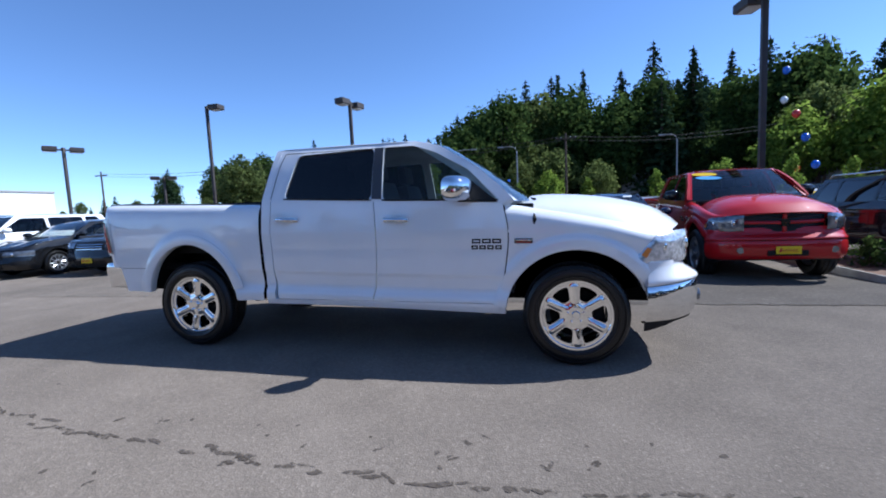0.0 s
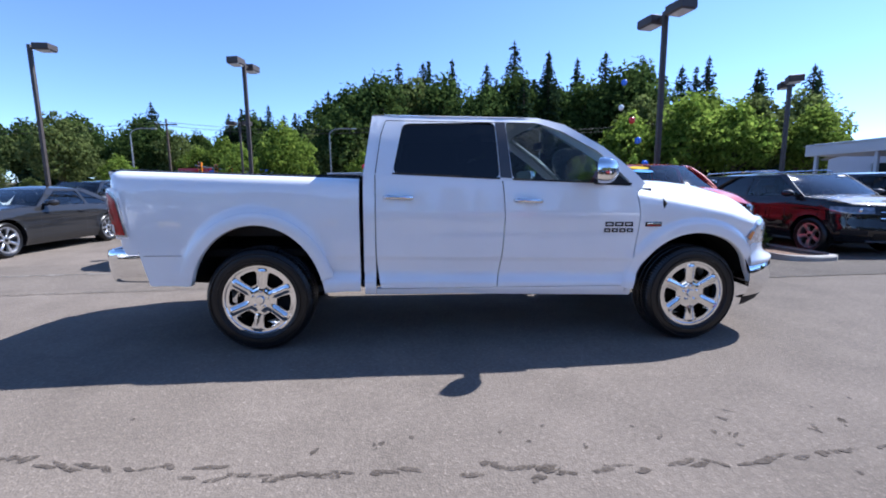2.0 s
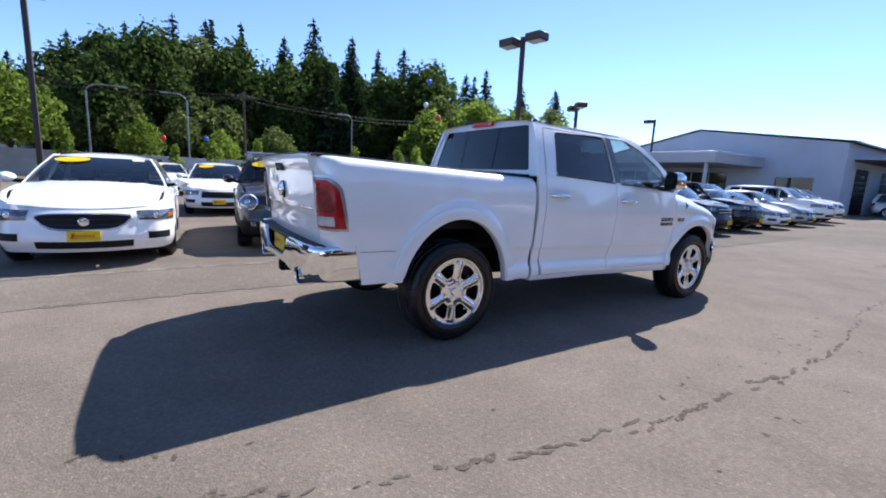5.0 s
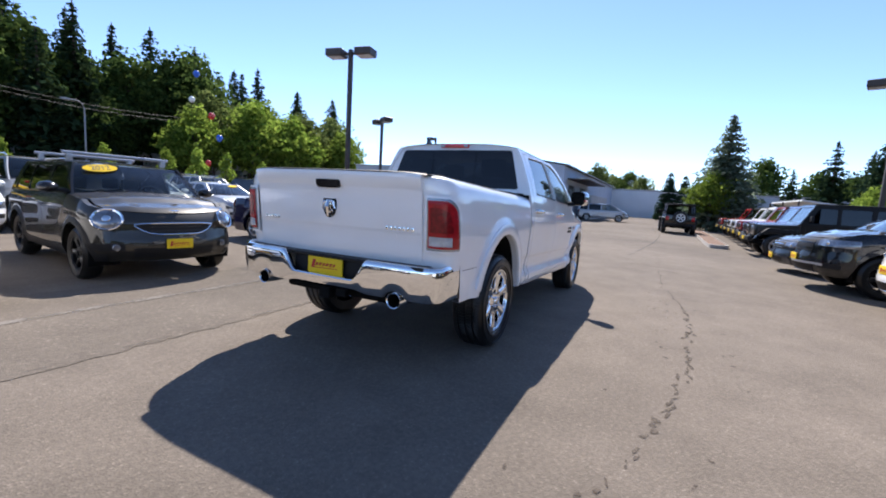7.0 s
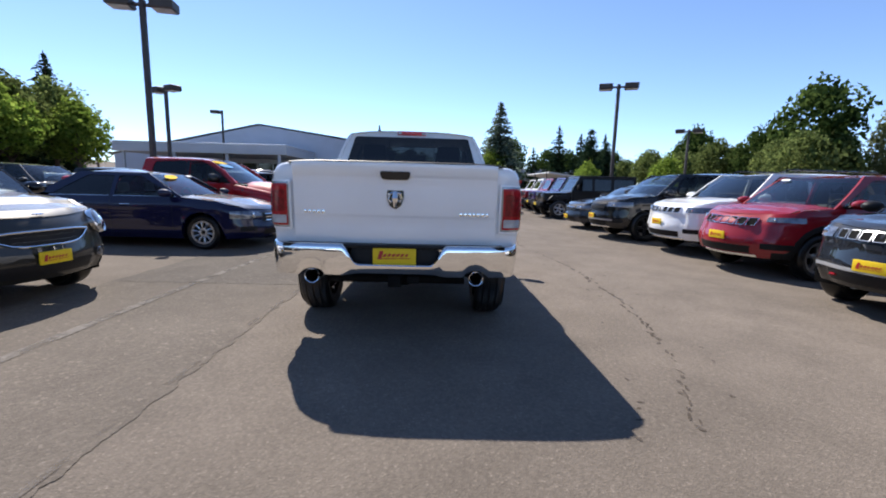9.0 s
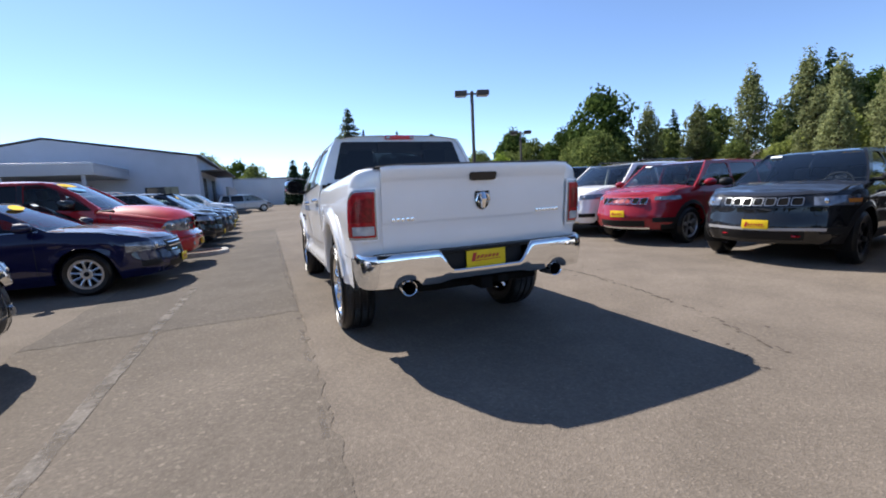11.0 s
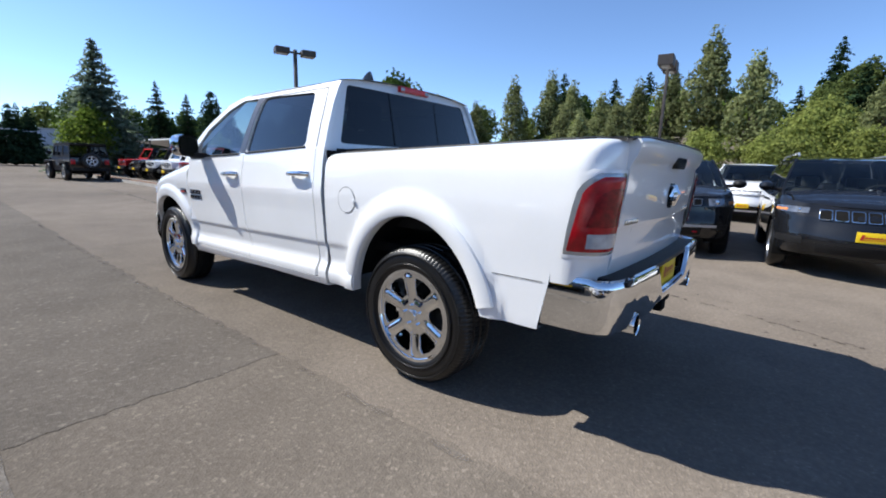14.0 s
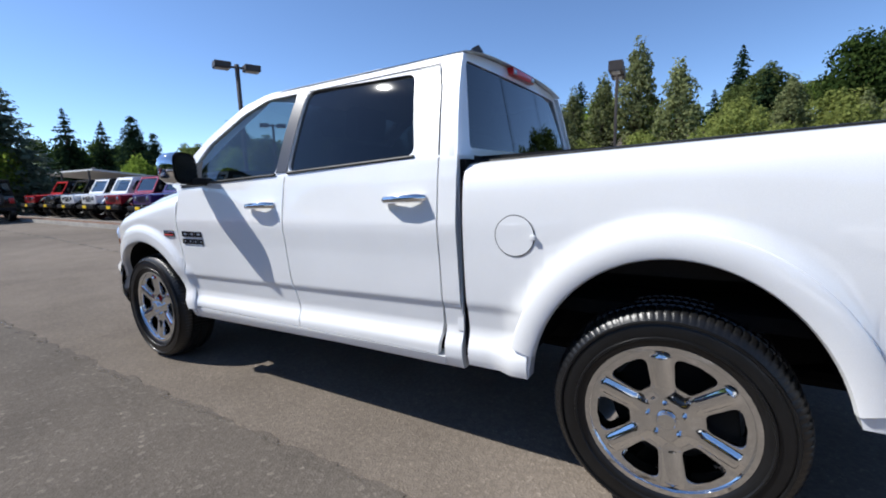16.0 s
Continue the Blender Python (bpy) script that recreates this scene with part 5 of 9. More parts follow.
# ---- parked cars ----
def car(m, spec, label, category, group=""):
    """A parked car, nose to +x in its own frame. spec holds its main sizes and trim."""
    g = spec.get
    L, W, H, wb, R = g("L"), g("W"), g("H"), g("wb"), g("R", 0.34)
    body, glass = g("paint"), g("glass", M_GLASS)
    nose, hoodz, belt, deck = g("nose"), g("hood"), g("belt"), g("deck", None)
    sill = g("sill", 0.24)
    shift = g("shift", 0.0)
    xf_ax, xr_ax = wb / 2 + shift, -wb / 2 + shift
    cowl, wst, rr, bb = g("cowl"), g("wst"), g("roof_end"), g("back")
    hatch = deck is None
    C = empty(g("name", "car"), m, label, category, group)
    hw = W / 2
    lower = M_PLASTIC if g("cladding") else body

    # half outline in plan, from the middle of the tail along the right side to the middle of the nose
    path = []
    rc, fc = g("tail_round", 0.30), g("nose_round", 0.55)
    tb, nb = g("tail_bow", 0.06), g("nose_bow", 0.16)
    yr, yf = hw - 0.22, hw - g("nose_w", 0.30)
    for k in range(7):
        y = yr * k / 6
        path.append((-L / 2 + tb * (k / 6) ** 2, -y))
    x0 = path[-1][0]
    for k in range(1, 8):
        a = math.pi / 2 * k / 8
        path.append((x0 + rc * (1 - math.cos(a)), -(yr + (hw - yr) * math.sin(a))))
    xs0, xs1 = x0 + rc, L / 2 - nb - fc
    ra = R + g("arch_gap", 0.055)
    side = columns(xs0, xs1, 26, [(xr_ax, ra), (xf_ax, ra)])
    path += [(x, -hw) for x in side]
    for k in range(1, 9):
        a = math.pi / 2 * k / 9
        path.append((xs1 + fc * math.sin(a), -(yf + (hw - yf) * math.cos(a))))
    for k in range(9):
        y = yf * (1 - k / 8)
        path.append((L / 2 - nb * (y / yf) ** 2, -y))
    n = len(path)
    nrm = []
    for i in range(n):
        a, b = path[max(i - 1, 0)], path[min(i + 1, n - 1)]
        d = Vector((b[0] - a[0], b[1] - a[1])).normalized()
        nrm.append((d.y, -d.x))
    nrm[0], nrm[-1] = (-1, 0), (1, 0)

    hood_pts = [(cowl - 0.02, hoodz), (lerp(cowl, L / 2, 0.45), lerp(hoodz, nose, 0.30)), (L / 2 - nb - 0.35, lerp(hoodz, nose, 0.62)), (L / 2 - nb * 0.5, nose)]

    def top(x):
        if x >= cowl - 0.02:
            return curve(hood_pts, x)
        if not hatch and x <= bb:
            return lerp(deck, g("tail", deck), (bb - x) / (bb + L / 2))
        t = (x - bb) / (cowl - bb) if not hatch else (x + L / 2) / (cowl + L / 2)
        return lerp(g("belt_r", belt), hoodz, min(max(t, 0), 1)) if True else belt

    def low(x, y):
        z = sill
        if x > L / 2 - 0.6:
            z = sill + 0.02
        for xa in (xr_ax, xf_ax):
            if abs(x - xa) < ra:
                z = max(z, R + math.sqrt(max(0, ra * ra - (x - xa) ** 2)))
        return z

    def inset(x, z):
        """How far the skin lies inside the outline at a height."""
        t0, t1 = sill, top(min(max(x, -L / 2), L / 2))
        t = min(max((z - t0) / (t1 - t0), 0), 1)
        o = 0.055 * max(0, (0.22 - t) / 0.22) ** 1.5 + 0.012 * abs(t - 0.5) + 0.05 * max(0, (t - 0.80) / 0.20) ** 2
        o += -0.012 * math.exp(-((t - 0.78) / 0.05) ** 2)
        e = max(0, (x - (L / 2 - nb - fc * 0.7)) / (nb + fc * 0.7))
        o += e * g("nose_lean", 0.12) * max(0, t - 0.45) ** 1.5 * 1.6 - e * 0.035 * math.exp(-((t - 0.33) / 0.16) ** 2)
        e2 = max(0, (-L / 2 + 0.35 - x) / 0.35)
        o += e2 * 0.10 * max(0, t - 0.5)
        for xa in (xr_ax, xf_ax):
            d = math.hypot(x - xa, z - R) - ra
            if -0.02 < d < 0.09:
                o -= 0.016 * (1 - d / 0.09) if d > 0 else 0.016
        return o

    def skin(i, z, o=0.0, s=1):
        x, y = path[i]
        q = o - inset(x, z)
        return Vector((x + nrm[i][0] * q, (y + nrm[i][1] * q) * s, z))

    NZ = 15
    bm = bmesh.new()
    rows = []
    for i, (x, y) in enumerate(path):
        b, t = low(x, y), top(x)
        col = [skin(i, lerp(b, t, k / NZ)) for k in range(NZ + 1)]
        inn = Vector((nrm[i][0], nrm[i][1], 0)) * 0.10
        rows.append([col[0] - inn] + col + [col[-1] - inn * 0.6])
    full = rows + [[Vector((p.x, -p.y, p.z)) for p in r] for r in rows[::-1]][1:-1]
    grid(bm, full + [full[0]])
    part("body", bm, body, C)
    if g("cladding"):
        for s in (-1, 1):
            bm = bmesh.new()
            rows = []
            for i, (x, y) in enumerate(path):
                if abs(y) < hw - 0.2:
                    continue
                b = low(x, y)
                arch = min(abs(x - xr_ax), abs(x - xf_ax)) < ra + 0.08
                h = sill + 0.12
                if arch:
                    dx = min(abs(x - xr_ax), abs(x - xf_ax))
                    h = max(h, R + math.sqrt(max(0, (ra + 0.07) ** 2 - dx * dx)))
                rows.append([skin(i, lerp(b, h, k / 3), 0.010 if k < 3 else 0.002, -s) for k in range(4)])
            grid(bm, rows)
            part("cladding", bm, M_PLASTIC, C)

    # hood
    def front_x(y):
        for (xa, ya), (xb, yb) in zip(path[::-1], path[::-1][1:]):
            if min(-ya, -yb) <= abs(y) <= max(-ya, -yb) and ya != yb:
                return lerp(xa, xb, (abs(y) + ya) / (ya - yb))
        return path[-1][0]
    bm = bmesh.new()
    rows = []
    for i in range(15):
        u = i / 14
        row = []
        for k in range(17):
            f = -1 + 2 * k / 16
            y = f * lerp(hw - 0.075, hw * 0.80, u)
            xe = front_x(y) - (0.030 if i == 14 else 0.045) - g("nose_lean", 0.12) * 0.68
            x = lerp(cowl - 0.03 + 0.10 * (1 - f * f), xe, u)
            crown = g("crown", 0.045) * (1 - f * f) * (1 - 0.55 * u) + 0.012 * math.exp(-((abs(f) - 0.62) / 0.07) ** 2)
            row.append(Vector((x, y, top(x) + crown * (1 if u < 1 else 0.1) + (0.004 if u < 1 else -0.018))))
        rows.append(row)
    grid(bm, rows)
    part("hood", bm, g("hood_paint", body), C)
    if not hatch:
        bm = bmesh.new()
        rows = []
        for i in range(10):
            u = i / 9
            rows.append([Vector((lerp(bb + 0.06, -L / 2 + 0.10 + 0.06 * (f * f), u), f * (hw - 0.09 - 0.10 * u), lerp(deck, g("tail", deck), u) + 0.035 * (1 - f * f) * (1 - u * 0.4) + 0.003)) for f in [-1 + 2 * k / 12 for k in range(13)]])
        grid(bm, rows)
        part("boot_lid", bm, body, C)

    # greenhouse
    yb_, yt_ = hw - 0.075, hw * g("roof_w", 0.72)
    zr = H - 0.055
    tilt_rear = bb if not hatch else g("back")
    rear_z = deck if not hatch else g("belt_r", belt)

    def side_y(z):
        t = (z - belt) / (zr - belt)
        return lerp(yb_, yt_, t) + 0.02 * math.sin(math.pi * min(max(t, 0), 1))

    def roof_z(u):
        return H - 0.05 * (2 * u - 0.85) ** 2
    bm = bmesh.new()
    rows = []
    for i in range(17):
        u = i / 16
        x = lerp(rr, wst, u)
        zc = roof_z(u)
        row = []
        for k in range(17):
            f = -1 + 2 * k / 16
            row.append(Vector((x + 0.06 * (1 - f * f) * (1 if u > 0.5 else -1) * abs(2 * u - 1) ** 3, f * (yt_ + 0.012), lerp(zr - 0.012, zc, 1 - abs(f) ** 3) - 0.02 * abs(2 * u - 1) ** 4)))
        rows.append(row)
    grid(bm, rows)
    part("roof", bm, g("roof_paint", body), C)
    ztop = zr - 0.02
    bm = bmesh.new()
    rows = []
    for i in range(9):
        u = i / 8
        rows.append([Vector((lerp(cowl + 0.14 * (1 - f * f), wst + 0.07 * (1 - f * f), u), f * lerp(yb_ - 0.03, yt_ - 0.01, u), lerp(hoodz - 0.01, lerp(ztop, roof_z(1) - 0.02, 1 - f * f), u) + 0.025 * math.sin(math.pi * u))) for f in [-1 + 2 * k / 12 for k in range(13)]])
    grid(bm, rows)
    ws = part("windshield", bm, g("windshield", M_GLASSCLEAR), C)
    bm = bmesh.new()
    tube(bm, [(cowl + 0.10, 0.5 * hw, hoodz + 0.012), (cowl + 0.13, 0.0, hoodz + 0.025), (cowl + 0.08, -0.6 * hw, hoodz + 0.03)], 0.012, 6)
    part("wiper", bm, M_PLASTIC, ws)
    bm = bmesh.new()
    rows = []
    rbx = tilt_rear
    for i in range(9):
        u = i / 8
        rows.append([Vector((lerp(rbx - 0.06 * (1 - f * f), rr - 0.04 * (1 - f * f), u), f * lerp(yb_ - 0.05, yt_ - 0.02, u), lerp(rear_z, lerp(ztop, roof_z(0) - 0.02, 1 - f * f), u) + 0.02 * math.sin(math.pi * u))) for f in [-1 + 2 * k / 12 for k in range(13)]])
    grid(bm, rows)
    part("rear_glass", bm, glass, C)
    pil = g("pillars", [0.05])
    for s in (-1, 1):
        # side frame with window openings
        zb0 = belt + 0.03
        x_r0, x_r1 = (rbx + 0.10, rr + 0.10)
        outer = [(rbx - 0.02, top(rbx) - 0.02), (rr - 0.02, ztop + 0.015), (wst + 0.02, ztop + 0.015), (cowl + 0.03, hoodz - 0.02)]
        outer.insert(4, (0.5 * (cowl + rbx), top(0.5 * (cowl + rbx)) - 0.02))
        def sill_z(x):
            return top(x) + 0.015
        cuts = [x_r0 + g("c_pillar", 0.12)] + list(pil) + [None]
        holes, panes = [], []
        topz = ztop - 0.045
        for j in range(len(cuts) - 1):
            a = cuts[j] + (0.04 if j else 0)
            at = a
            if j == 0:
                at = max(a, x_r1 + g("c_pillar", 0.12) * 0.6)
            if cuts[j + 1] is None:
                b_, bt = cowl - 0.10, wst - 0.10
                if bt <= at:
                    bt = at + 0.05
            else:
                b_ = bt = cuts[j + 1] - 0.04
            if b_ - a < 0.08:
                continue
            poly = [(a, sill_z(a)), (at, topz), (bt, topz), (b_, sill_z(b_))]
            holes.append(rounded(dense(poly, 0.3), 0.04, 3))
            panes.append(poly)
        bm = bmesh.new()
        fill(bm, dense(outer, 0.12), holes, lambda u, v: (u, side_y(v) * s, v), (0, -0.03 * s, 0))
        part("pillar_frame", bm, g("frame_paint", body), C)
        for j, poly in enumerate(panes):
            bm = bmesh.new()
            rows = []
            for i in range(7):
                u = i / 6
                rows.append([Vector((lerp(lerp(poly[0][0], poly[3][0], u), lerp(poly[1][0], poly[2][0], u), k / 4), (side_y(lerp(lerp(poly[0][1], poly[3][1], u) - 0.01, topz + 0.01, k / 4)) - 0.012) * s, lerp(lerp(poly[0][1], poly[3][1], u) - 0.01, topz + 0.01, k / 4))) for k in range(5)])
            grid(bm, rows)
            part("side_window", bm, g("windshield", M_GLASSCLEAR) if j == len(panes) - 1 else glass, C)
            if g("chrome_strip"):
                bm = bmesh.new()
                tube(bm, [(lerp(poly[0][0], poly[3][0], u), (side_y(belt) + 0.004) * s, lerp(poly[0][1], poly[3][1], u) - 0.006) for u in (0, 0.25, 0.5, 0.75, 1)], 0.009, 6)
                part("window_strip", bm, M_CHROME, C)
        # door shut lines and handles
        dz = belt - 0.13
        doors = g("doors", [-0.95, 0.05, 1.02])
        side_i = [i for i in range(n) if path[i][1] == -hw]
        bm = bmesh.new()
        for xd in doors:
            i = min(side_i, key=lambda j: abs(path[j][0] - xd))
            zl = max(low(*path[i]) + 0.06, sill + 0.10)
            rws = []
            for k in range(8):
                p = skin(i, lerp(zl, top(path[i][0]) - 0.01, k / 7), 0.003, -s)
                rws.append([p + Vector((-0.004, 0, 0)), p + Vector((0.004, 0, 0))])
            grid(bm, rws)
        part("door_seam", bm, M_GAP, C)
        for xd in doors[:-1]:
            hx = xd + 0.20
            i = min(side_i, key=lambda j: abs(path[j][0] - hx))
            p = skin(i, dz, 0.0, -s)
            bm = bmesh.new()
            tube(bm, [p + Vector((-0.09, -0.003 * -s, 0)), p + Vector((-0.07, 0.028 * s, 0)), p + Vector((0.06, 0.028 * s, 0)), p + Vector((0.09, 0, 0))], 0.014, 8)
            part("door_handle", bm, g("handle", body), C)
        # mirror
        bm = bmesh.new()
        mx, mz = cowl - 0.22, hoodz + 0.075
        rws = []
        for dx, sc in ((0.13, 0.25), (0.10, 0.7), (0.03, 1.0), (-0.04, 0.95)):
            rws.append([Vector((mx + dx, (hw + 0.10 + 0.105 * sc * math.cos(a)) * s, mz + 0.075 * sc * math.sin(a))) for a in [2 * math.pi * j / 14 for j in range(14)]])
        vs = grid(bm, rws, True)
        bm.faces.new(vs[0])
        bm.faces.new(vs[-1])
        mi = part("wing_mirror", bm, g("mirror", body), C)
        bm = bmesh.new()
        tube(bm, [(mx + 0.03, (hw - 0.10) * s, mz - 0.05), (mx + 0.02, (hw + 0.06) * s, mz - 0.03)], 0.028, 8)
        part("mirror_arm", bm, M_PLASTIC, mi)

        # lights
        def patch(name, cond, z0, z1, material, o=0.008, parent=C, nz=5, label=""):
            idx = [i for i in range(n) if cond(*path[i])]
            if len(idx) < 2:
                return None
            b2 = bmesh.new()
            rws = []
            for i in idx:
                c0, c1 = (z0(path[i]) if callable(z0) else z0), (z1(path[i]) if callable(z1) else z1)
                rws.append([skin(i, c0, -0.004, -s)] + [skin(i, lerp(c0, c1, k / nz), o, -s) for k in range(nz + 1)] + [skin(i, c1, -0.004, -s)])
            grid(b2, rws)
            return part(name, b2, material, parent, label)
        hl_h = g("light_h", 0.13)
        hz = nose - 0.035
        lo, hi = g("light_in", 0.50) * hw, hw - 0.001
        if g("round_lights"):
            i = min(range(n // 2, n), key=lambda j: abs(abs(path[j][1]) - 0.79 * hw))
            c, zc = skin(i, hz - 0.065, 0.0, -s), hz - 0.065
            d = Vector((nrm[i][0], nrm[i][1] * -s, 0.42)).normalized()
            q = d.to_track_quat('Z', 'Y').to_matrix().to_4x4()
            mm = Matrix.Translation(c) @ q @ Matrix.Diagonal((1.55, 1.32, 1.1, 1))
            ring = None
            for nm, prof_, mt_ in (("headlight", [(0.103, -0.03), (0.108, 0.012), (0.100, 0.022), (0.090, 0.016)], M_CHROME), ("headlight_lens", [(0.0005, 0.045), (0.04, 0.041), (0.075, 0.030), (0.092, 0.014), (0.092, -0.02)], M_HEADLENS), ("projector", [(0.0005, 0.054), (0.026, 0.050), (0.034, 0.036)], M_CHROME)):
                b2 = bmesh.new()
                rws = [[Vector((rr * math.cos(t), rr * math.sin(t), zz)) for t in [2 * math.pi * k / 28 for k in range(28)]] for rr, zz in prof_]
                grid(b2, rws, True)
                b2.transform(mm)
                o_ = part(nm, b2, mt_, ring or C)
                ring = ring or o_
            b2 = bmesh.new()
            lathe(b2, [(0.0005, -0.012), (0.038, -0.010), (0.046, 0.0), (0.05, 0.02)], 20)
            i2 = min(range(n // 2, n), key=lambda j: abs(abs(path[j][1]) - 0.70 * hw))
            b2.transform(Matrix.Translation(skin(i2, sill + 0.20, 0.012, -s)) @ Matrix.Rotation(radians(90), 4, 'Z'))
            part("fog_lamp", b2, M_HEADLENS, C)
        h = None if g("round_lights") else patch("headlight", lambda x, y: x > L / 2 - nb - fc * g("light_len", 0.75) and abs(y) > lo and abs(y) < hw, lambda p: hz - hl_h * (0.75 + 0.25 * abs(p[1]) / hw), lambda p: hz + 0.03 * (abs(p[1]) / hw - 0.6), M_HEADLENS)
        if h:
            idx = [i for i in range(n) if path[i][0] > L / 2 - nb - fc * 0.7 and lo < abs(path[i][1]) < hw]
            mid = skin(idx[len(idx) // 2 + 1], hz - hl_h * 0.45, 0.006, -s)
            bm = bmesh.new()
            r0 = bmesh.ops.create_uvsphere(bm, u_segments=14, v_segments=8, radius=hl_h * 0.36)
            bmesh.ops.transform(bm, matrix=Matrix.Translation(mid) @ Matrix.Diagonal((0.5, 0.7, 1, 1)), verts=r0["verts"])
            part("projector", bm, M_CHROME, h)
            if g("amber"):
                patch("marker_lens", lambda x, y: L / 2 - nb - fc * 0.75 < x < L / 2 - nb - fc * 0.35 and hw * 0.8 < abs(y) < hw, hz - hl_h * 0.7, hz - hl_h * 0.3, M_AMBER, 0.011, h)
        tz = g("tail", deck) if not hatch else g("belt_r", belt)
        patch("tail_light", lambda x, y: x < -L / 2 + tb + rc * 0.9 and abs(y) > hw * 0.55 and abs(y) < hw, tz - 0.20, tz - 0.04, M_REDLENS)
        patch("fog_recess", lambda x, y: x > L / 2 - nb - fc * 0.8 and hw * 0.62 < abs(y) < hw * 0.95, sill + 0.16, sill + 0.25, M_PLASTIC, 0.004)
        # wheel wells
        for xa in (xr_ax, xf_ax):
            bm = bmesh.new()
            rws = []
            for k in range(13):
                a = math.pi * (k / 12) * 1.2 - 0.1 * math.pi
                rws.append([Vector((xa + (ra + 0.004) * math.cos(a), yy * s, R + (ra + 0.004) * math.sin(a))) for yy in (hw - 0.03, hw - 0.36)])
            grid(bm, rws)
            c = bm.verts.new((xa, (hw - 0.36) * s, R))
            vs = [bm.verts.new(r[1]) for r in rws]
            for a, b in zip(vs, vs[1:]):
                bm.faces.new((a, b, c))
            part("wheel_well", bm, M_UNDER, C)
    # front face
    fidx = [i for i in range(n) if path[i][0] > L / 2 - nb - 0.25 and abs(path[i][1]) < g("grille_w", 0.55) * hw + 0.02]

    def across(name, z0, z1, wmax, material, o=0.006, parent=C, label=""):
        idx = [i for i in range(n) if path[i][0] > L / 2 - nb - 0.25 and abs(path[i][1]) <= wmax * hw + 0.03]
        bm = bmesh.new()
        pts = [(i, 1) for i in idx] + [(i, -1) for i in idx[::-1][1:]]
        za = {i: z0(i, True) if callable(z0) else z0 for i in idx}
        zb = {i: z0(i, False) if callable(z0) else z1 for i in idx}
        rws = [[skin(i, za[i], -0.006, s)] + [skin(i, lerp(za[i], zb[i], k / 4), o, s) for k in range(5)] + [skin(i, zb[i], -0.006, s)] for i, s in pts]
        grid(bm, rws)
        return part(name, bm, material, parent, label)

    def grille_edge(i, low):
        """Lower or upper edge of a grille with rounded lower corners."""
        f = min(1.0, abs(path[i][1]) / (g("grille_w", 0.50) * hw))
        return lerp(gz0, gz1 - 0.035, f ** 5) if low else gz1 - 0.022 * f ** 4
    def face_pt(y, z, o):
        """A point on the front skin at a given width and height."""
        for i in range(n - 1, 0, -1):
            ya, yb = abs(path[i][1]), abs(path[i - 1][1])
            if ya <= abs(y) <= yb and yb > ya:
                p = skin(i, z, o).lerp(skin(i - 1, z, o), (abs(y) - ya) / (yb - ya))
                return (p.x, y, z)
        return (L / 2, y, z)
    gz0, gz1 = g("grille_z", (nose - 0.22, nose - 0.05))
    style = g("grille", "bars")
    gr = across("grille", grille_edge if style == "ring" else gz0, gz1, g("grille_w", 0.50), g("grille_mat", M_PLASTIC) if style != "slots" else g("slot_base", body))
    if style == "slots":
        wtot = g("grille_w", 0.50) * hw * 2
        for k in range(7):
            y = -wtot / 2 + wtot * (k + 0.5) / 7
            hh, ww = (gz1 - gz0) * 0.43, wtot / 7 * 0.42
            zc = (gz0 + gz1) / 2
            bm = bmesh.new()
            fill(bm, rounded([(y - ww, -hh), (y + ww, -hh), (y + ww, hh), (y - ww, hh)], 0.02, 3), [rounded([(y - ww * 0.90, -hh * 0.90), (y + ww * 0.90, -hh * 0.90), (y + ww * 0.90, hh * 0.91), (y - ww * 0.90, hh * 0.91)], 0.018, 3)], lambda u, v: face_pt(u, zc + v, 0.016), (-0.02, 0, 0))
            sf = part("slot_frame", bm, g("slot", M_CHROME), gr)
            bm = bmesh.new()
            fill(bm, rounded([(y - ww * 0.95, -hh * 0.95), (y + ww * 0.95, -hh * 0.95), (y + ww * 0.95, hh * 0.95), (y - ww * 0.95, hh * 0.95)], 0.015, 3), [], lambda u, v: face_pt(u, zc + v, 0.009))
            part("slot_mesh", bm, M_UNDER, sf)
    elif style == "bars":
        for k in range(g("bars", 3)):
            z = lerp(gz0, gz1, (k + 0.5) / g("bars", 3))
            across("grille_bar", z - 0.010, z + 0.008, g("grille_w", 0.50) * 0.92, g("bar_mat", M_CHROME), 0.012, gr)
    elif style == "ring":
        idx = [i for i in range(n) if path[i][0] > L / 2 - nb - 0.25 and abs(path[i][1]) <= g("grille_w", 0.5) * hw + 0.03]
        bm = bmesh.new()
        for low in (True, False):
            tube(bm, [skin(i, grille_edge(i, low), 0.012, 1) for i in idx] + [skin(i, grille_edge(i, low), 0.012, -1) for i in idx[::-1][1:]], 0.011, 6)
        part("grille_ring", bm, g("bar_mat", M_CHROME), gr)
        if g("emblem", True):
            bm = bmesh.new()
            lathe(bm, [(0.0005, -0.012), (0.045, -0.010), (0.055, 0.0), (0.055, 0.02)], 24)
            bm.transform(Matrix.Translation((L / 2 + 0.0, 0, (gz0 + gz1) / 2)) @ Matrix.Rotation(radians(90), 4, 'Z'))
            part("grille_emblem", bm, g("bar_mat", M_CHROME), gr)
        for k in range(g("ring_bars", 2)):
            z = lerp(gz0, gz1, 0.30 + 0.34 * k)
            across("grille_bar", z - 0.005, z + 0.005, g("grille_w", 0.50) * 0.78, M_DARKALLOY, 0.010, gr)
    iz0, iz1 = g("intake_z", (sill + 0.07, sill + 0.19))
    across("lower_intake", iz0, iz1, g("intake_w", 0.52), M_PLASTIC, 0.004)
    if g("skid"):
        across("skid_trim", sill + 0.02, sill + 0.055, 0.6, g("skid"), 0.010)
    if g("chin"):
        across("bumper_trim", iz1 + 0.01, iz1 + 0.05, 0.75, g("chin"), 0.012)
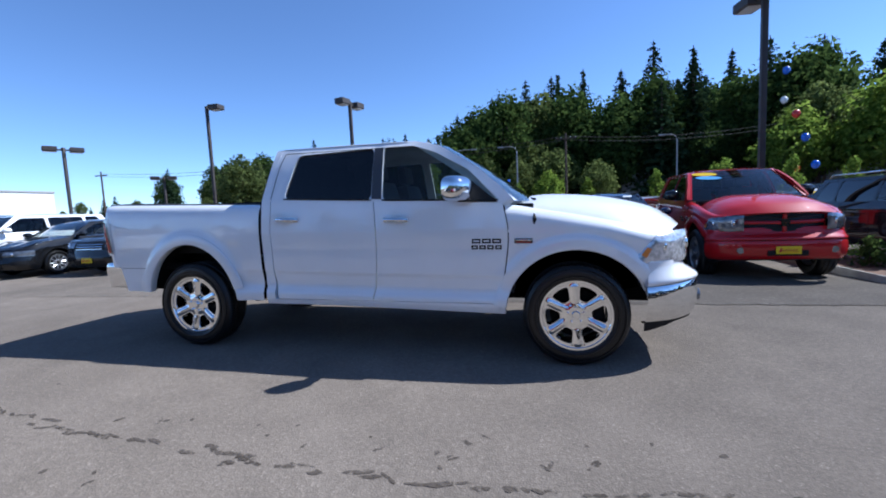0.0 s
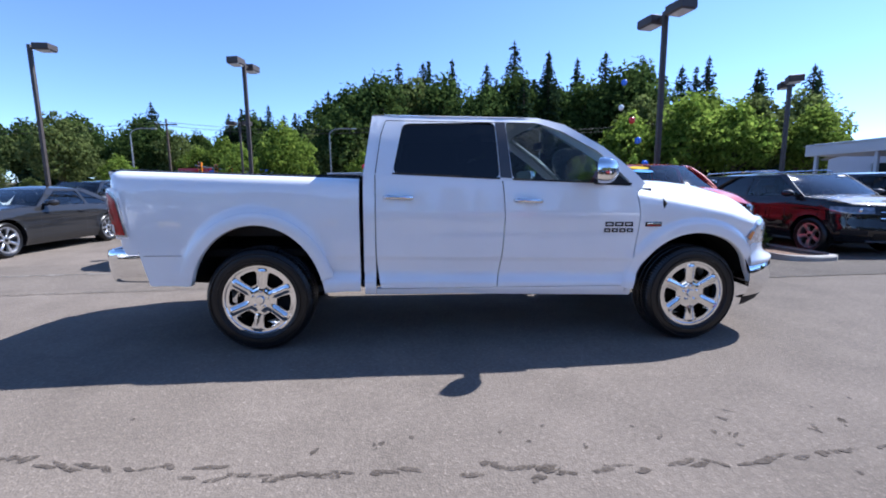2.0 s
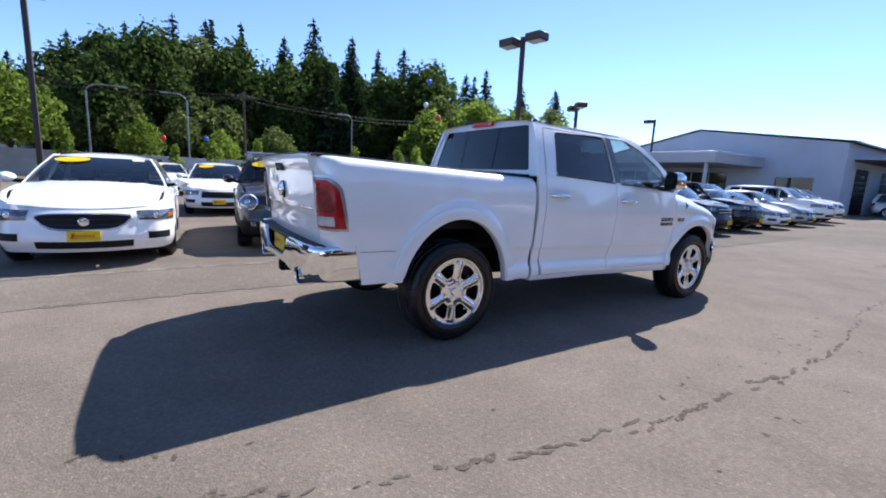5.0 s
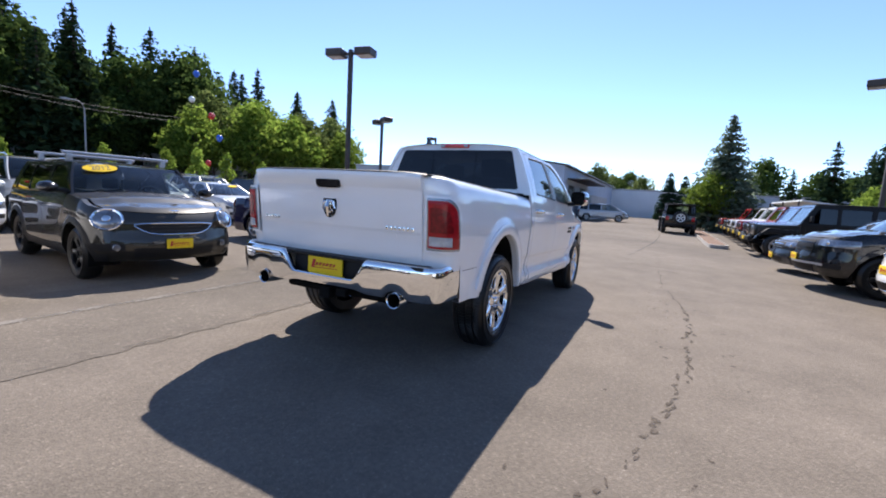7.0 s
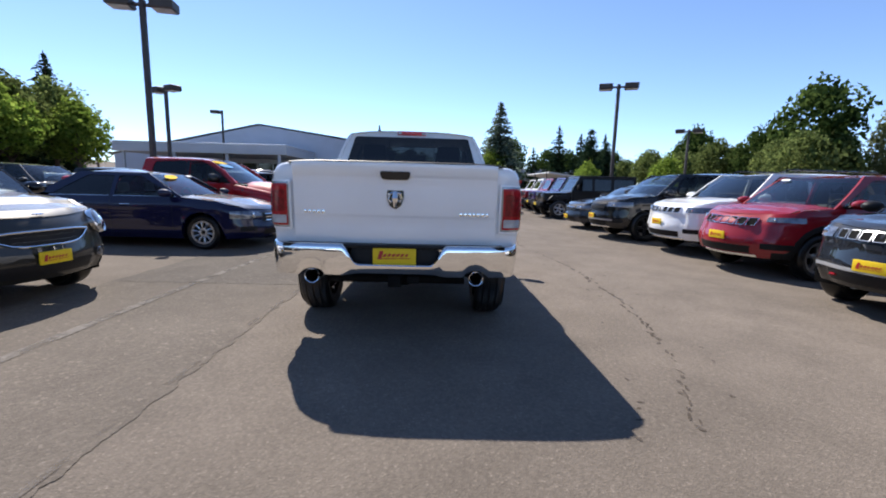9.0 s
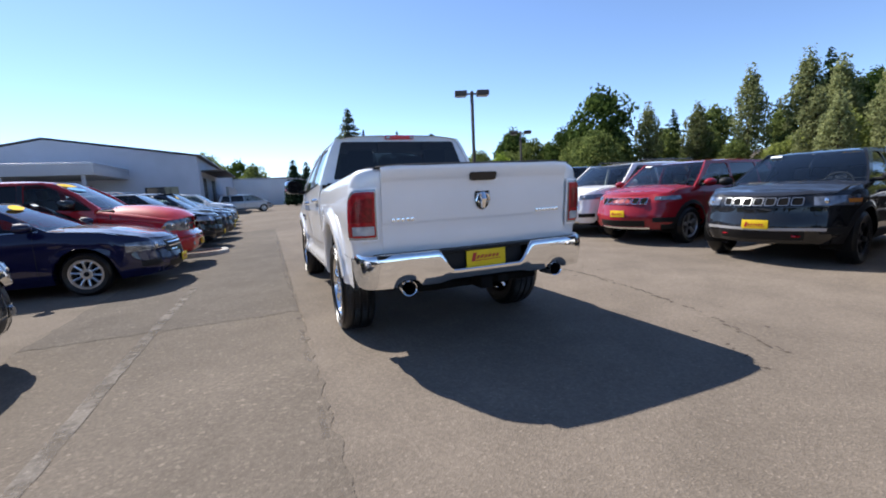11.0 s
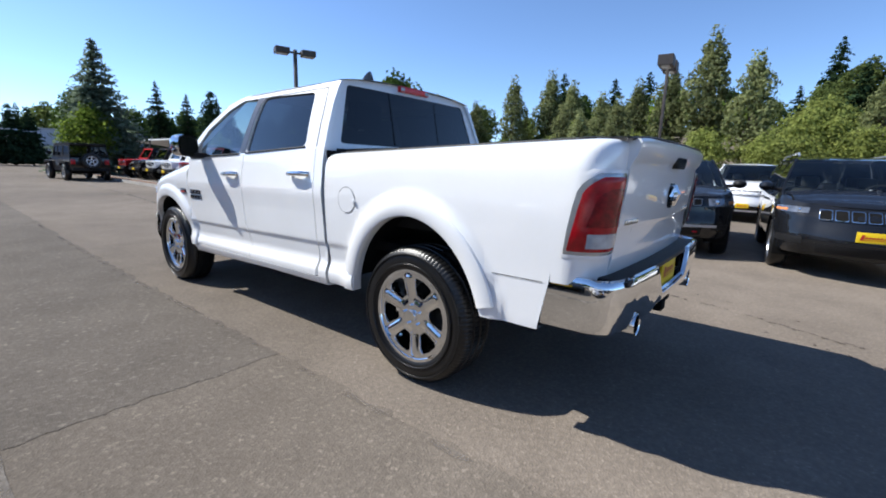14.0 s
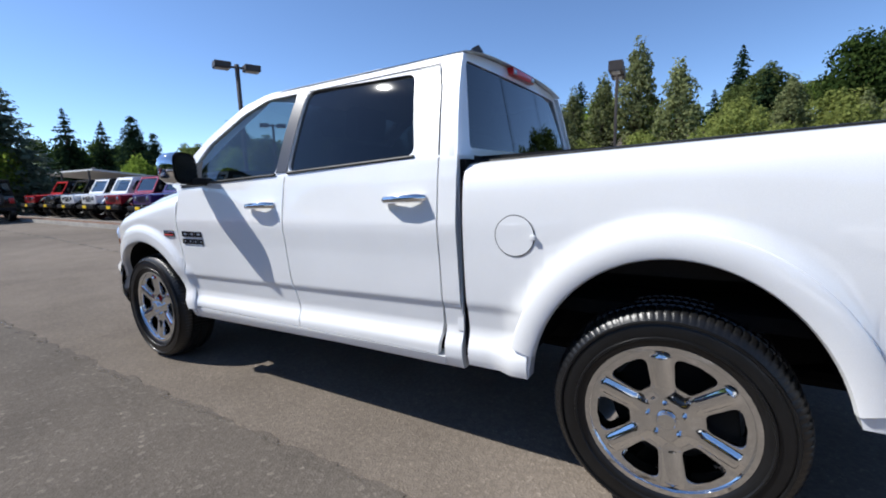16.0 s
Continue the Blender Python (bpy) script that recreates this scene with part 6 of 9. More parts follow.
    if g("hooks"):
        for y in (-0.42, 0.42):
            bm = bmesh.new()
            x = front_x(y)
            tube(bm, [(x - 0.02, y - 0.04, sill + 0.13), (x + 0.035, y - 0.02, sill + 0.13), (x + 0.035, y + 0.02, sill + 0.13), (x - 0.02, y + 0.04, sill + 0.13)], 0.014, 6)
            part("tow_hook", bm, M_REDLENS, C, "red tow hook")
    if g("plate", True):
        pz = g("plate_z", (iz0 + iz1) / 2 + 0.06)
        px = skin(n - 1, pz, 0.016).x
        bm = bmesh.new()
        box(bm, px - 0.012, px + 0.004, -0.16, 0.16, pz - 0.06, pz + 0.065, 0.004)
        lp = part("licence_plate", bm, M_YELLOW, C, "yellow dealer plate with red print")
        bm = bmesh.new()
        plate_print(bm, px + 0.005, 0, pz, 1)
        part("plate_bar", bm, M_PLATERED, lp)
    # stickers on the windshield
    if g("sticker"):
        sy, txt = g("sticker")
        u = 0.80
        f0 = sy / (yt_)
        px = lerp(cowl + 0.14 * (1 - f0 * f0), wst + 0.07 * (1 - f0 * f0), u)
        pz = lerp(hoodz, ztop, u) + 0.03
        slope = math.degrees(math.atan2(ztop - hoodz, cowl - wst))
        mm = pose(px + 0.022, sy, pz, 0, 0, 0) @ Matrix.Rotation(radians(90), 4, 'Z') @ Matrix.Rotation(radians(slope), 4, 'X') @ Matrix.Rotation(radians(8), 4, 'Z')
        bm = bmesh.new()
        fill(bm, [(0.21 * math.cos(a), 0.075 * math.sin(a)) for a in [2 * math.pi * k / 32 for k in range(32)]], [], lambda a, b: (a, b, 0), (0, 0, -0.002))
        bm.transform(mm)
        st = part("year_sticker", bm, M_STICKER, ws, "yellow oval year sticker")
        if txt:
            text_mesh("year_print", txt, 0.12, M_STICKERINK, ws, mm @ Matrix.Translation((0, 0, 0.002)))
    if g("paper"):
        bm = bmesh.new()
        u, sy = 0.86, g("paper")
        px, pz = lerp(cowl, wst, u) + 0.05, lerp(hoodz, ztop, u) + 0.03
        box(bm, -0.004, 0.004, -0.08, 0.08, -0.025, 0.025, 0, pose(px, sy, pz, 0, -55, 0))
        part("window_tag", bm, M_PAPER, ws)
    if g("rails"):
        for s in (-1, 1):
            bm = bmesh.new()
            y = yt_ - 0.06
            tube(bm, [(rr + 0.05, y * s, H - 0.03), (rr + 0.12, y * s, H + 0.025), (wst - 0.35, y * s, H + 0.03), (wst - 0.22, y * s, H - 0.02)], 0.017, 8)
            part("roof_rail", bm, g("rails"), C)
    if g("crossbars"):
        for x in (rr + 0.45, wst - 0.35):
            bm = bmesh.new()
            tube(bm, [(x, -yt_ - 0.02, H + 0.07), (x, yt_ + 0.02, H + 0.07)], 0.024, 8)
            for y in (-yt_ + 0.06, yt_ - 0.06):
                box(bm, x - 0.04, x + 0.04, y - 0.035, y + 0.035, H - 0.04, H + 0.06, 0.01)
            part("roof_bar", bm, M_SILVER, C)
    if g("wings"):
        bm = bmesh.new()
        fill(bm, [(0.06 * math.cos(a), 0.018 * math.sin(a) + 0.007 * math.cos(2 * a)) for a in [2 * math.pi * k / 24 for k in range(24)]], [], lambda u, v: (L / 2 - nb * 0 - 0.07 - g("nose_lean", 0.12) * 0.4 - v * 0.8, u, nose + 0.015 + v * 0.25), (0, 0, 0.008))
        part("hood_badge", bm, M_CHROME, C)
    # floor and cabin
    bm = bmesh.new()
    box(bm, -L / 2 + 0.35, L / 2 - 0.45, -hw + 0.28, hw - 0.28, sill - 0.02, sill + 0.10, 0.02)
    box(bm, xr_ax + ra + 0.05, xf_ax - ra - 0.05, -hw + 0.10, hw - 0.10, sill, sill + 0.10, 0.02)
    box(bm, cowl - 0.05, L / 2 - 0.5, -hw + 0.36, hw - 0.36, sill + 0.1, min(nose, hoodz) - 0.12, 0.02)
    for xa in (xr_ax, xf_ax):
        tube(bm, [(xa, -hw + 0.2, R), (xa, hw - 0.2, R)], 0.045, 8)
    part("underbody", bm, M_UNDER, C)
    bm = bmesh.new()
    box(bm, cowl - 0.50, cowl - 0.08, -hw + 0.12, hw - 0.12, hoodz - 0.35, hoodz - 0.03, 0.05)
    box(bm, -L / 2 + 0.4, cowl - 0.1, -hw + 0.13, hw - 0.13, sill + 0.12, sill + 0.2)
    if hatch:
        box(bm, -L / 2 + 0.25, rbx + 0.5, -hw + 0.15, hw - 0.15, sill + 0.2, belt - 0.25)
    else:
        box(bm, -L / 2 + 0.3, bb + 0.25, -hw + 0.15, hw - 0.15, sill + 0.2, min(deck, belt) - 0.04)
    part("cabin_floor", bm, M_CABIN, C)
    seat_h = belt + 0.10
    for x0 in (cowl - 1.25, cowl - 2.1):
        for y0 in (-0.36, 0.36):
            bm = bmesh.new()
            box(bm, x0, x0 + 0.45, y0 - 0.25, y0 + 0.25, sill + 0.18, sill + 0.36, 0.05)
            box(bm, -0.07, 0.07, y0 - 0.24, y0 + 0.24, 0, seat_h - sill - 0.36, 0.05, pose(x0, 0, sill + 0.33, 0, -16, 0))
            box(bm, -0.045, 0.045, y0 - 0.12, y0 + 0.12, 0, 0.18, 0.035, pose(x0 - 0.20, 0, seat_h - 0.02, 0, -10, 0))
            part("seat", bm, g("seat", M_SEAT), C)
    bm = bmesh.new()
    rws = []
    for k in range(17):
        a = 2 * math.pi * k / 16
        c = Vector((cowl - 0.62 - 0.06 * math.sin(a), 0.36 + 0.18 * math.cos(a), hoodz - 0.02 + 0.16 * math.sin(a)))
        rws.append([c + Vector((0.015 * math.cos(b), 0.015 * math.sin(b) * math.cos(a), 0.015 * math.sin(b) * math.sin(a))) for b in [2 * math.pi * j / 6 for j in range(6)]])
    grid(bm, rws, True)
    part("steering_wheel", bm, M_CABIN, C)
    tmpl = wheel_set(R, g("tyre_w", 0.225), g("rim", R * 0.66), g("wheel", "five"), g("rim_mat", M_ALLOY))
    for x in (xr_ax, xf_ax):
        for s in (-1, 1):
            put_wheel(C, tmpl, x, s, hw - g("tyre_w", 0.225) / 2 - 0.012, R, turn=random.uniform(0, 70))
    return C


SEDAN = dict(L=4.75, W=1.84, H=1.46, wb=2.77, R=0.325, cowl=1.00, wst=0.22, roof_end=-1.05, back=-1.72, nose=0.72, hood=0.97, belt=0.95, deck=1.02, tail=1.0, sill=0.20, pillars=[-0.33, 0.0][:1], doors=[-1.12, -0.30, 0.82], roof_w=0.66)
SUV = dict(L=4.75, W=1.92, H=1.74, wb=2.85, R=0.365, cowl=1.15, wst=0.50, roof_end=-1.95, back=-2.25, nose=0.98, hood=1.14, belt=1.12, sill=0.30, pillars=[-1.35, -0.25], doors=[-1.20, -0.22, 0.95], roof_w=0.74, c_pillar=0.10, tail_round=0.22, nose_round=0.68, nose_w=0.36, nose_bow=0.19)


def spec(base, **kw):
    d = dict(base)
    d.update(kw)
    return d


def facing(x, y, deg):
    """Pose with the nose pointing at an angle from +x."""
    return pose(x, y, ground_z(x, y), 0, 0, deg)


def nose_at(x, y, deg, L):
    """Pose of a car whose nose touches (x, y)."""
    a = radians(deg)
    return facing(x - L / 2 * math.cos(a), y - L / 2 * math.sin(a), deg)


ROW_N, ROW_S = "cars of the north row", "cars of the south row"
# north row, noses to the aisle
car(nose_at(-4.55, 3.02, -92, 4.63), spec(SEDAN, L=4.63, W=1.86, H=1.48, paint=M_WHITE, grille="ring", grille_mat=M_PLASTIC, grille_w=0.52, grille_z=(0.50, 0.69), nose=0.76, hood=0.99, light_in=0.56, amber=True, intake_z=(0.27, 0.36), plate_z=0.43, sticker=(-0.36, ""), paper=0.45, crown=0.07), "white sedan with a dark wide grille and yellow plate", "car", ROW_N)
car(nose_at(-1.90, 3.48, -97, 4.10), dict(L=4.10, W=1.79, H=1.56, wb=2.60, R=0.335, cowl=0.98, wst=0.50, roof_end=-1.62, back=-1.92, nose=0.90, hood=1.07, belt=1.03, sill=0.26, pillars=[-1.0, -0.10], doors=[-0.95, -0.05, 0.82], roof_w=0.74, paint=M_TAUPE, roof_paint=M_TAUPE, round_lights=True, bar_mat=M_CHROME, frame_paint=M_GLOSSBLACK, cladding=True, grille="ring", grille_z=(0.62, 0.765), grille_w=0.52, nose_lean=0.10, light_in=0.56, light_h=0.20, light_len=0.6, crossbars=True, emblem=False, sticker=(-0.40, "2012"), wings=True, wheel="five", rim_mat=M_DARKALLOY, plate_z=0.50, crown=0.055, nose_round=0.45, nose_w=0.26, mirror=M_GLOSSBLACK), "dark taupe compact hatchback with roof bars and year sticker", "car", ROW_N)
car(nose_at(2.72, 2.95, -92, 4.86), spec(SEDAN, L=4.86, W=1.85, H=1.465, paint=M_NAVY, wheel="ten", rim_mat=M_ALLOY, chrome_strip=True, handle=M_CHROME, grille="bars", bars=3, grille_z=(0.52, 0.70), nose=0.76, sticker=(-0.30, ""), paper=0.4, light_in=0.50), "dark blue sedan with silver ten-spoke wheels", "car", ROW_N)
pickup(facing(5.10, 2.92 + 2.79, -91), M_RED, "bright red crew-cab pickup truck with a black grille", chrome=False, hero=False)
car(nose_at(8.62, 2.78, -90, 5.1), spec(SUV, L=5.1, W=1.93, H=1.72, wb=3.04, R=0.38, cowl=1.28, wst=0.60, roof_end=-2.1, back=-2.42, nose=1.02, hood=1.17, belt=1.15, paint=M_BLACK, grille="bars", bars=2, grille_z=(0.72, 0.96), light_in=0.52, rails=M_CHROME, skid=M_CHROME, paper=0.5, pillars=[-1.5, -0.3], sticker=None), "black three-row SUV with chrome trim", "car", ROW_N)
car(nose_at(11.05, 2.65, -88, 4.75), spec(SUV, paint=M_BLUEGREY, grille="bars", bars=2, sticker=(0.35, ""), H=1.70, light_in=0.5), "dark blue-grey SUV with a yellow windshield sticker", "car", ROW_N)
car(nose_at(13.7, 2.8, -90, 4.9), spec(SUV, L=4.9, paint=M_BLACK, H=1.75), "black SUV parked in the north row", "car", ROW_N)
car(nose_at(16.4, 2.9, -90, 4.7), spec(SEDAN, L=4.7, paint=M_WHITE), "white sedan up the north row", "car", ROW_N)
car(nose_at(19.4, 3.0, -90, 4.7), spec(SEDAN, L=4.7, paint=M_SILVER), "pale silver-blue sedan in the north row", "car", ROW_N)
car(nose_at(22.6, 3.2, -90, 4.8), spec(SUV, paint=M_WHITE), "white SUV in the north row", "car", ROW_N)
car(nose_at(25.6, 3.6, -90, 4.8), spec(SUV, paint=M_WHITE, H=1.7), "white crossover at the end of the north row", "car", ROW_N)

# south row, noses to the aisle
JEEPISH = dict(grille="slots", light_len=0.7)
car(nose_at(-4.25, -4.50, 96, 4.62), spec(SUV, L=4.62, W=1.86, H=1.68, wb=2.70, paint=M_BLACK, nose=0.96, hood=1.10, belt=1.08, grille_z=(0.78, 0.93), grille_w=0.56, light_in=0.62, light_h=0.07, amber=True, rails=M_SILVER, plate_z=0.62, paper=0.45, nose_lean=0.26, crown=0.06, **JEEPISH), "black crossover with seven chrome-framed grille slots", "car", ROW_S)
car(nose_at(-7.05, -4.75, 95, 4.75), spec(SUV, paint=M_WHITE, grille="slots", slot=M_CHROME, slot_base=M_WHITE, light_in=0.56, skid=M_CHROME, light_len=0.7), "white SUV at the west end of the south row", "car", ROW_S)
# compact SUV: its hood's grey reflection is put into a greyer hood colour
car(nose_at(-1.90, -4.80, 100, 4.39), spec(SUV, L=4.39, W=1.87, H=1.65, wb=2.64, cowl=1.02, wst=0.26, roof_end=-1.75, back=-2.02, roof_w=0.66, paint=M_BLACK, hood_paint=M_GREY, nose=0.98, hood=1.10, belt=1.07, cladding=True, grille_z=(0.83, 0.95), grille_w=0.52, light_in=0.56, light_h=0.12, amber=True, chin=M_SILVER, hooks=True, slot=M_ALLOY, slot_base=M_GLOSSBLACK, plate_z=0.58, paper=-0.45, pillars=[-1.15, -0.20], doors=[-1.05, -0.18, 0.85], nose_lean=0.10, frame_paint=M_GLOSSBLACK, rim_mat=M_DARKALLOY, mirror=M_PLASTIC, **JEEPISH), "dark grey compact SUV with black cladding and red tow hooks", "car", ROW_S)
car(nose_at(0.88, -5.02, 97, 4.62), spec(SUV, L=4.62, W=1.86, H=1.67, wb=2.70, paint=M_MAROON, nose=0.98, hood=1.10, belt=1.08, grille_z=(0.80, 0.94), grille_w=0.56, light_in=0.62, light_h=0.07, nose_lean=0.26, crown=0.06, cladding=True, plate_z=0.62, paper=-0.5, skid=M_CHROME, **JEEPISH), "dark red crossover with seven-slot grille", "car", ROW_S)
car(nose_at(3.05, -5.12, 94, 4.82), spec(SUV, L=4.82, W=1.94, H=1.76, wb=2.91, R=0.38, paint=M_WHITE, nose=1.02, hood=1.15, belt=1.13, grille_z=(0.86, 0.99), grille_w=0.52, light_in=0.56, light_h=0.11, slot=M_CHROME, slot_base=M_WHITE, skid=M_CHROME, plate_z=0.66, rails=M_GLOSSBLACK, glass=M_GLASS, **JEEPISH), "white large SUV with chrome grille frames", "car", ROW_S)
car(nose_at(5.55, -4.62, 92, 5.1), spec(SUV, L=5.1, W=1.93, H=1.80, wb=3.04, R=0.385, cowl=1.28, wst=0.60, roof_end=-2.1, back=-2.42, nose=1.02, hood=1.17, belt=1.15, paint=M_BLACK, grille="bars", bars=2, bar_mat=M_GLOSSBLACK, grille_z=(0.74, 0.96), light_in=0.52, skid=M_CHROME, plate_z=0.60, pillars=[-1.5, -0.3], rim_mat=M_DARKALLOY, chin=M_SILVER), "black three-row SUV with dark wheels", "car", ROW_S)
car(nose_at(8.25, -4.75, 92, 4.85), spec(SEDAN, L=4.85, W=1.88, H=1.50, paint=M_BLUEGREY, grille="bars", bars=2, nose=0.80), "blue-grey sedan with yellow plate in the south row", "car", ROW_S)


def jeep(m, body, label, group="off-roaders beyond the kerb", top=None, rear=False):
    """Boxy off-roader with separate fenders, flat windscreen and hard top."""
    C = empty("off_roader", m, label, "car", group)
    top = top or M_PLASTIC
    R, hw = 0.40, 0.80
    ax = 1.30
    bm = bmesh.new()
    fill(bm, dense(rounded([(-2.05, 0.55), (-1.72, 0.52), (-1.62, 0.90), (-0.98, 0.90), (-0.86, 0.48), (0.62, 0.48), (0.75, 0.62), (0.75, 1.16), (-2.05, 1.16)], 0.04, 3), 0.2), [], lambda u, v: (u, -hw, v), (0, 2 * hw, 0))
    part("tub", bm, body, C)
    bm = bmesh.new()
    rows = []
    for i in range(9):
        u = i / 8
        x = lerp(0.74, 1.92, u)
        w = lerp(0.74, 0.60, u)
        rows.append([Vector((x, f * w, lerp(1.17, 1.11, u) - 0.05 * abs(f) ** 6 - 0.30 * (1 if abs(f) > 0.999 else 0))) for f in (-1.0, -0.995, -0.8, -0.4, 0, 0.4, 0.8, 0.995, 1.0)])
    grid(bm, rows)
    part("hood", bm, body, C)
    bm = bmesh.new()
    box(bm, 1.86, 1.95, -0.66, 0.66, 0.72, 1.10, 0.03)
    gr = part("grille", bm, body, C)
    for k in range(7):
        bm = bmesh.new()
        y = -0.24 + 0.08 * k
        box(bm, 1.94, 1.957, y - 0.022, y + 0.022, 0.80, 1.04, 0.008)
        part("grille_slot", bm, M_PLASTIC, gr)
    for s in (-1, 1):
        bm = bmesh.new()
        lathe(bm, [(0.0005, -0.03), (0.07, -0.02), (0.09, 0.0), (0.095, 0.03)], 20)
        bm.transform(Matrix.Translation((1.955, 0.43 * s, 0.95)) @ Matrix.Rotation(radians(90), 4, 'Z'))
        part("headlight", bm, M_HEADLENS, C)
        for xa in (-ax, ax):
            bm = bmesh.new()
            pts = [(xa - 0.56, 0.62), (xa - 0.42, 0.96), (xa + 0.30, 0.98), (xa + 0.52, 0.78), (xa + 0.52, 0.70), (xa + 0.34, 0.86), (xa - 0.36, 0.86), (xa - 0.47, 0.62)]
            fill(bm, rounded(pts, 0.05, 3), [], lambda u, v: (u, 0.66 * s, v), (0, 0.27 * s, 0))
            part("fender_flare", bm, M_PLASTIC if xa < 0 or top is M_PLASTIC else body, C)
        bm = bmesh.new()
        fill(bm, [(-2.05, 1.16), (-2.0, 1.80), (0.42, 1.80), (0.76, 1.16)], [rounded([(-1.92, 1.26), (-1.90, 1.70), (-1.05, 1.70), (-1.05, 1.26)], 0.05, 3), rounded([(-0.93, 1.22), (-0.93, 1.70), (-0.22, 1.70), (-0.22, 1.22)], 0.04, 3), rounded([(-0.12, 1.22), (-0.12, 1.70), (0.32, 1.70), (0.58, 1.22)], 0.04, 3)], lambda u, v: (u, (hw - 0.10 * (v - 1.16)) * s, v), (0, -0.03 * s, 0))
        part("hard_top_side", bm, top, C)
        bm = bmesh.new()
        grid(bm, [[Vector((x, (hw - 0.10 * (z - 1.16) - 0.015) * s, z)) for z in (1.20, 1.72)] for x in (-1.95, 0.30)])
        part("side_window", bm, M_GLASS, C)
        bm = bmesh.new()
        box(bm, 0.50, 0.58, min(0.84 * s, 1.04 * s), max(0.84 * s, 1.04 * s), 1.26, 1.44, 0.03)
        part("wing_mirror", bm, M_PLASTIC, C)
        bm = bmesh.new()
        for x in (-0.88, -0.16, 0.62):
            box(bm, x - 0.005, x + 0.005, min((hw - 0.01) * s, (hw + 0.002) * s), max((hw - 0.01) * s, (hw + 0.002) * s), 0.55, 1.14)
        part("door_seam", bm, M_GAP, C)
        bm = bmesh.new()
        box(bm, -2.10, -2.04, min(0.60 * s, 0.78 * s), max(0.60 * s, 0.78 * s), 0.82, 1.06, 0.015)
        part("tail_light", bm, M_REDLENS, C)
    bm = bmesh.new()
    box(bm, -2.02, 0.44, -0.75, 0.75, 1.79, 1.85, 0.03)
    part("roof", bm, top, C)
    bm = bmesh.new()
    fill(bm, [(-0.78, 0), (0.78, 0), (0.73, 0.72), (-0.73, 0.72)], [rounded([(-0.68, 0.08), (0.68, 0.08), (0.64, 0.64), (-0.64, 0.64)], 0.04, 3)], lambda u, v: (0.80 - 0.50 * v, u, 1.16 + 0.90 * v), (-0.05, 0, 0))
    part("windshield_frame", bm, body, C)
    bm = bmesh.new()
    grid(bm, [[Vector((0.80 - 0.50 * v - 0.02, u, 1.16 + 0.90 * v)) for v in (0.07, 0.66)] for u in (-0.68, 0.68)])
    part("windshield", bm, M_GLASSCLEAR, C)
    bm = bmesh.new()
    box(bm, 1.98, 2.12, -0.80, 0.80, 0.52, 0.68, 0.03)
    part("front_bumper", bm, M_PLASTIC, C)
    bm = bmesh.new()
    box(bm, 2.12, 2.135, -0.16, 0.16, 0.54, 0.66, 0.005)
    part("licence_plate", bm, M_YELLOW, C)
    bm = bmesh.new()
    box(bm, -2.20, -2.06, -0.78, 0.78, 0.50, 0.64, 0.03)
    part("rear_bumper", bm, M_PLASTIC, C)
    bm = bmesh.new()
    box(bm, -2.0, 2.0, -0.50, 0.50, 0.42, 0.56, 0.02)
    for xa in (-ax, ax):
        tube(bm, [(xa, -0.7, R), (xa, 0.7, R)], 0.05, 8)
    part("underbody", bm, M_UNDER, C)
    tmpl = wheel_set(R, 0.25, 0.235, "five", M_ALLOY)
    for xa in (-ax, ax):
        for s in (-1, 1):
            put_wheel(C, tmpl, xa, s, 0.80, R, turn=random.uniform(0, 70))
    sp = put_wheel(C, tmpl, -2.22, -1, 0, 1.0)
    sp.name = "spare_wheel"
    sp.matrix_local = pose(-2.24, 0, 1.0, 0, 0, -90)
    return C


M_DARKBROWN = paint("dark_brown_paint", (0.022, 0.018, 0.015), 0.3)
for jx, jy, jm, lb, tp in ((12.95, -4.75, M_DARKBROWN, "dark brown boxy off-roader with black hard top", None), (15.75, -5.0, M_PURPLE, "purple boxy off-roader with black hard top", None), (18.35, -5.1, M_MAROON, "dark red boxy off-roader behind the kerb", None), (20.9, -5.2, M_WHITE, "white boxy off-roader with white hard top", M_WHITE), (23.5, -5.3, M_WHITE, "white boxy off-roader with black hard top", None), (26.1, -5.4, M_BLACK, "black boxy off-roader behind the kerb", None), (28.8, -5.4, M_RED, "red boxy off-roader at the row's end", None)):
    jeep(nose_at(jx, jy, 91, 4.2), jm, lb, top=tp)
jeep(facing(26.2, -2.9, 4), M_DARKBROWN, "dark boxy off-roader seen with its spare wheel")

# minivan by the low wall, cars of the second rows
VAN = spec(SUV, L=5.1, W=1.96, H=1.75, wb=3.05, R=0.34, cowl=1.75, wst=0.75, roof_end=-2.15, back=-2.45, nose=0.88, hood=1.08, belt=1.05, pillars=[-1.4, -0.2], doors=[-1.3, -0.1, 1.2])
car(facing(40.9, 3.45, -80), spec(VAN, L=4.95, paint=M_SILVER), "silver minivan standing by the low wall", "minivan")
SECOND = "cars of the second north row"
prius = car(nose_at(-2.45, 9.6, -95, 4.48), spec(SEDAN, L=4.48, W=1.75, H=1.49, paint=M_WHITE, roof_end=-1.3, back=-2.0, deck=1.06, tail=1.10, sticker=(-0.3, ""), light_in=0.5, grille="none"), "white hatchback with a yellow windshield sticker", "car", SECOND)
s1 = car(nose_at(2.3, 10.4, -92, 4.6), spec(SEDAN, L=4.6, paint=M_WHITE, sticker=(-0.3, "")), "white sedan with a yellow windshield sticker", "car", SECOND)
s2 = car(nose_at(5.2, 10.6, -92, 4.7), spec(SEDAN, L=4.7, paint=M_SILVER, sticker=(0.3, "")), "silver sedan with a yellow windshield sticker", "car", SECOND)
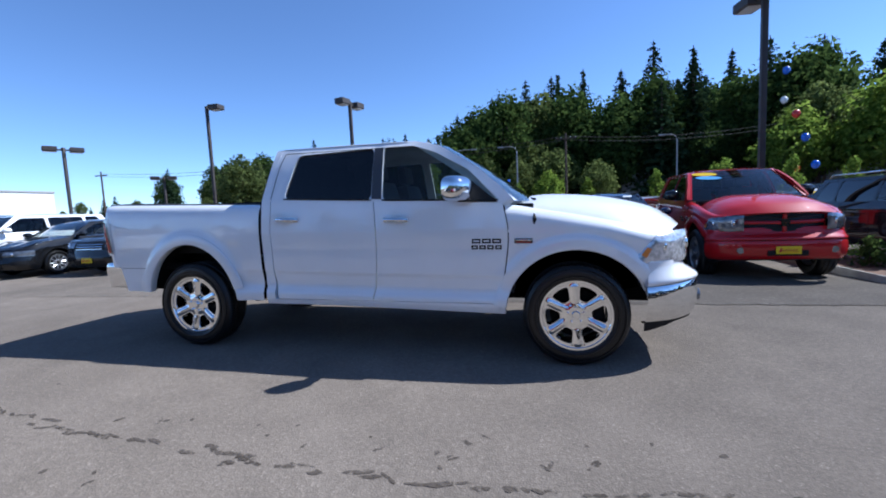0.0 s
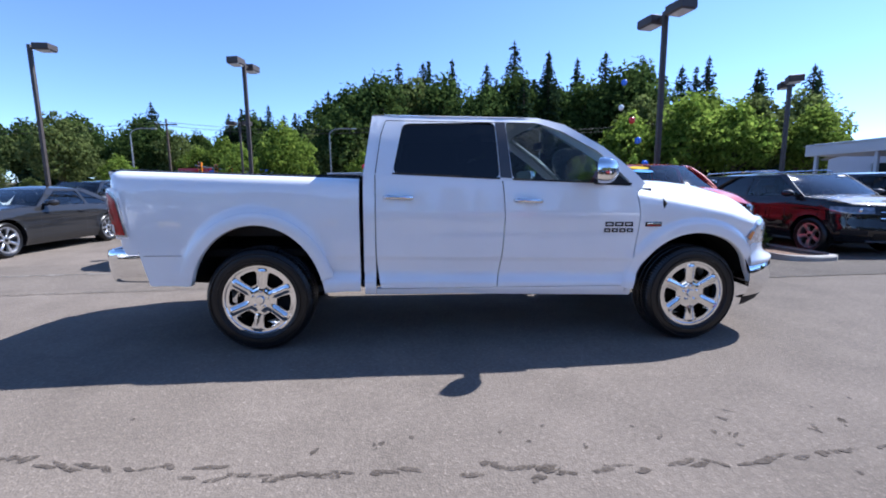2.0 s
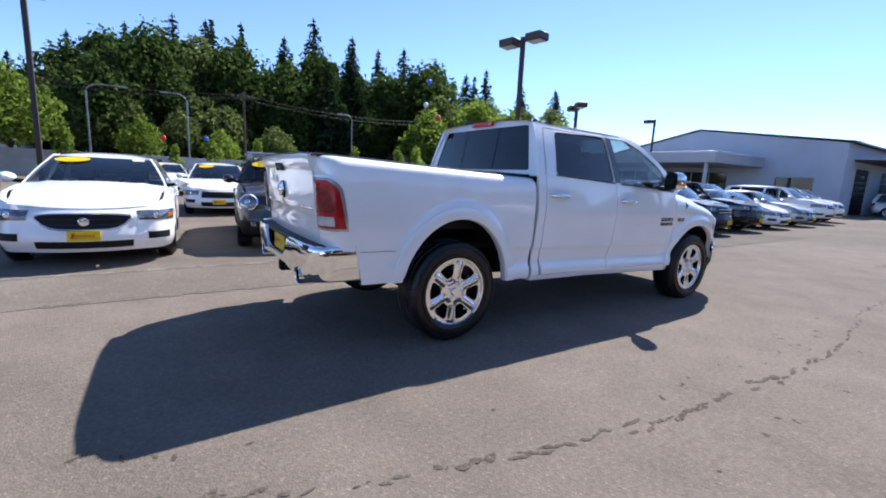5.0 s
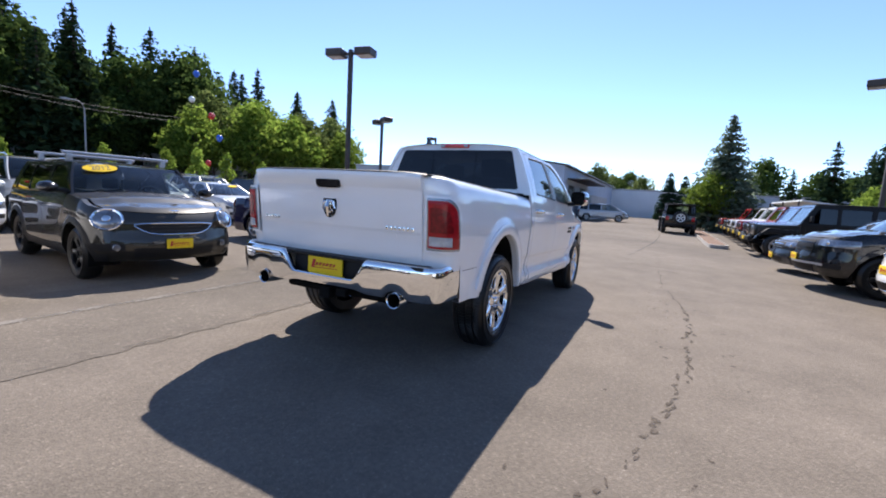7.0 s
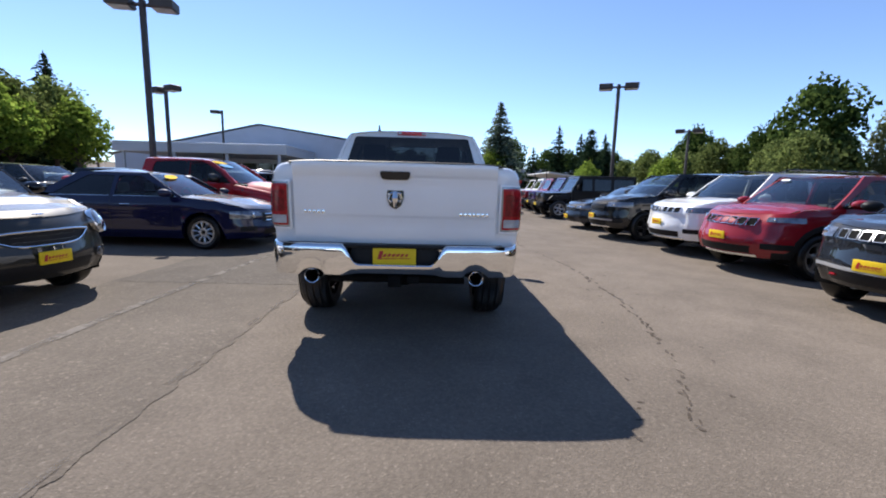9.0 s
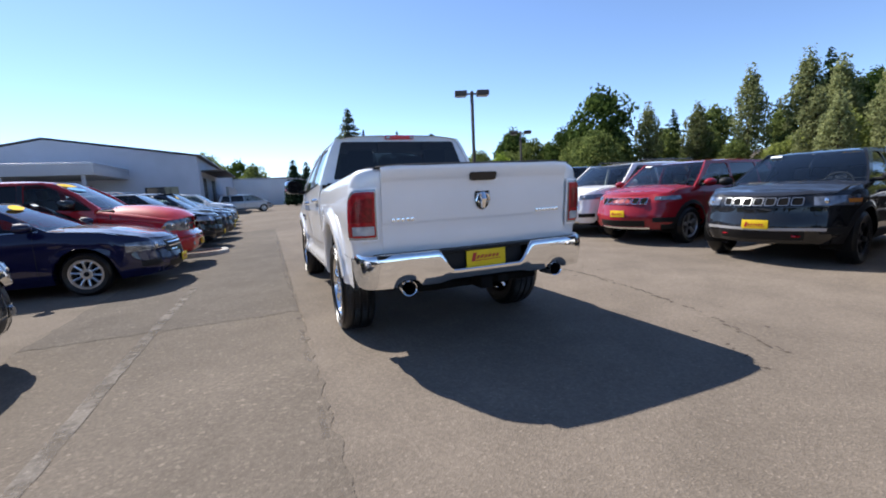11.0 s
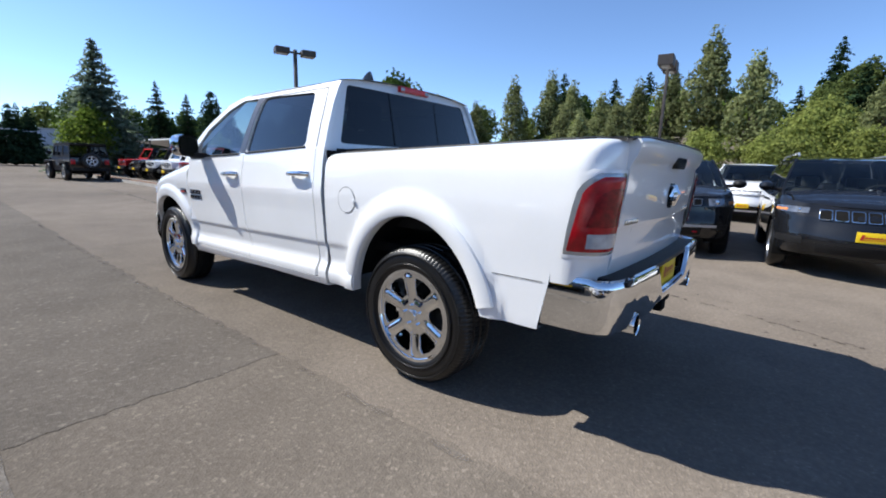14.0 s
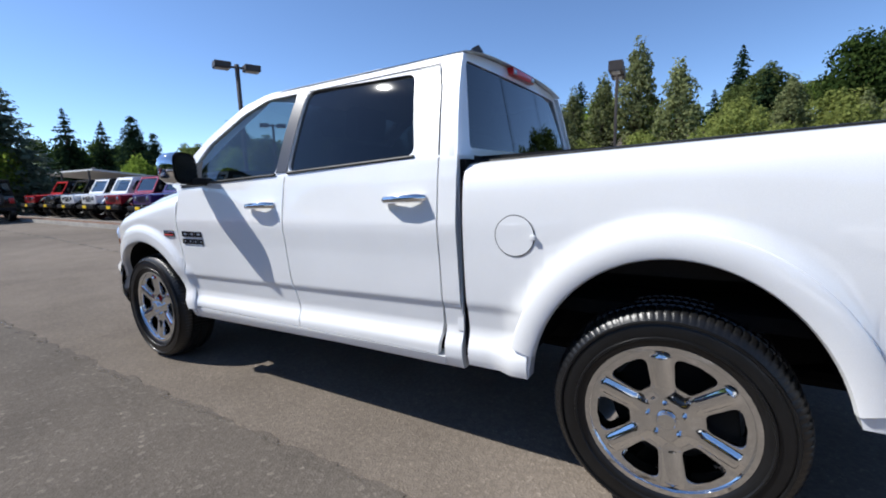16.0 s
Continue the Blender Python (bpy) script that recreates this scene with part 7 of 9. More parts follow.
u1 = car(nose_at(-0.2, 10.2, -92, 4.7), spec(SUV, L=4.7, paint=M_SILVER, rails=M_CHROME), "silver SUV in the second north row", "car", SECOND)
u2 = car(nose_at(8.0, 10.6, -92, 4.7), spec(SUV, L=4.7, paint=M_BLACK), "black SUV in the second north row", "car", SECOND)


def nose_copy(ob, x, y, deg, length, label, group):
    o = copy_thing(ob, nose_at(x, y, deg, length))
    return tagged(o, label, "", group)


FARN = "cars farther up the lot"
for k, (ob, x, y, d, lb) in enumerate((
        (s1, 10.8, 10.8, -91, "white sedan up the second row"), (u2, 13.4, 10.8, -90, "black SUV up the second row"), (s2, 16.0, 11.0, -90, "silver sedan up the second row"), (u1, 18.8, 11.2, -90, "silver SUV up the second row"),
        (u2, -6.5, 18.5, -90, "black SUV in the third row"), (s1, -3.6, 18.6, -90, "white sedan in the third row"), (s2, -0.8, 18.6, -90, "silver sedan in the third row"), (u1, 2.0, 18.8, -90, "silver SUV in the third row"), (u2, 4.8, 18.8, -90, "black SUV among the third row"), (s1, 7.6, 19.0, -90, "white sedan among the third row"), (u1, 10.4, 19.0, -90, "silver SUV among the third row"), (s2, 13.2, 19.2, -90, "silver sedan among the third row"), (u2, 16.0, 19.2, -90, "black SUV up the sloping lot"), (s1, 18.8, 19.2, -90, "white sedan up the sloping lot"),
        (u1, 1.5, 27.5, -90, "silver SUV in the last parked row"), (s1, 4.4, 27.5, -90, "white sedan in the last parked row"), (u2, 7.3, 27.5, -90, "black SUV in the last parked row"), (s2, 10.2, 27.5, -90, "silver sedan in the last parked row"), (s1, 13.1, 27.5, -90, "white sedan by the lot's boundary"), (u1, 16.0, 27.5, -90, "silver SUV by the lot's boundary"), (s2, -1.5, 27.5, -90, "silver sedan by the lot's boundary"), (u2, -4.5, 27.5, -90, "black SUV by the lot's boundary"))):
    nose_copy(ob, x, y, d, 4.7, lb, FARN)
# cars to the north-west
ANG = "cars north-west of the pick-up"
car(facing(-11.92, 5.56, -90), spec(SEDAN, L=4.85, W=1.85, H=1.43, paint=M_BLACK, wheel="ten", light_in=0.5, chrome_strip=True), "black sedan with silver ten-spoke wheels", "car", ANG)
car(facing(-9.46, 6.28, -90), spec(SEDAN, L=5.02, W=1.92, H=1.45, wb=2.95, R=0.36, cowl=0.62, wst=-0.05, roof_end=-1.10, back=-1.85, nose=0.86, hood=1.0, belt=0.99, deck=1.06, paint=M_GREY, wheel="seven", rim=0.26, pillars=[-0.85], doors=[-0.75, 0.70], roof_w=0.64, nose_bow=0.08, nose_round=0.3, tyre_w=0.25), "dark grey two-door muscle coupe with bright wheels", "car", ANG)
bk = car(nose_at(-9.0, 10.2, -92, 4.7), spec(SUV, L=4.7, paint=M_BLACK, sticker=(-0.35, ""), grille="ring", H=1.66), "black crossover with a yellow sticker and plate", "car", ANG)
wc = car(nose_at(-14.1, 2.95, -90, 4.7), spec(SUV, L=4.7, paint=M_WHITE, H=1.68, rim_mat=M_ALLOY), "white crossover beside the black sedan", "car", ANG)
nose_copy(wc, -11.9, 10.9, -92, 4.7, "white SUV behind the grey coupe", ANG)
nose_copy(u2, -16.9, 2.9, -90, 4.7, "black SUV up the western row", ANG)
nose_copy(s2, -19.7, 3.0, -90, 4.7, "silver sedan up the western row", ANG)
nose_copy(u2, -12.3, 10.4, -92, 4.7, "black SUV behind the black sedan", ANG)
nose_copy(s1, -15.2, 10.4, -92, 4.7, "white sedan of the second western row", ANG)
nose_copy(u1, -22.6, 3.0, -90, 4.7, "silver SUV up the western row", ANG)
# second row to the south
SS = "cars of the second south row"
w1 = car(nose_at(-2.35, -12.0, 92, 4.7), spec(SUV, L=4.7, paint=M_WHITE, grille="slots", slot=M_GLOSSBLACK, slot_base=M_WHITE, light_in=0.56), "white SUV in the second south row", "car", SS)
for ob, x, y, lb in ((w1, -5.2, -11.4, "white SUV behind the dark crossover"), (w1, 0.5, -12.3, "white SUV behind the dark red crossover"), (u2, 3.2, -12.4, "black SUV of the second south row"), (w1, 6.0, -12.5, "white SUV behind the black one"), (u1, 8.8, -12.5, "silver SUV of the second south row"), (u2, -8.1, -11.6, "black SUV at the south row's end"), (w1, -3.6, -20.0, "white SUV farther south"), (w1, -6.6, -20.0, "white SUV at the lot's south edge"), (u2, -0.8, -20.2, "black SUV farther south"), (w1, 2.0, -20.2, "white SUV near the south lamp"), (u1, -9.4, -20.0, "silver SUV at the lot's south edge")):
    nose_copy(ob, x, y, 92, 4.7, lb, SS)

# ---- site: lamps, building, kerbs ----
def lamp_post(x, y, h, heads, label="dark bronze lamp post with two box heads", base=0.0, scale=1.0, tall=0.24):
    """heads: angles in degrees of the box heads seen from above."""
    P = empty("lamp_post", pose(x, y, ground_z(x, y)), label, "lamp post", "lot lamp posts")
    bm = bmesh.new()
    box(bm, -0.065, 0.065, -0.065, 0.065, base, h, 0.012)
    part("post", bm, M_POST, P)
    if base:
        bm = bmesh.new()
        lathe(bm, [(0.0005, base), (0.25, base), (0.26, base - 0.03), (0.26, -0.1)], 24)
        bm.transform(Matrix.Identity(4))
        for v in bm.verts:
            v.co = Vector((v.co.x, v.co.z, v.co.y))
        part("footing", bm, M_KERB, P)
    for a in heads:
        m = pose(0, 0, h, 0, 0, a)
        bm = bmesh.new()
        box(bm, 0.05, 0.26, -0.035, 0.035, -0.17, -0.09, 0.01, m)
        part("arm", bm, M_POST, P)
        bm = bmesh.new()
        rows = []
        for z, e in ((0.02, 0.03), (0.0, 0.0), (0.04 - tall, 0.0), (-tall, 0.03)):
            hy = 0.25 * scale
            rows.append([m @ Vector((xx, yy, z)) for xx, yy in ((0.26 + e, -hy + e), (0.86 * scale - e, -hy + e), (0.86 * scale - e, hy - e), (0.26 + e, hy - e))])
        vs = grid(bm, rows, True)
        bm.faces.new(vs[0])
        bm.faces.new(vs[-1])
        hd = part("lamp_head", bm, M_POST, P, sharp=20)
        bm = bmesh.new()
        box(bm, 0.31, 0.82 * scale, -0.19, 0.19, -tall - 0.012, 0.002 - tall, 0.003, m)
        part("lens", bm, M_LENSPANEL, hd)
    return P


lamp_post(6.85, 8.05, 6.33, (-80, 100), base=0.7)
lamp_post(14.55, -8.70, 6.15, (70, 250), base=0.7)
lamp_post(-6.74, 13.55, 6.18, (258, 78), base=0.7, scale=0.88)
lamp_post(-15.3, 14.8, 7.08, (0,), "dark bronze lamp post with one box head")
lamp_post(15.0, 12.5, 5.55, (60, 240), base=0.7)
lamp_post(29.0, 16.7, 6.65, (80,), "dark bronze lamp post with one box head")
lamp_post(24.9, -18.2, 5.65, (60, 240), base=0.7)
lamp_post(2.43, -22.3, 7.0, (-85, 95), "weathered brown lamp post with two large box heads", base=0.7, scale=1.35, tall=0.50)
lamp_post(-27.0, 23.0, 4.72, (40, 220))
lamp_post(-23.7, 13.7, 5.5, (60, 240))
lamp_post(-13.0, 30.0, 6.4, (0, 180))

# kerbed planting island by the red pick-up
def island(name, pts, label):
    bm = bmesh.new()
    outl = rounded(pts, 0.6, 6)
    cx, cy = sum(p[0] for p in outl) / len(outl), sum(p[1] for p in outl) / len(outl)
    inner = [(lerp(p[0], cx, 0.0) - (p[0] - cx) * 0.15 / max(0.3, math.hypot(p[0] - cx, p[1] - cy)), p[1] - (p[1] - cy) * 0.15 / max(0.3, math.hypot(p[0] - cx, p[1] - cy))) for p in outl]
    rows = [[Vector((p[0], p[1], -0.25)) for p in outl], [Vector((p[0], p[1], 0.13)) for p in outl], [Vector((lerp(p[0], q[0], 0.15), lerp(p[1], q[1], 0.15), 0.15)) for p, q in zip(outl, inner)], [Vector((q[0], q[1], 0.15)) for q in inner], [Vector((q[0], q[1], 0.05)) for q in inner]]
    grid(bm, rows, True)
    bmesh.ops.translate(bm, verts=bm.verts, vec=(0, 0, ground_z(cx, cy)))
    k = part(name, bm, M_KERB)
    tagged(k, label, "kerb", kind="structure")
    bm = bmesh.new()
    bm.faces.new([bm.verts.new((q[0], q[1], 0.11 + ground_z(cx, cy))) for q in inner])
    part("planting_bed", bm, M_SOIL, k)
    return k


island("kerb_island_1", [(6.25, 2.55), (7.25, 2.55), (7.35, 7.5), (7.2, 9.5), (6.3, 9.5), (6.25, 7.5)], "weathered concrete kerb round a mulch planting bed")
island("kerb_island_2", [(14.3, -4.55), (30.5, -4.75), (30.5, -4.0), (14.3, -3.85)], "long low concrete kerb in front of the off-roaders")

# showroom and workshop
M_WALLBLUE = mat("painted_block", (0.46, 0.51, 0.60), rough=0.85, vary=0.10, scale=0.6, bump=0.15, bump_scale=8)
M_FASCIA = mat("metal_fascia", (0.42, 0.46, 0.52), rough=0.5, vary=0.10, scale=0.4)
M_ROOFGREY = mat("roof_sheet", (0.36, 0.37, 0.38), rough=0.7, vary=0.15, scale=0.5)
M_DARKGLASS = mat("shop_glass", (0.02, 0.024, 0.03), rough=0.05, vary=0.2, scale=0.3)
M_WHITEWALL = mat("white_wall", (0.66, 0.68, 0.70), rough=0.85, vary=0.10, scale=0.3)
M_CONC = mat("concrete_wall", (0.42, 0.42, 0.42), rough=0.9, vary=0.2, scale=0.8, bump=0.2, bump_scale=10)

B = empty("workshop_building", pose(0, 0, 0), "blue-grey gabled workshop with a low showroom canopy", "building")
bm = bmesh.new()
fill(bm, [(6.6, -0.2), (30.5, -0.2), (30.5, 3.42), (16.6, 6.45), (6.6, 5.05)], [[(8.2, 0.02), (10.6, 0.02), (10.6, 2.6), (8.2, 2.6)], [(14, 0.4), (20, 0.4), (20, 2.9), (14, 2.9)], [(21, 0.4), (27, 0.4), (27, 2.9), (21, 2.9)]], lambda u, v: (36, u, v), (0.3, 0, 0))
part("front_wall", bm, M_WALLBLUE, B, smooth=False)
for y0, y1 in ((14, 20), (21, 27)):
    bm = bmesh.new()
    box(bm, 36.10, 36.16, y0, y1, 0.4, 2.9)
    w = part("window", bm, M_DARKGLASS, B)
    for k in range(5):
        bm = bmesh.new()
        yy = lerp(y0, y1, k / 4)
        box(bm, 36.04, 36.12, yy - 0.04, yy + 0.04, 0.4, 2.9, 0.01)
        part("mullion", bm, M_ALLOY, w)
bm = bmesh.new()
box(bm, 36.12, 36.2, 8.2, 10.6, 0, 2.6)
part("door", bm, M_DARKGLASS, B)
bm = bmesh.new()
fill(bm, [(36.3, -0.2), (78, -0.2), (78, 5.05), (36.3, 5.05)], [[(38.5, 0), (42, 0), (42, 3.4), (38.5, 3.4)], [(45, 0), (48.5, 0), (48.5, 3.4), (45, 3.4)]], lambda u, v: (u, 6.6, v), (0, 0.3, 0))
part("side_wall", bm, M_WALLBLUE, B, smooth=False)
for x0 in (38.5, 45):
    for k in range(8):
        bm = bmesh.new()
        box(bm, x0, x0 + 3.5, 6.72, 6.78, 0.02 + k * 0.425, 0.42 + k * 0.425, 0.01)
        part("roller_door_slat", bm, M_PLASTIC, B)
bm = bmesh.new()
grid(bm, [[Vector((x, y, z)) for y, z in ((6.2, 5.03), (6.2, 5.15), (16.6, 6.58), (30.9, 3.48), (30.9, 3.36))] for x in (35.7, 78.3)])
part("roof", bm, M_ROOFGREY, B)
bm = bmesh.new()
box(bm, 36.1, 78, 30.2, 30.5, 0, 3.35)
box(bm, 77.7, 78, 6.6, 30.5, 0, 3.35)
part("rear_wall", bm, M_WALLBLUE, B)
bm = bmesh.new()
box(bm, 37.5, 50.5, 4.6, 6.55, 3.85, 3.98, 0.03)
part("awning", bm, M_POST, B)
bm = bmesh.new()
box(bm, 28.3, 36.2, 11.5, 25.0, 3.30, 4.10, 0.04)
cn = part("canopy", bm, M_FASCIA, B)
bm = bmesh.new()
box(bm, 28.25, 36.1, 11.45, 25.05, 3.96, 4.02, 0.01)
part("canopy_trim", bm, M_ALLOY, cn)
for y in (12.2, 16.3, 20.4, 24.4):
    bm = bmesh.new()
    box(bm, 28.55, 28.75, y - 0.1, y + 0.1, -0.1, 3.31, 0.02)
    part("canopy_column", bm, M_FASCIA, B)
bm = bmesh.new()
box(bm, 42.5, 56, 4.9, 5.15, -0.1, 2.6, 0.03)
lw = part("low_wall", bm, M_CONC)
tagged(lw, "plain grey concrete screen wall by the workshop", "wall", kind="structure")


def plain_building(x0, x1, y0, y1, h, material, label, ridge=0.0, openings=()):
    E_ = empty("building", pose((x0 + x1) / 2, (y0 + y1) / 2, ground_z((x0 + x1) / 2, (y0 + y1) / 2)), label, "building")
    a, b = (x1 - x0) / 2, (y1 - y0) / 2
    bm = bmesh.new()
    box(bm, -a, a, -b, b, -1, h, 0.03)
    part("wall", bm, material, E_)
    bm = bmesh.new()
    if ridge:
        grid(bm, [[Vector((x, y, z)) for y, z in ((-b - 0.4, h - 0.05), (0, h + ridge), (b + 0.4, h - 0.05))] for x in (-a - 0.3, a + 0.3)])
        fillz = [(-b, h), (b, h), (0, h + ridge - 0.1)]
        for x in (-a, a):
            bm.faces.new([bm.verts.new((x, y, z)) for y, z in fillz])
    else:
        box(bm, -a - 0.1, a + 0.1, -b - 0.1, b + 0.1, h, h + 0.25, 0.03)
    part("roof", bm, M_ROOFGREY, E_)
    for ox, oy, w, hh, side in openings:
        bm = bmesh.new()
        if side == "s":
            box(bm, ox - w / 2, ox + w / 2, -b - 0.04, -b + 0.02, oy, oy + hh, 0.01)
        elif side == "n":
            box(bm, ox - w / 2, ox + w / 2, b - 0.02, b + 0.04, oy, oy + hh, 0.01)
        else:
            box(bm, -a - 0.04, -a + 0.02, ox - w / 2, ox + w / 2, oy, oy + hh, 0.01)
        part("window", bm, M_DARKGLASS, E_)
    return E_


plain_building(77, 110, -6, 20, 4.6, M_WHITEWALL, "white flat-roofed warehouse at the end of the lot")
plain_building(95, 130, -34, -8, 5.2, M_FASCIA, "long pale blue-grey warehouse behind the trees", openings=[(0, 0, 4, 3.2, "w")])
plain_building(-44, -32, 66, 74, 3.0, M_WHITEWALL, "white low shop across the road", openings=[(-4, 0.6, 2.5, 2, "s"), (0, 0.6, 2.5, 2, "s"), (4, 0.6, 2.5, 2, "s")])
M_BLUEFASCIA = mat("blue_fascia", (0.03, 0.10, 0.42), rough=0.5, vary=0.1, scale=0.5)
SB = plain_building(-29.5, -15.5, 55, 63, 2.9, M_WHITEWALL, "shop with a blue roof fascia across the road", openings=[(-3, 0.2, 4, 1.9, "s"), (2.5, 0.2, 4, 1.9, "s")])
bm = bmesh.new()
box(bm, -3.4, 7.3, -4.9, -4.05, 2.45, 3.45, 0.05)
part("fascia", bm, M_BLUEFASCIA, SB)
bm = bmesh.new()
box(bm, -7.3, -3.45, -4.8, -4.05, 2.35, 3.70, 0.05)
part("fascia", bm, M_RED, SB, "faded red end of the roof fascia")
plain_building(12, 46, 60, 68, 3.6, M_CONC, "long low grey building under the trees", openings=[(-10, 0.6, 3, 2, "s"), (-3, 0.6, 3, 2, "s"), (5, 0.6, 3, 2, "s"), (12, 0.6, 3, 2, "s")])
plain_building(-78, -66, 30, 42, 6.0, M_WHITEWALL, "tall white commercial block to the west", openings=[(-3, 1, 2, 2, "s"), (1, 1, 2, 2, "s")])
# carport with ribbed roof
CP = empty("carport", pose(43.0, -14.5, 0), "open carport with a pale ribbed metal roof", "carport")
bm = bmesh.new()
box(bm, -5.5, 5.5, -3.2, 3.2, 2.40, 2.46)
bm.transform(Matrix.Rotation(radians(7), 4, 'X'))
rf = part("roof", bm, M_WHITEWALL, CP, smooth=False)
for k in range(24):
    x = -5.5 + 11 * k / 24
    bm = bmesh.new()
    box(bm, x, x + 0.30, -3.2, 3.2, 2.45, 2.53)
    bm.transform(Matrix.Rotation(radians(7), 4, 'X'))
    part("roof_rib", bm, M_WHITEWALL, rf, smooth=False)
for x in (-5.2, 0, 5.2):
    for y in (-3, 3):
        bm = bmesh.new()
        box(bm, x - 0.06, x + 0.06, y - 0.06, y + 0.06, -0.1, 2.45 + y * 0.11)
        part("column", bm, M_POST, CP)

bm = bmesh.new()
box(bm, -26, 10, 43.0, 43.3, -0.3, 2.1, 0.03)
rw = part("retaining_wall", bm, M_CONC)
tagged(rw, "long low pale grey wall at the roadside", "wall", kind="structure")
# utility poles, street lamps and wires along the road
def utility_pole(x, y, h, arm=1.2):
    P = empty("utility_pole", pose(x, y, ground_z(x, y)), "weathered wooden utility pole with crossarm", "utility pole", "roadside poles")
    bm = bmesh.new()
    tube(bm, [(0, 0, -0.3), (0, 0, h)], [0.16, 0.11], 10)
    part("pole", bm, M_BARK, P)
    bm = bmesh.new()
    box(bm, -arm, arm, -0.06, 0.06, h - 0.7, h - 0.55, 0.01)
    part("crossarm", bm, M_BARK, P)
    for k in (-0.9, -0.45, 0.45, 0.9):
        bm = bmesh.new()
        lathe(bm, [(0.0005, 0.0), (0.04, 0.02), (0.05, 0.10), (0.0005, 0.14)], 8)
        for v in bm.verts:
            v.co = Vector((v.co.x + k * arm, v.co.z, v.co.y + h - 0.55))
        part("insulator", bm, M_GALV, P)


def street_lamp(x, y, h, reach, deg):
    P = empty("street_lamp", pose(x, y, ground_z(x, y), 0, 0, deg), "tall galvanised street lamp with a curved arm", "street lamp", "roadside lamps")
    bm = bmesh.new()
    pts = [(0, 0, -0.2), (0, 0, h - 0.7)] + [(reach * (1 - math.cos(a)) * 0.5, 0, h - 0.7 + 0.7 * math.sin(a)) for a in [0.3, 0.7, 1.1, 1.5]] + [(reach, 0, h)]
    tube(bm, pts, [0.09, 0.07, 0.06, 0.055, 0.05, 0.05, 0.04], 8)
    part("pole", bm, M_GALV, P)
    bm = bmesh.new()
    box(bm, reach - 0.1, reach + 0.55, -0.13, 0.13, h - 0.10, h + 0.06, 0.04)
    part("lamp_head", bm, M_GALV, P)


ROADY = 46.0
for x in (-66, -28, 4, 30, 58):
    utility_pole(x, ROADY + 3, 9.5)
for x, rch, d in ((-30, 2.2, 0), (-9, 2.4, 0), (-1.5, 1.6, 180), (15, 1.2, 180), (38, 2.2, 180)):
    street_lamp(x, ROADY - 0.5, 8.0, rch, d)
bm = bmesh.new()
for j in range(4):
    xs_ = [-66, -28, 4, 30, 58]
    for a, b in zip(xs_, xs_[1:]):
        za, zb = ground_z(a, 49) + 9.15, ground_z(b, 49) + 9.15
        off = (-0.9, -0.45, 0.45, 0.9)[j]
        tube(bm, [(lerp(a, b, t), 49 + off * 0.3, lerp(za, zb, t) - 0.9 * 4 * t * (1 - t) - 0.4 * (j % 2)) for t in [k / 10 for k in range(11)]], 0.012, 5)
wires = part("overhead_wires", bm, M_POST)
tagged(wires, "thin dark overhead wires between the poles", "wires", kind="stuff")
# traffic signal arm
TS = empty("traffic_signal", pose(-16.2, 40, ground_z(-16.2, 40)), "traffic signal mast with three amber-backed heads", "traffic signal")
bm = bmesh.new()
tube(bm, [(0, 0, 0), (0, 0, 3.6)], 0.12, 10)
tube(bm, [(0, 0, 3.0), (-4.9, 0, 3.75)], [0.08, 0.05], 8)
part("mast", bm, M_GALV, TS)
for x, z in ((-4.4, 3.55), (-2.9, 3.35), (-1.5, 3.18)):
    bm = bmesh.new()
    box(bm, x - 0.17, x + 0.17, -0.15, 0.15, z - 0.5, z + 0.5, 0.03)
    sh = part("signal_head", bm, M_AMBER, TS)
    for k in (-0.33, 0, 0.33):
        bm = bmesh.new()
        lathe(bm, [(0.0005, -0.16), (0.11, -0.16), (0.12, -0.19)], 14)
        bm.transform(Matrix.Translation((x, 0, z + k)))
        part("signal_lens", bm, M_PLASTIC, sh)

# ---- trees ----
def leaf_mat(name, c1, c2, trans=0.45):
    m = bpy.data.materials.new(name)
    m.use_nodes = True
    nt = m.node_tree
    nt.nodes.remove(nt.nodes["Principled BSDF"])
    geo = nt.nodes.new("ShaderNodeNewGeometry")
    oi = nt.nodes.new("ShaderNodeObjectInfo")
    ramp = nt.nodes.new("ShaderNodeValToRGB")
    ramp.color_ramp.elements[0].color, ramp.color_ramp.elements[1].color = (*c1, 1), (*c2, 1)
    nt.links.new(geo.outputs["Random Per Island"], ramp.inputs[0])
    mr = nt.nodes.new("ShaderNodeMapRange")
    mr.inputs[3].default_value, mr.inputs[4].default_value = 0.75, 1.25
    nt.links.new(oi.outputs["Random"], mr.inputs[0])
    sc = nt.nodes.new("ShaderNodeVectorMath")
    sc.operation = 'SCALE'
    nt.links.new(ramp.outputs[0], sc.inputs[0])
    nt.links.new(mr.outputs[0], sc.inputs["Scale"])
    d = nt.nodes.new("ShaderNodeBsdfDiffuse")
    t = nt.nodes.new("ShaderNodeBsdfTranslucent")
    mx = nt.nodes.new("ShaderNodeMixShader")
    mx.inputs[0].default_value = trans
    nt.links.new(sc.outputs[0], d.inputs[0])
    nt.links.new(sc.outputs[0], t.inputs[0])
    nt.links.new(d.outputs[0], mx.inputs[1])
    nt.links.new(t.outputs[0], mx.inputs[2])
    nt.links.new(mx.outputs[0], nt.nodes["Material Output"].inputs["Surface"])
    return m


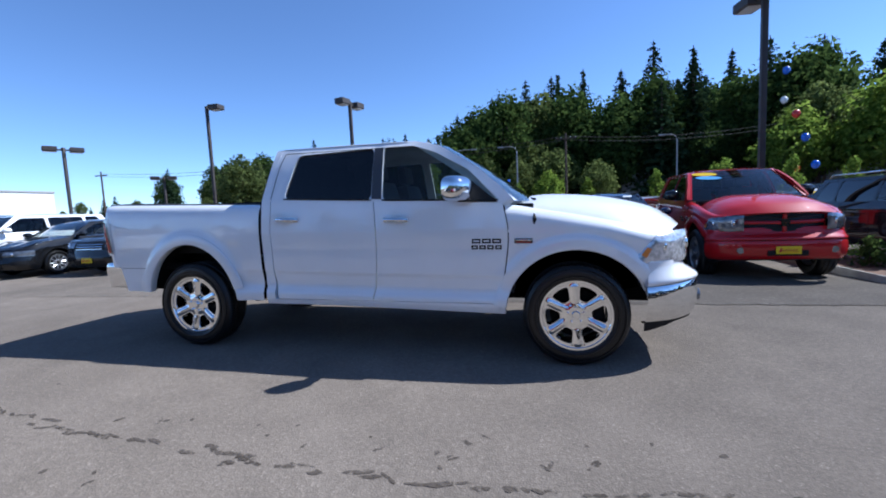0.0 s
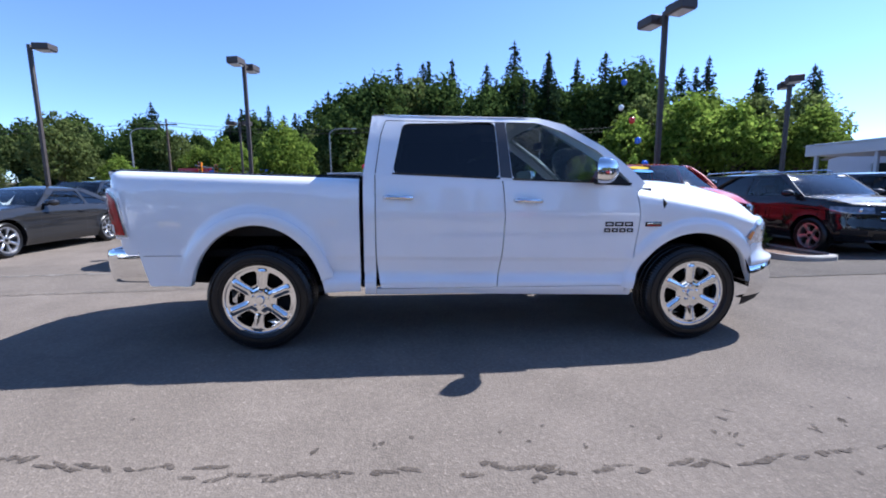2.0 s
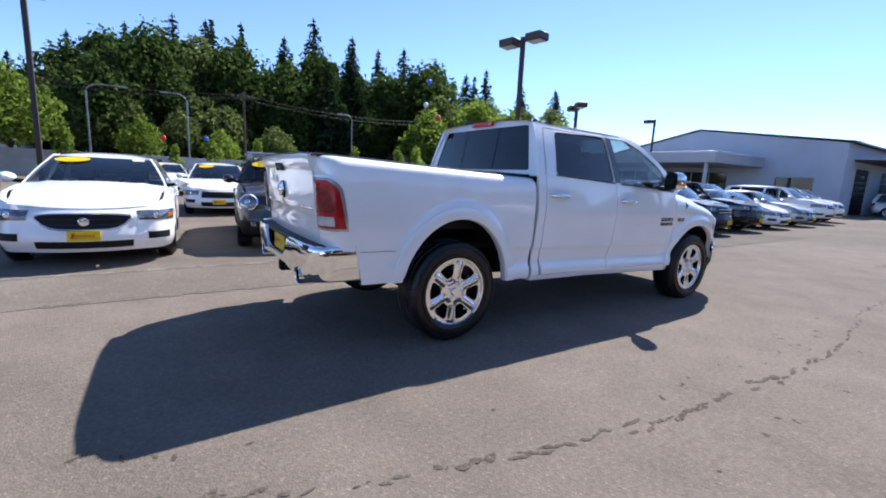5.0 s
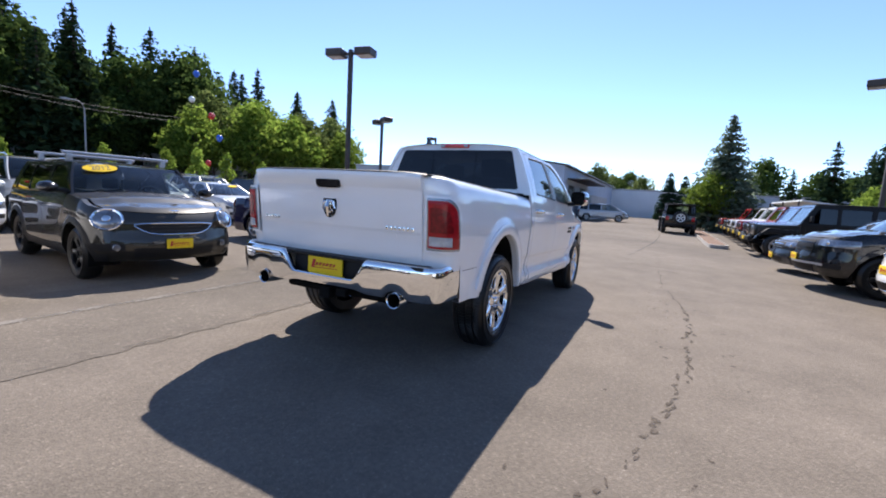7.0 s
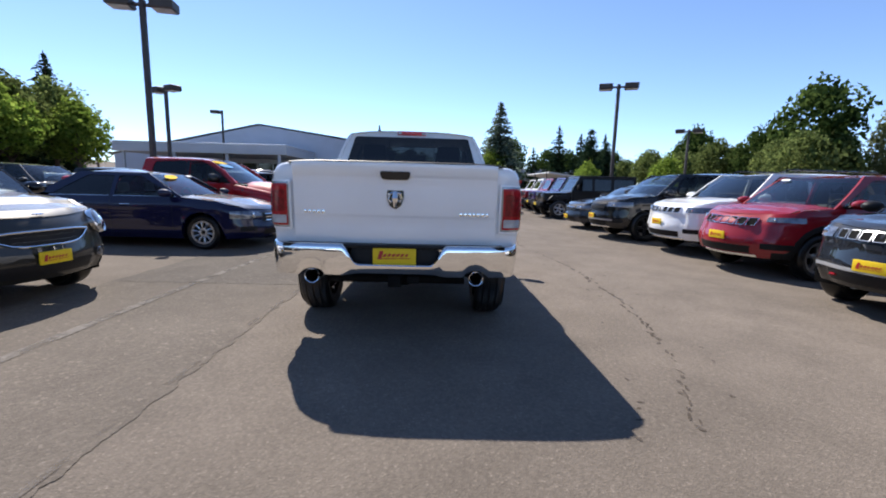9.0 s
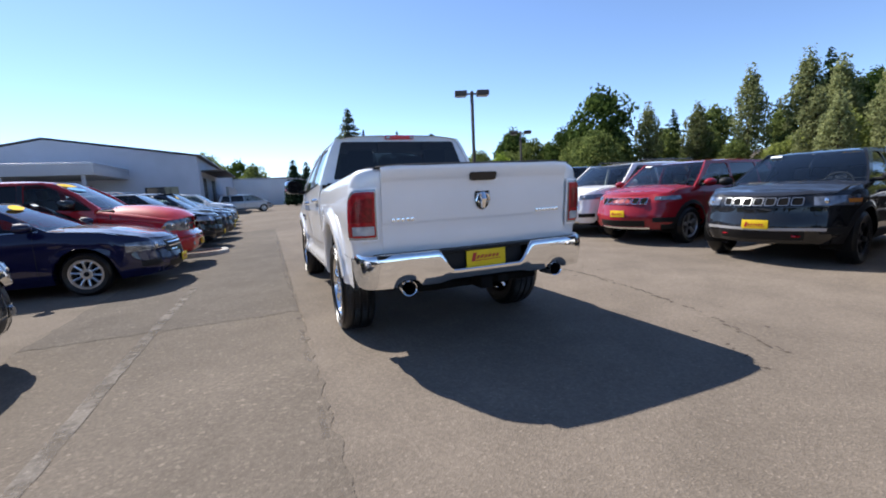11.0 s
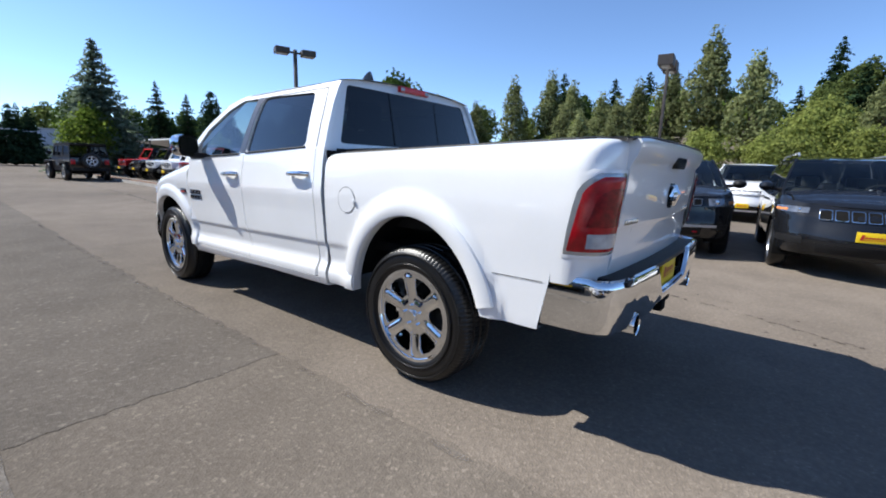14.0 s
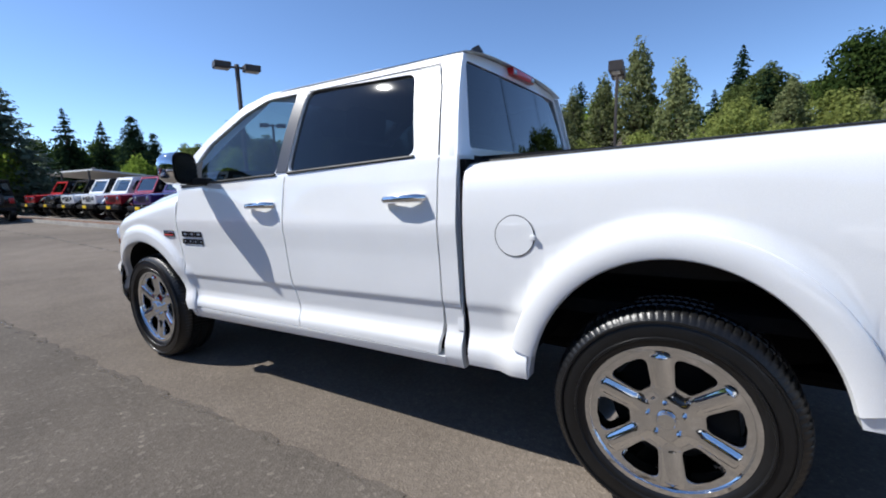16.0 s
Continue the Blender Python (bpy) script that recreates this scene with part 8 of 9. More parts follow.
L_FIR = leaf_mat("fir_needles", (0.014, 0.028, 0.015), (0.042, 0.068, 0.030), 0.2)
L_BROAD = leaf_mat("broad_leaves", (0.062, 0.090, 0.028), (0.19, 0.23, 0.075), 0.55)
L_BLUEFIR = leaf_mat("blue_fir_needles", (0.075, 0.105, 0.075), (0.175, 0.215, 0.150), 0.5)
L_BRIGHT = leaf_mat("bright_leaves", (0.085, 0.145, 0.022), (0.25, 0.33, 0.06), 0.6)
L_POPLAR = leaf_mat("poplar_leaves", (0.115, 0.138, 0.058), (0.28, 0.30, 0.14), 0.5)
L_OLIVE = leaf_mat("olive_leaves", (0.11, 0.14, 0.036), (0.28, 0.31, 0.09), 0.55)
L_CYPRESS = leaf_mat("cypress_needles", (0.016, 0.034, 0.020), (0.045, 0.075, 0.038), 0.25)
L_DARK = leaf_mat("dark_leaves", (0.024, 0.046, 0.014), (0.088, 0.13, 0.034), 0.5)
rng = np.random.default_rng(7)


def quads_mesh(name, centers, size, material, normals=None, stretch=1.0):
    """Many small leaf quads as one mesh; each quad is bent slightly."""
    n = len(centers)
    a = rng.normal(size=(n, 3)) if normals is None else normals + 0.55 * rng.normal(size=(n, 3))
    a /= np.linalg.norm(a, axis=1)[:, None]
    t = rng.normal(size=(n, 3))
    t -= (t * a).sum(1)[:, None] * a
    t /= np.linalg.norm(t, axis=1)[:, None]
    b = np.cross(a, t)
    s = (size * rng.uniform(0.6, 1.3, n))[:, None]
    if stretch > 1.1:
        top_z = centers[:, 2].max()
        s = s * (0.35 + 0.75 * np.sqrt(np.clip(1 - centers[:, 2] / top_z, 0, 1)))[:, None]
    p = np.stack([centers - t * s * stretch, centers - b * s * 0.62 + a * s * 0.12, centers + t * s * stretch, centers + b * s * 0.62 + a * s * 0.12], 1)
    verts = p.reshape(-1, 3)
    me = bpy.data.meshes.new(name)
    me.vertices.add(4 * n)
    me.vertices.foreach_set("co", verts.astype(np.float32).ravel())
    me.loops.add(4 * n)
    me.loops.foreach_set("vertex_index", np.arange(4 * n, dtype=np.int32))
    me.polygons.add(n)
    me.polygons.foreach_set("loop_start", np.arange(0, 4 * n, 4, dtype=np.int32))
    me.polygons.foreach_set("loop_total", np.full(n, 4, dtype=np.int32))
    me.update(calc_edges=True)
    me.materials.append(material)
    return me


def fir_points(h, r, n, droop=0.25, bare=0.06, power=0.9, rate=1.7, even=0.0):
    """Needle clumps along drooping boughs in whorls; narrow at the top, ragged outline."""
    out, nrm = [], []
    levels = int(h * rate)
    for i in range(levels):
        t = i / levels
        z = h * (bare + (1 - bare) * t) + rng.normal() * 0.08
        rad = r * (1 - t) ** power * lerp(rng.uniform(0.60, 1.20), 1.0, even) + 0.05
        per = max(4, int(n / levels / 7 * (0.45 + 1.3 * (1 - t))))
        for k in range(per):
            a = rng.uniform(0, 2 * math.pi)
            ln = rad * rng.uniform(0.65, 1.1)
            m_ = max(3, int(6 * (0.4 + ln / r)))
            for q in np.linspace(0.18, 1, m_):
                w = 0.05 + 0.10 * ln * (1 - 0.5 * q)
                out.append((ln * q * math.cos(a) + rng.normal() * w, ln * q * math.sin(a) + rng.normal() * w, z - droop * ln * q * q + rng.normal() * 0.07))
                nrm.append((0.3 * math.cos(a), 0.3 * math.sin(a), 1.0))
    return np.array(out), np.array(nrm)


def blob_points(blobs, n):
    """Leaves near the surface of several lobes, thinned unevenly."""
    out, nrm = [], []
    vol = np.array([b[3] * b[4] for b in blobs])
    vol = vol / vol.sum()
    for (x, y, z, r, rz), w in zip(blobs, vol):
        k = int(n * w)
        d = rng.normal(size=(k, 3))
        d /= np.linalg.norm(d, axis=1)[:, None]
        q = rng.uniform(0.55, 1.06, k) ** 0.5
        wob = 1 + 0.24 * np.sin(d[:, 0] * 5 + x) * np.cos(d[:, 1] * 6 + y) + 0.16 * np.sin(d[:, 2] * 9 + x) + 0.10 * np.sin(d[:, 1] * 15 + z)
        p = d * (q * wob)[:, None] * np.array([r, r, rz]) + np.array([x, y, z])
        out.append(p)
        nrm.append(d)
    return np.concatenate(out), np.concatenate(nrm)


def trunk_mesh(h, r, limbs=()):
    bm = bmesh.new()
    tube(bm, [(0, 0, -0.4), (0.02, 0.03, h * 0.3), (-0.03, 0.02, h * 0.7), (0, 0, h)], [r, r * 0.8, r * 0.5, r * 0.15], 8)
    for x, y, z0, z1 in limbs:
        tube(bm, [(0, 0, z0), (x * 0.45, y * 0.45, lerp(z0, z1, 0.55)), (x, y, z1)], [r * 0.45, r * 0.3, r * 0.08], 6)
    return bm


def tree_template(name, label, trunk_bm, crown_me):
    T = empty(name, pose(0, 0, -400), label, "tree")
    part("trunk", trunk_bm, M_BARK, T)
    c = new("crown", crown_me)
    c.parent = T
    return T


def make_fir(h, r, n, size, mtl=None, droop=0.25, power=0.9, rate=1.7, even=0.0):
    p, nn = fir_points(h, r, n, droop, power=power, rate=rate, even=even)
    return tree_template("fir_tree", "tall dark green conifer on the hillside", trunk_mesh(h, 0.02 * h), quads_mesh("crown", p, size, mtl or L_FIR, nn, 1.25))


def make_broad(h, r, n, size, mtl, lobes=9, name="broadleaf_tree", label="leafy green broadleaf tree with uneven crown", low=0.25, tall=1.0, skirt=False):
    bl = []
    if skirt:
        bl += [(0, 0, h * 0.16, r * 0.62, h * 0.17), (0, 0, h * 0.36, r * 0.66, h * 0.2)]
    limbs = []
    for k in range(lobes):
        a = 2 * math.pi * k * 0.382 * 1.618 + rng.uniform(-0.4, 0.4)
        t = (k + 0.5) / lobes
        z = h * lerp(low + 0.12, 0.90, t)
        rad = r * (0.60 * math.sin(math.pi * min(0.98, 0.22 + 0.76 * t)))
        lr = r * rng.uniform(0.26, 0.46) * (1.0 if t < 0.8 else 0.75)
        x, y = rad * math.cos(a), rad * math.sin(a)
        bl.append((x, y, z, lr, lr * rng.uniform(0.75, 1.1) * tall))
        limbs.append((x * 0.8, y * 0.8, z * 0.55, z * 0.95))
    bl.append((0, 0, h * 0.55, r * 0.55, h * 0.30))
    bl.append((0, 0, h * 0.86, r * 0.34, h * 0.14))
    p, nn = blob_points(bl, n)
    return tree_template(name, label, trunk_mesh(h * 0.8, 0.022 * h, limbs), quads_mesh("crown", p, size, mtl, nn))


FIRS = [make_fir(20, 5.2, 6000, 0.40, rate=2.2), make_fir(17, 4.9, 5200, 0.38, droop=0.4, power=0.75, rate=2.2), make_fir(23, 5.2, 6600, 0.42, power=0.7, rate=2.0), make_fir(14, 4.6, 5000, 0.34, droop=0.12, rate=2.6)]
BROADS = [make_broad(13, 5.2, 5200, 0.27, L_BROAD, 15), make_broad(16, 5.8, 5600, 0.30, L_DARK, 17), make_broad(11, 4.6, 5000, 0.24, L_BRIGHT, 14), make_broad(9, 4.0, 4200, 0.22, L_BROAD, 13)]
OLIVES = [make_broad(8, 4.2, 5000, 0.20, L_OLIVE, 15), make_broad(6, 3.6, 4200, 0.17, L_OLIVE, 13)]
POPLARS = [make_broad(15, 3.0, 5200, 0.21, L_POPLAR, 18, "poplar_tree", "tall slender grey-green poplar tree", 0.12, 1.35), make_broad(13, 2.8, 4600, 0.20, L_POPLAR, 16, "poplar_tree", "tall slender grey-green poplar tree", 0.10, 1.3)]
DFIR = make_fir(9.3, 3.3, 15000, 0.19, L_BLUEFIR, 0.12, 0.9, 4.2, 0.65)
CYPRESS = make_fir(6.0, 1.35, 9000, 0.15, L_CYPRESS, 0.02, 0.62, 5.0, 0.85)
CYPRESS.name = "cypress_tree"
tagged(CYPRESS, "dense dark green cone-shaped cypress", "tree")
YOUNG = make_broad(3.4, 0.8, 900, 0.10, L_BRIGHT, 6, "young_tree", "slim young bright green tree", 0.12, 1.6)
SHRUB = make_broad(1.5, 0.75, 900, 0.07, L_DARK, 7, "shrub", "dark green clipped shrub in the planting bed", 0.0)


def plant(tmpl, x, y, s, label="", group=""):
    o = copy_thing(tmpl, pose(x, y, ground_z(x, y) - 0.05, 0, 0, random.uniform(0, 360)) @ Matrix.Scale(s, 4))
    o.scale = (s, s, s * random.uniform(0.94, 1.06))
    return tagged(o, label, "", group)


random.seed(11)
NG, SG = "hillside trees to the north", "hillside trees to the south"
# broad mass of the northern hill: front ranks singly
for x, y, k, s in ((-9, 66, 1, 1.0), (-4, 62, 1, 1.08), (1, 70, 0, 1.35), (5.5, 66, 1, 1.10), (9, 84, 'f0', 1.12), (12, 64, 1, 1.0), (14.5, 76, 'f1', 1.2), (17.5, 66, 1, 1.2), (20, 78, 'f2', 1.05), (22, 64, 'f0', 1.05), (24.5, 72, 'f2', 1.0), (27, 62, 1, 1.1), (29, 70, 'f0', 1.1), (32, 60, 1, 1.15), (33, 68, 'f1', 1.25), (36, 62, 1, 1.2), (38.5, 66, 'f2', 0.9), (17, 60, 'f3', 1.2), (3, 78, 'f1', 1.2), (-1.5, 76, 'f2', 0.9)):
    plant(FIRS[int(k[1])] if isinstance(k, str) else BROADS[k], x, y, s, "", NG)
# sunlit broadleaf trees east of the forest
for x, y, k, s in ((33, 45, 2, 0.95), (38, 44, 2, 0.90), (42, 46, 0, 0.80), (46, 42, 2, 0.80), (40, 52, 2, 1.0), (30.5, 51, 0, 0.85), (50, 48, 0, 0.85), (27, 48, 2, 0.8), (36, 50, 2, 0.95)):
    plant(BROADS[k], x, y, s * 1.18, "sunlit bright green broadleaf tree", NG)
for x, y, k, s in ((8, 52, 0, 0.5), (2, 53, 2, 0.5), (22, 57, 1, 0.6), (-2, 55, 0, 0.55)):
    plant(BROADS[k], x, y, s, "sunlit green broadleaf tree below the forest", NG)
for x, y, k, s in ((52, 58, 0, 0.95), (56, 62, 2, 0.85), (60, 57, 1, 1.1), (47, 62, 0, 1.0), (66, 62, 2, 0.8), (44, 64, 1, 1.15)):
    plant(FIRS[k], x, y, s, "", NG)
# lower trees to the north-west, with gaps of sky between the groups
for x, y, k, s in ((-13, 62, 0, 0.75), (-17, 66, 0, 0.68), (-22.5, 68, 1, 0.52), (-39.8, 64, 1, 0.57), (-36.9, 65, 1, 0.60), (-33.6, 64, 0, 0.64), (-43, 66, 1, 0.55), (-27.8, 58, 2, 0.60), (-25.8, 60, 0, 0.52), (-24.3, 58, 2, 0.68), (-34, 80, 0, 0.50), (-30, 79, 0, 0.52), (-20, 66, 1, 0.50), (-15, 65, 1, 0.58), (-12, 65, 1, 0.84), (-4.5, 45, 2, 0.45), (-22, 52, 3, 0.42), (-34, 50, 3, 0.42), (-46, 66, 1, 0.55), (-55, 60, 0, 0.34), (-24.6, 47, 3, 0.38)):
    plant(BROADS[k], x - 0.016 * y, y + 0.016 * x, s * 1.06, "", NG)
for x, y, k, s in ((-16.5, 41, 2, 0.48), (-32.0, 39.4, 0, 0.60), (-13, 44, 2, 0.70), (-27.5, 40.5, 2, 0.42), (-36, 41, 3, 0.28)):
    plant(BROADS[k], x - 0.016 * y, y + 0.016 * x, s * 1.06, "lighter green street tree by the roadside wall", NG)
for x, y, k, s in ((-41.5, 74, 3, 1.02), (-29.2, 74, 1, 0.68), (-27.1, 74, 0, 0.66), (-24.8, 77, 3, 0.85), (-22.6, 74, 0, 0.68), (-20.6, 76, 2, 0.54), (-18.2, 74, 1, 0.72), (-16.3, 74, 0, 0.58), (-12, 71, 1, 0.85), (-6, 72, 0, 0.85), (-12, 80, 3, 1.0), (-48, 70, 3, 0.55)):
    plant(FIRS[k], x - 0.016 * y, y + 0.016 * x, s * 1.06, "", NG)
for x, y, s in ((9.6, 30.5, 1.0), (2.2, 31, 1.0), (4.8, 31, 0.95), (-0.6, 31.5, 0.9), (13.5, 30.5, 1.05), (12, 24.5, 1.05), (18, 30, 1.1), (-3.0, 31.2, 0.8), (21.5, 30, 1.0)):
    plant(YOUNG, x, y, s, "", "young trees along the lot's edge")
plant(YOUNG, -10.2, 42, 1.2, "", "young trees along the lot's edge")
plant(SHRUB, 6.85, 4.2, 0.42)
plant(SHRUB, 6.75, 5.2, 0.50)
# east end
tall = plant(DFIR, 35.3, -6.2, 0.98, "tall blue-green fir at the end of the lot")
plant(BROADS[2], 33.6, -5.2, 0.42, "small yellow-green tree in front of the fir")
for x, y, s in ((58, -2.35, 1.06), (58, -4.15, 1.0), (58.2, -5.5, 0.94), (49.6, -19.9, 1.5), (52, -23, 1.25)):
    plant(CYPRESS, x, y, s, "", "cypresses")
for x, y, k, s in ((79, -24, 3, 0.92), (75, -27, 3, 0.8), (71, -30, 0, 0.55), (83, -20, 3, 0.7)):
    plant(FIRS[k], x, y, s, "dark fir among the far trees", SG)
for x, y, k, s in ((46, -18.5, 2, 0.42), (40, -25, 2, 0.45), (66, -36, 0, 0.65), (60, -38, 3, 0.8), (55, -40, 0, 0.7), (50, -42, 1, 0.6), (44, -40, 3, 0.8), (38, -38, 3, 0.85), (70, 30, 0, 0.7), (110, 14, 0, 0.9), (118, 4, 0, 0.8), (100, 22, 1, 0.7)):
    plant(BROADS[k], x, y, s, "", SG)
# poplars and the southern hill
for x, y, k, s in ((29, -64, 0, 0.95), (24.5, -62, 1, 0.92), (33.5, -60, 0, 0.88), (38, -56, 1, 0.85), (43, -52, 0, 0.80), (6.2, -59, 0, 1.10), (1.5, -57, 1, 1.02), (10.5, -60, 1, 0.95), (15, -62, 0, 0.78), (-9, -56, 1, 0.8), (48, -50, 1, 0.8), (20, -62, 1, 0.8), (17.5, -44, 1, 0.62), (14, -40, 0, 0.5), (9.8, -38, 0, 0.55)):
    plant(POPLARS[k], x, y, s, "", SG)
for x, y, k, s in ((-4, -52, 0, 0.9), (-8, -50, 1, 0.9), (-13, -54, 0, 0.8), (-1, -48, 1, 0.8), (4, -47, 1, 0.85), (-17, -50, 1, 0.9), (-22, -56, 0, 0.8), (-5, -62, 0, 1.0), (-14, -64, 0, 1.0), (-26, -60, 0, 0.9), (12, -50, 1, 0.9), (20, -52, 0, 0.8), (-30, -66, 0, 0.9)):
    plant(OLIVES[k], x, y, s, "olive-green bushy tree on the slope", SG)
for x, y, k, s in ((-18, -76, 1, 0.92), (-9, -82, 0, 0.85), (-24, -84, 1, 0.95)):
    plant(BROADS[k], x, y, s, "", SG)


# woods beyond, too many to count, as one mass
def woods(name, spots, label):
    parts_v, off = [], 0
    me = bpy.data.meshes.new(name)
    vs, ms = [], []
    for tm, x, y, s in spots:
        src = [c for c in tm.children if c.name.startswith("crown")][0].data
        co = np.empty(len(src.vertices) * 3, dtype=np.float32)
        src.vertices.foreach_get("co", co)
        co = co.reshape(-1, 4, 3)
        keep = rng.random(len(co)) < 0.55
        co = co[keep]
        ctr = co.mean(1, keepdims=True)
        co = (ctr + (co - ctr) * 1.35)
        a = random.uniform(0, 6.28)
        rot = np.array([[math.cos(a), -math.sin(a), 0], [math.sin(a), math.cos(a), 0], [0, 0, 1]])
        co = (co.reshape(-1, 3) @ rot.T) * s + np.array([x, y, ground_z(x, y)])
        vs.append(co)
        ms.append(np.full(len(co) // 4, {"fir_needles": 0, "broad_leaves": 1, "dark_leaves": 2, "bright_leaves": 3, "poplar_leaves": 4, "olive_leaves": 5}[src.materials[0].name], dtype=np.int32))
    v = np.concatenate(vs).astype(np.float32)
    n = len(v) // 4
    me.vertices.add(4 * n)
    me.vertices.foreach_set("co", v.ravel())
    me.loops.add(4 * n)
    me.loops.foreach_set("vertex_index", np.arange(4 * n, dtype=np.int32))
    me.polygons.add(n)
    me.polygons.foreach_set("loop_start", np.arange(0, 4 * n, 4, dtype=np.int32))
    me.polygons.foreach_set("loop_total", np.full(n, 4, dtype=np.int32))
    for mm in (L_FIR, L_BROAD, L_DARK, L_BRIGHT, L_POPLAR, L_OLIVE):
        me.materials.append(mm)
    me.polygons.foreach_set("material_index", np.concatenate(ms))
    me.update(calc_edges=True)
    o = new(name, me)
    return tagged(o, label, "woods", kind="stuff")


spots = []
for i in range(70):
    x = random.uniform(-12, 55)
    y = random.uniform(72, 100)
    spots.append((random.choice(FIRS[:2] + [BROADS[1], BROADS[0], BROADS[1], BROADS[0], BROADS[1]]), x, y, random.uniform(0.85, 1.15)))
for i in range(45):
    spots.append((random.choice([BROADS[1], BROADS[0], FIRS[3]]), random.uniform(-12, 42), random.uniform(56, 66), random.uniform(0.55, 0.8)))
for i in range(50):
    spots.append((random.choice([FIRS[3], BROADS[0], BROADS[1], BROADS[1]]), random.uniform(-90, -12), random.uniform(76, 110), random.uniform(0.6, 0.85)))
woods("woods_north", spots, "dense dark mixed forest on the northern hill")
spots = []
for i in range(80):
    x = random.uniform(-70, 60)
    y = random.uniform(-135, -72) + 0.15 * x
    spots.append((random.choice([FIRS[3], FIRS[1], BROADS[0], BROADS[1], BROADS[3], BROADS[2]]), x, y, random.uniform(0.55, 0.95)))
for i in range(70):
    spots.append((random.choice([OLIVES[0], OLIVES[1], OLIVES[0], POPLARS[1]]), random.uniform(-45, 30), random.uniform(-72, -42), random.uniform(0.30, 0.6)))
for i in range(45):
    x = random.uniform(40, 150)
    spots.append((random.choice([BROADS[0], BROADS[1], BROADS[3], FIRS[3]]), x, random.uniform(-75, -48) + 0.05 * x, random.uniform(0.6, 0.95)))
for i in range(60):
    x = random.uniform(14, 62)
    spots.append((random.choice([OLIVES[0], OLIVES[1], BROADS[3], BROADS[0]]), x, -66 + 0.36 * (x - 14) + random.uniform(-5, 5), random.uniform(0.32, 0.55)))
woods("woods_south", spots, "green wooded slope behind the lot")
spots = []
for i in range(150):
    a = random.uniform(radians(95), radians(262))
    d = random.uniform(130, 230)
    spots.append((random.choice([BROADS[0], BROADS[1], BROADS[3], BROADS[3], FIRS[3]]), d * math.cos(a), d * math.sin(a), random.uniform(0.26, 0.50)))
for i in range(25):
    spots.append((random.choice([BROADS[0], BROADS[1], FIRS[3]]), random.uniform(125, 200), random.uniform(-60, 60), random.uniform(0.6, 1.0)))
woods("woods_far", spots, "low line of distant trees")
for t_ in FIRS + BROADS + OLIVES + POPLARS + [CYPRESS, YOUNG, SHRUB, DFIR]:
    for o in list(t_.children_recursive) + [t_]:
        bpy.data.objects.remove(o)

# ---- stains and seams on the asphalt ----
def ragged(m, scale, cut, least=0.0):
    """Lets a surface mark break up irregularly."""
    nt = m.node_tree
    tc = nt.nodes.new("ShaderNodeTexCoord")
    nz = nt.nodes.new("ShaderNodeTexNoise")
    nz.inputs["Scale"].default_value, nz.inputs["Detail"].default_value = scale, 4
    nt.links.new(tc.outputs["Object"], nz.inputs["Vector"])
    mr = nt.nodes.new("ShaderNodeMapRange")
    mr.inputs[1].default_value, mr.inputs[2].default_value = cut - 0.12, cut + 0.12
    mr.inputs[3].default_value = least
    nt.links.new(nz.outputs["Fac"], mr.inputs[0])
    nt.links.new(mr.outputs[0], nt.nodes["Principled BSDF"].inputs["Alpha"])
    return m


M_STAIN = ragged(mat("damp_stain", (0.098, 0.081, 0.067), rough=0.9, spec=0.1, vary=0.3, scale=9, fleck=0.12, bump_scale=60), 30, 0.47)
M_SEAM = ragged(asphalt("worn_seam", (0.200, 0.178, 0.155), 0.3), 5, 0.48, 0.30)
M_THINSEAM = ragged(asphalt("thin_seam", (0.180, 0.156, 0.132)), 3.5, 0.62)
M_PATCH = ragged(mat("seam_filler", (0.135, 0.114, 0.095), rough=0.9, spec=0.1, vary=0.25, scale=2.5, fleck=0.25, bump_scale=60), 5, 0.48)
random.seed(5)


def blot(bm, x, y, rx, ry, ang, lift=0.003):
    n = 11
    ph = [random.uniform(0.65, 1.25) for _ in range(n)]
    vs = []
    for k in range(n):
        a = 2 * math.pi * k / n
        u, v = rx * ph[k] * math.cos(a), ry * ph[k] * math.sin(a)
        px, py = x + u * math.cos(ang) - v * math.sin(ang), y + u * math.sin(ang) + v * math.cos(ang)
        vs.append(bm.verts.new((px, py, ground_z(px, py) + lift)))
    bm.faces.new(vs)


def drip_y(x):
    return curve([(-4.2, -1.70), (-3.24, -2.08), (-2.42, -2.31), (-1.83, -2.42), (-1.2, -2.51), (-0.66, -2.52), (0.13, -2.57), (0.53, -2.59), (1.6, -2.54), (3.2, -2.30), (5.0, -2.22), (7.0, -2.19), (9.0, -2.1)], x)


bm = bmesh.new()
x = -4.3
while x < 9:
    d = drip_y(x) + random.gauss(0, 0.018)
    sl = math.atan2(drip_y(x + 0.1) - drip_y(x - 0.1), 0.2)
    heavy = 1.0 if -3 < x < 1.5 else 0.7
    if random.random() < 0.72:
        blot(bm, x, d, random.uniform(0.03, 0.085) * heavy, random.uniform(0.009, 0.022) * heavy, sl + random.gauss(0, 0.25), 0.003 + random.random() * 0.0008)
    x += random.uniform(0.05, 0.11)
for k in range(40):
    x = random.uniform(-4.2, 2.5)
    blot(bm, x, drip_y(x) + random.choice((-0.32, 0.20, 0.26, 0.30, 0.24)) + random.gauss(0, 0.05), random.uniform(0.012, 0.035), random.uniform(0.008, 0.018), random.uniform(0, 3), 0.003)
for x, y, r in ((0.0, -2.56, 0.06), (-0.05, -2.62, 0.04), (-4.0, -1.78, 0.035), (-3.6, -1.9, 0.03), (-2.45, -2.28, 0.045)):
    blot(bm, x, y, r, r * 0.55, 0.4, 0.004)
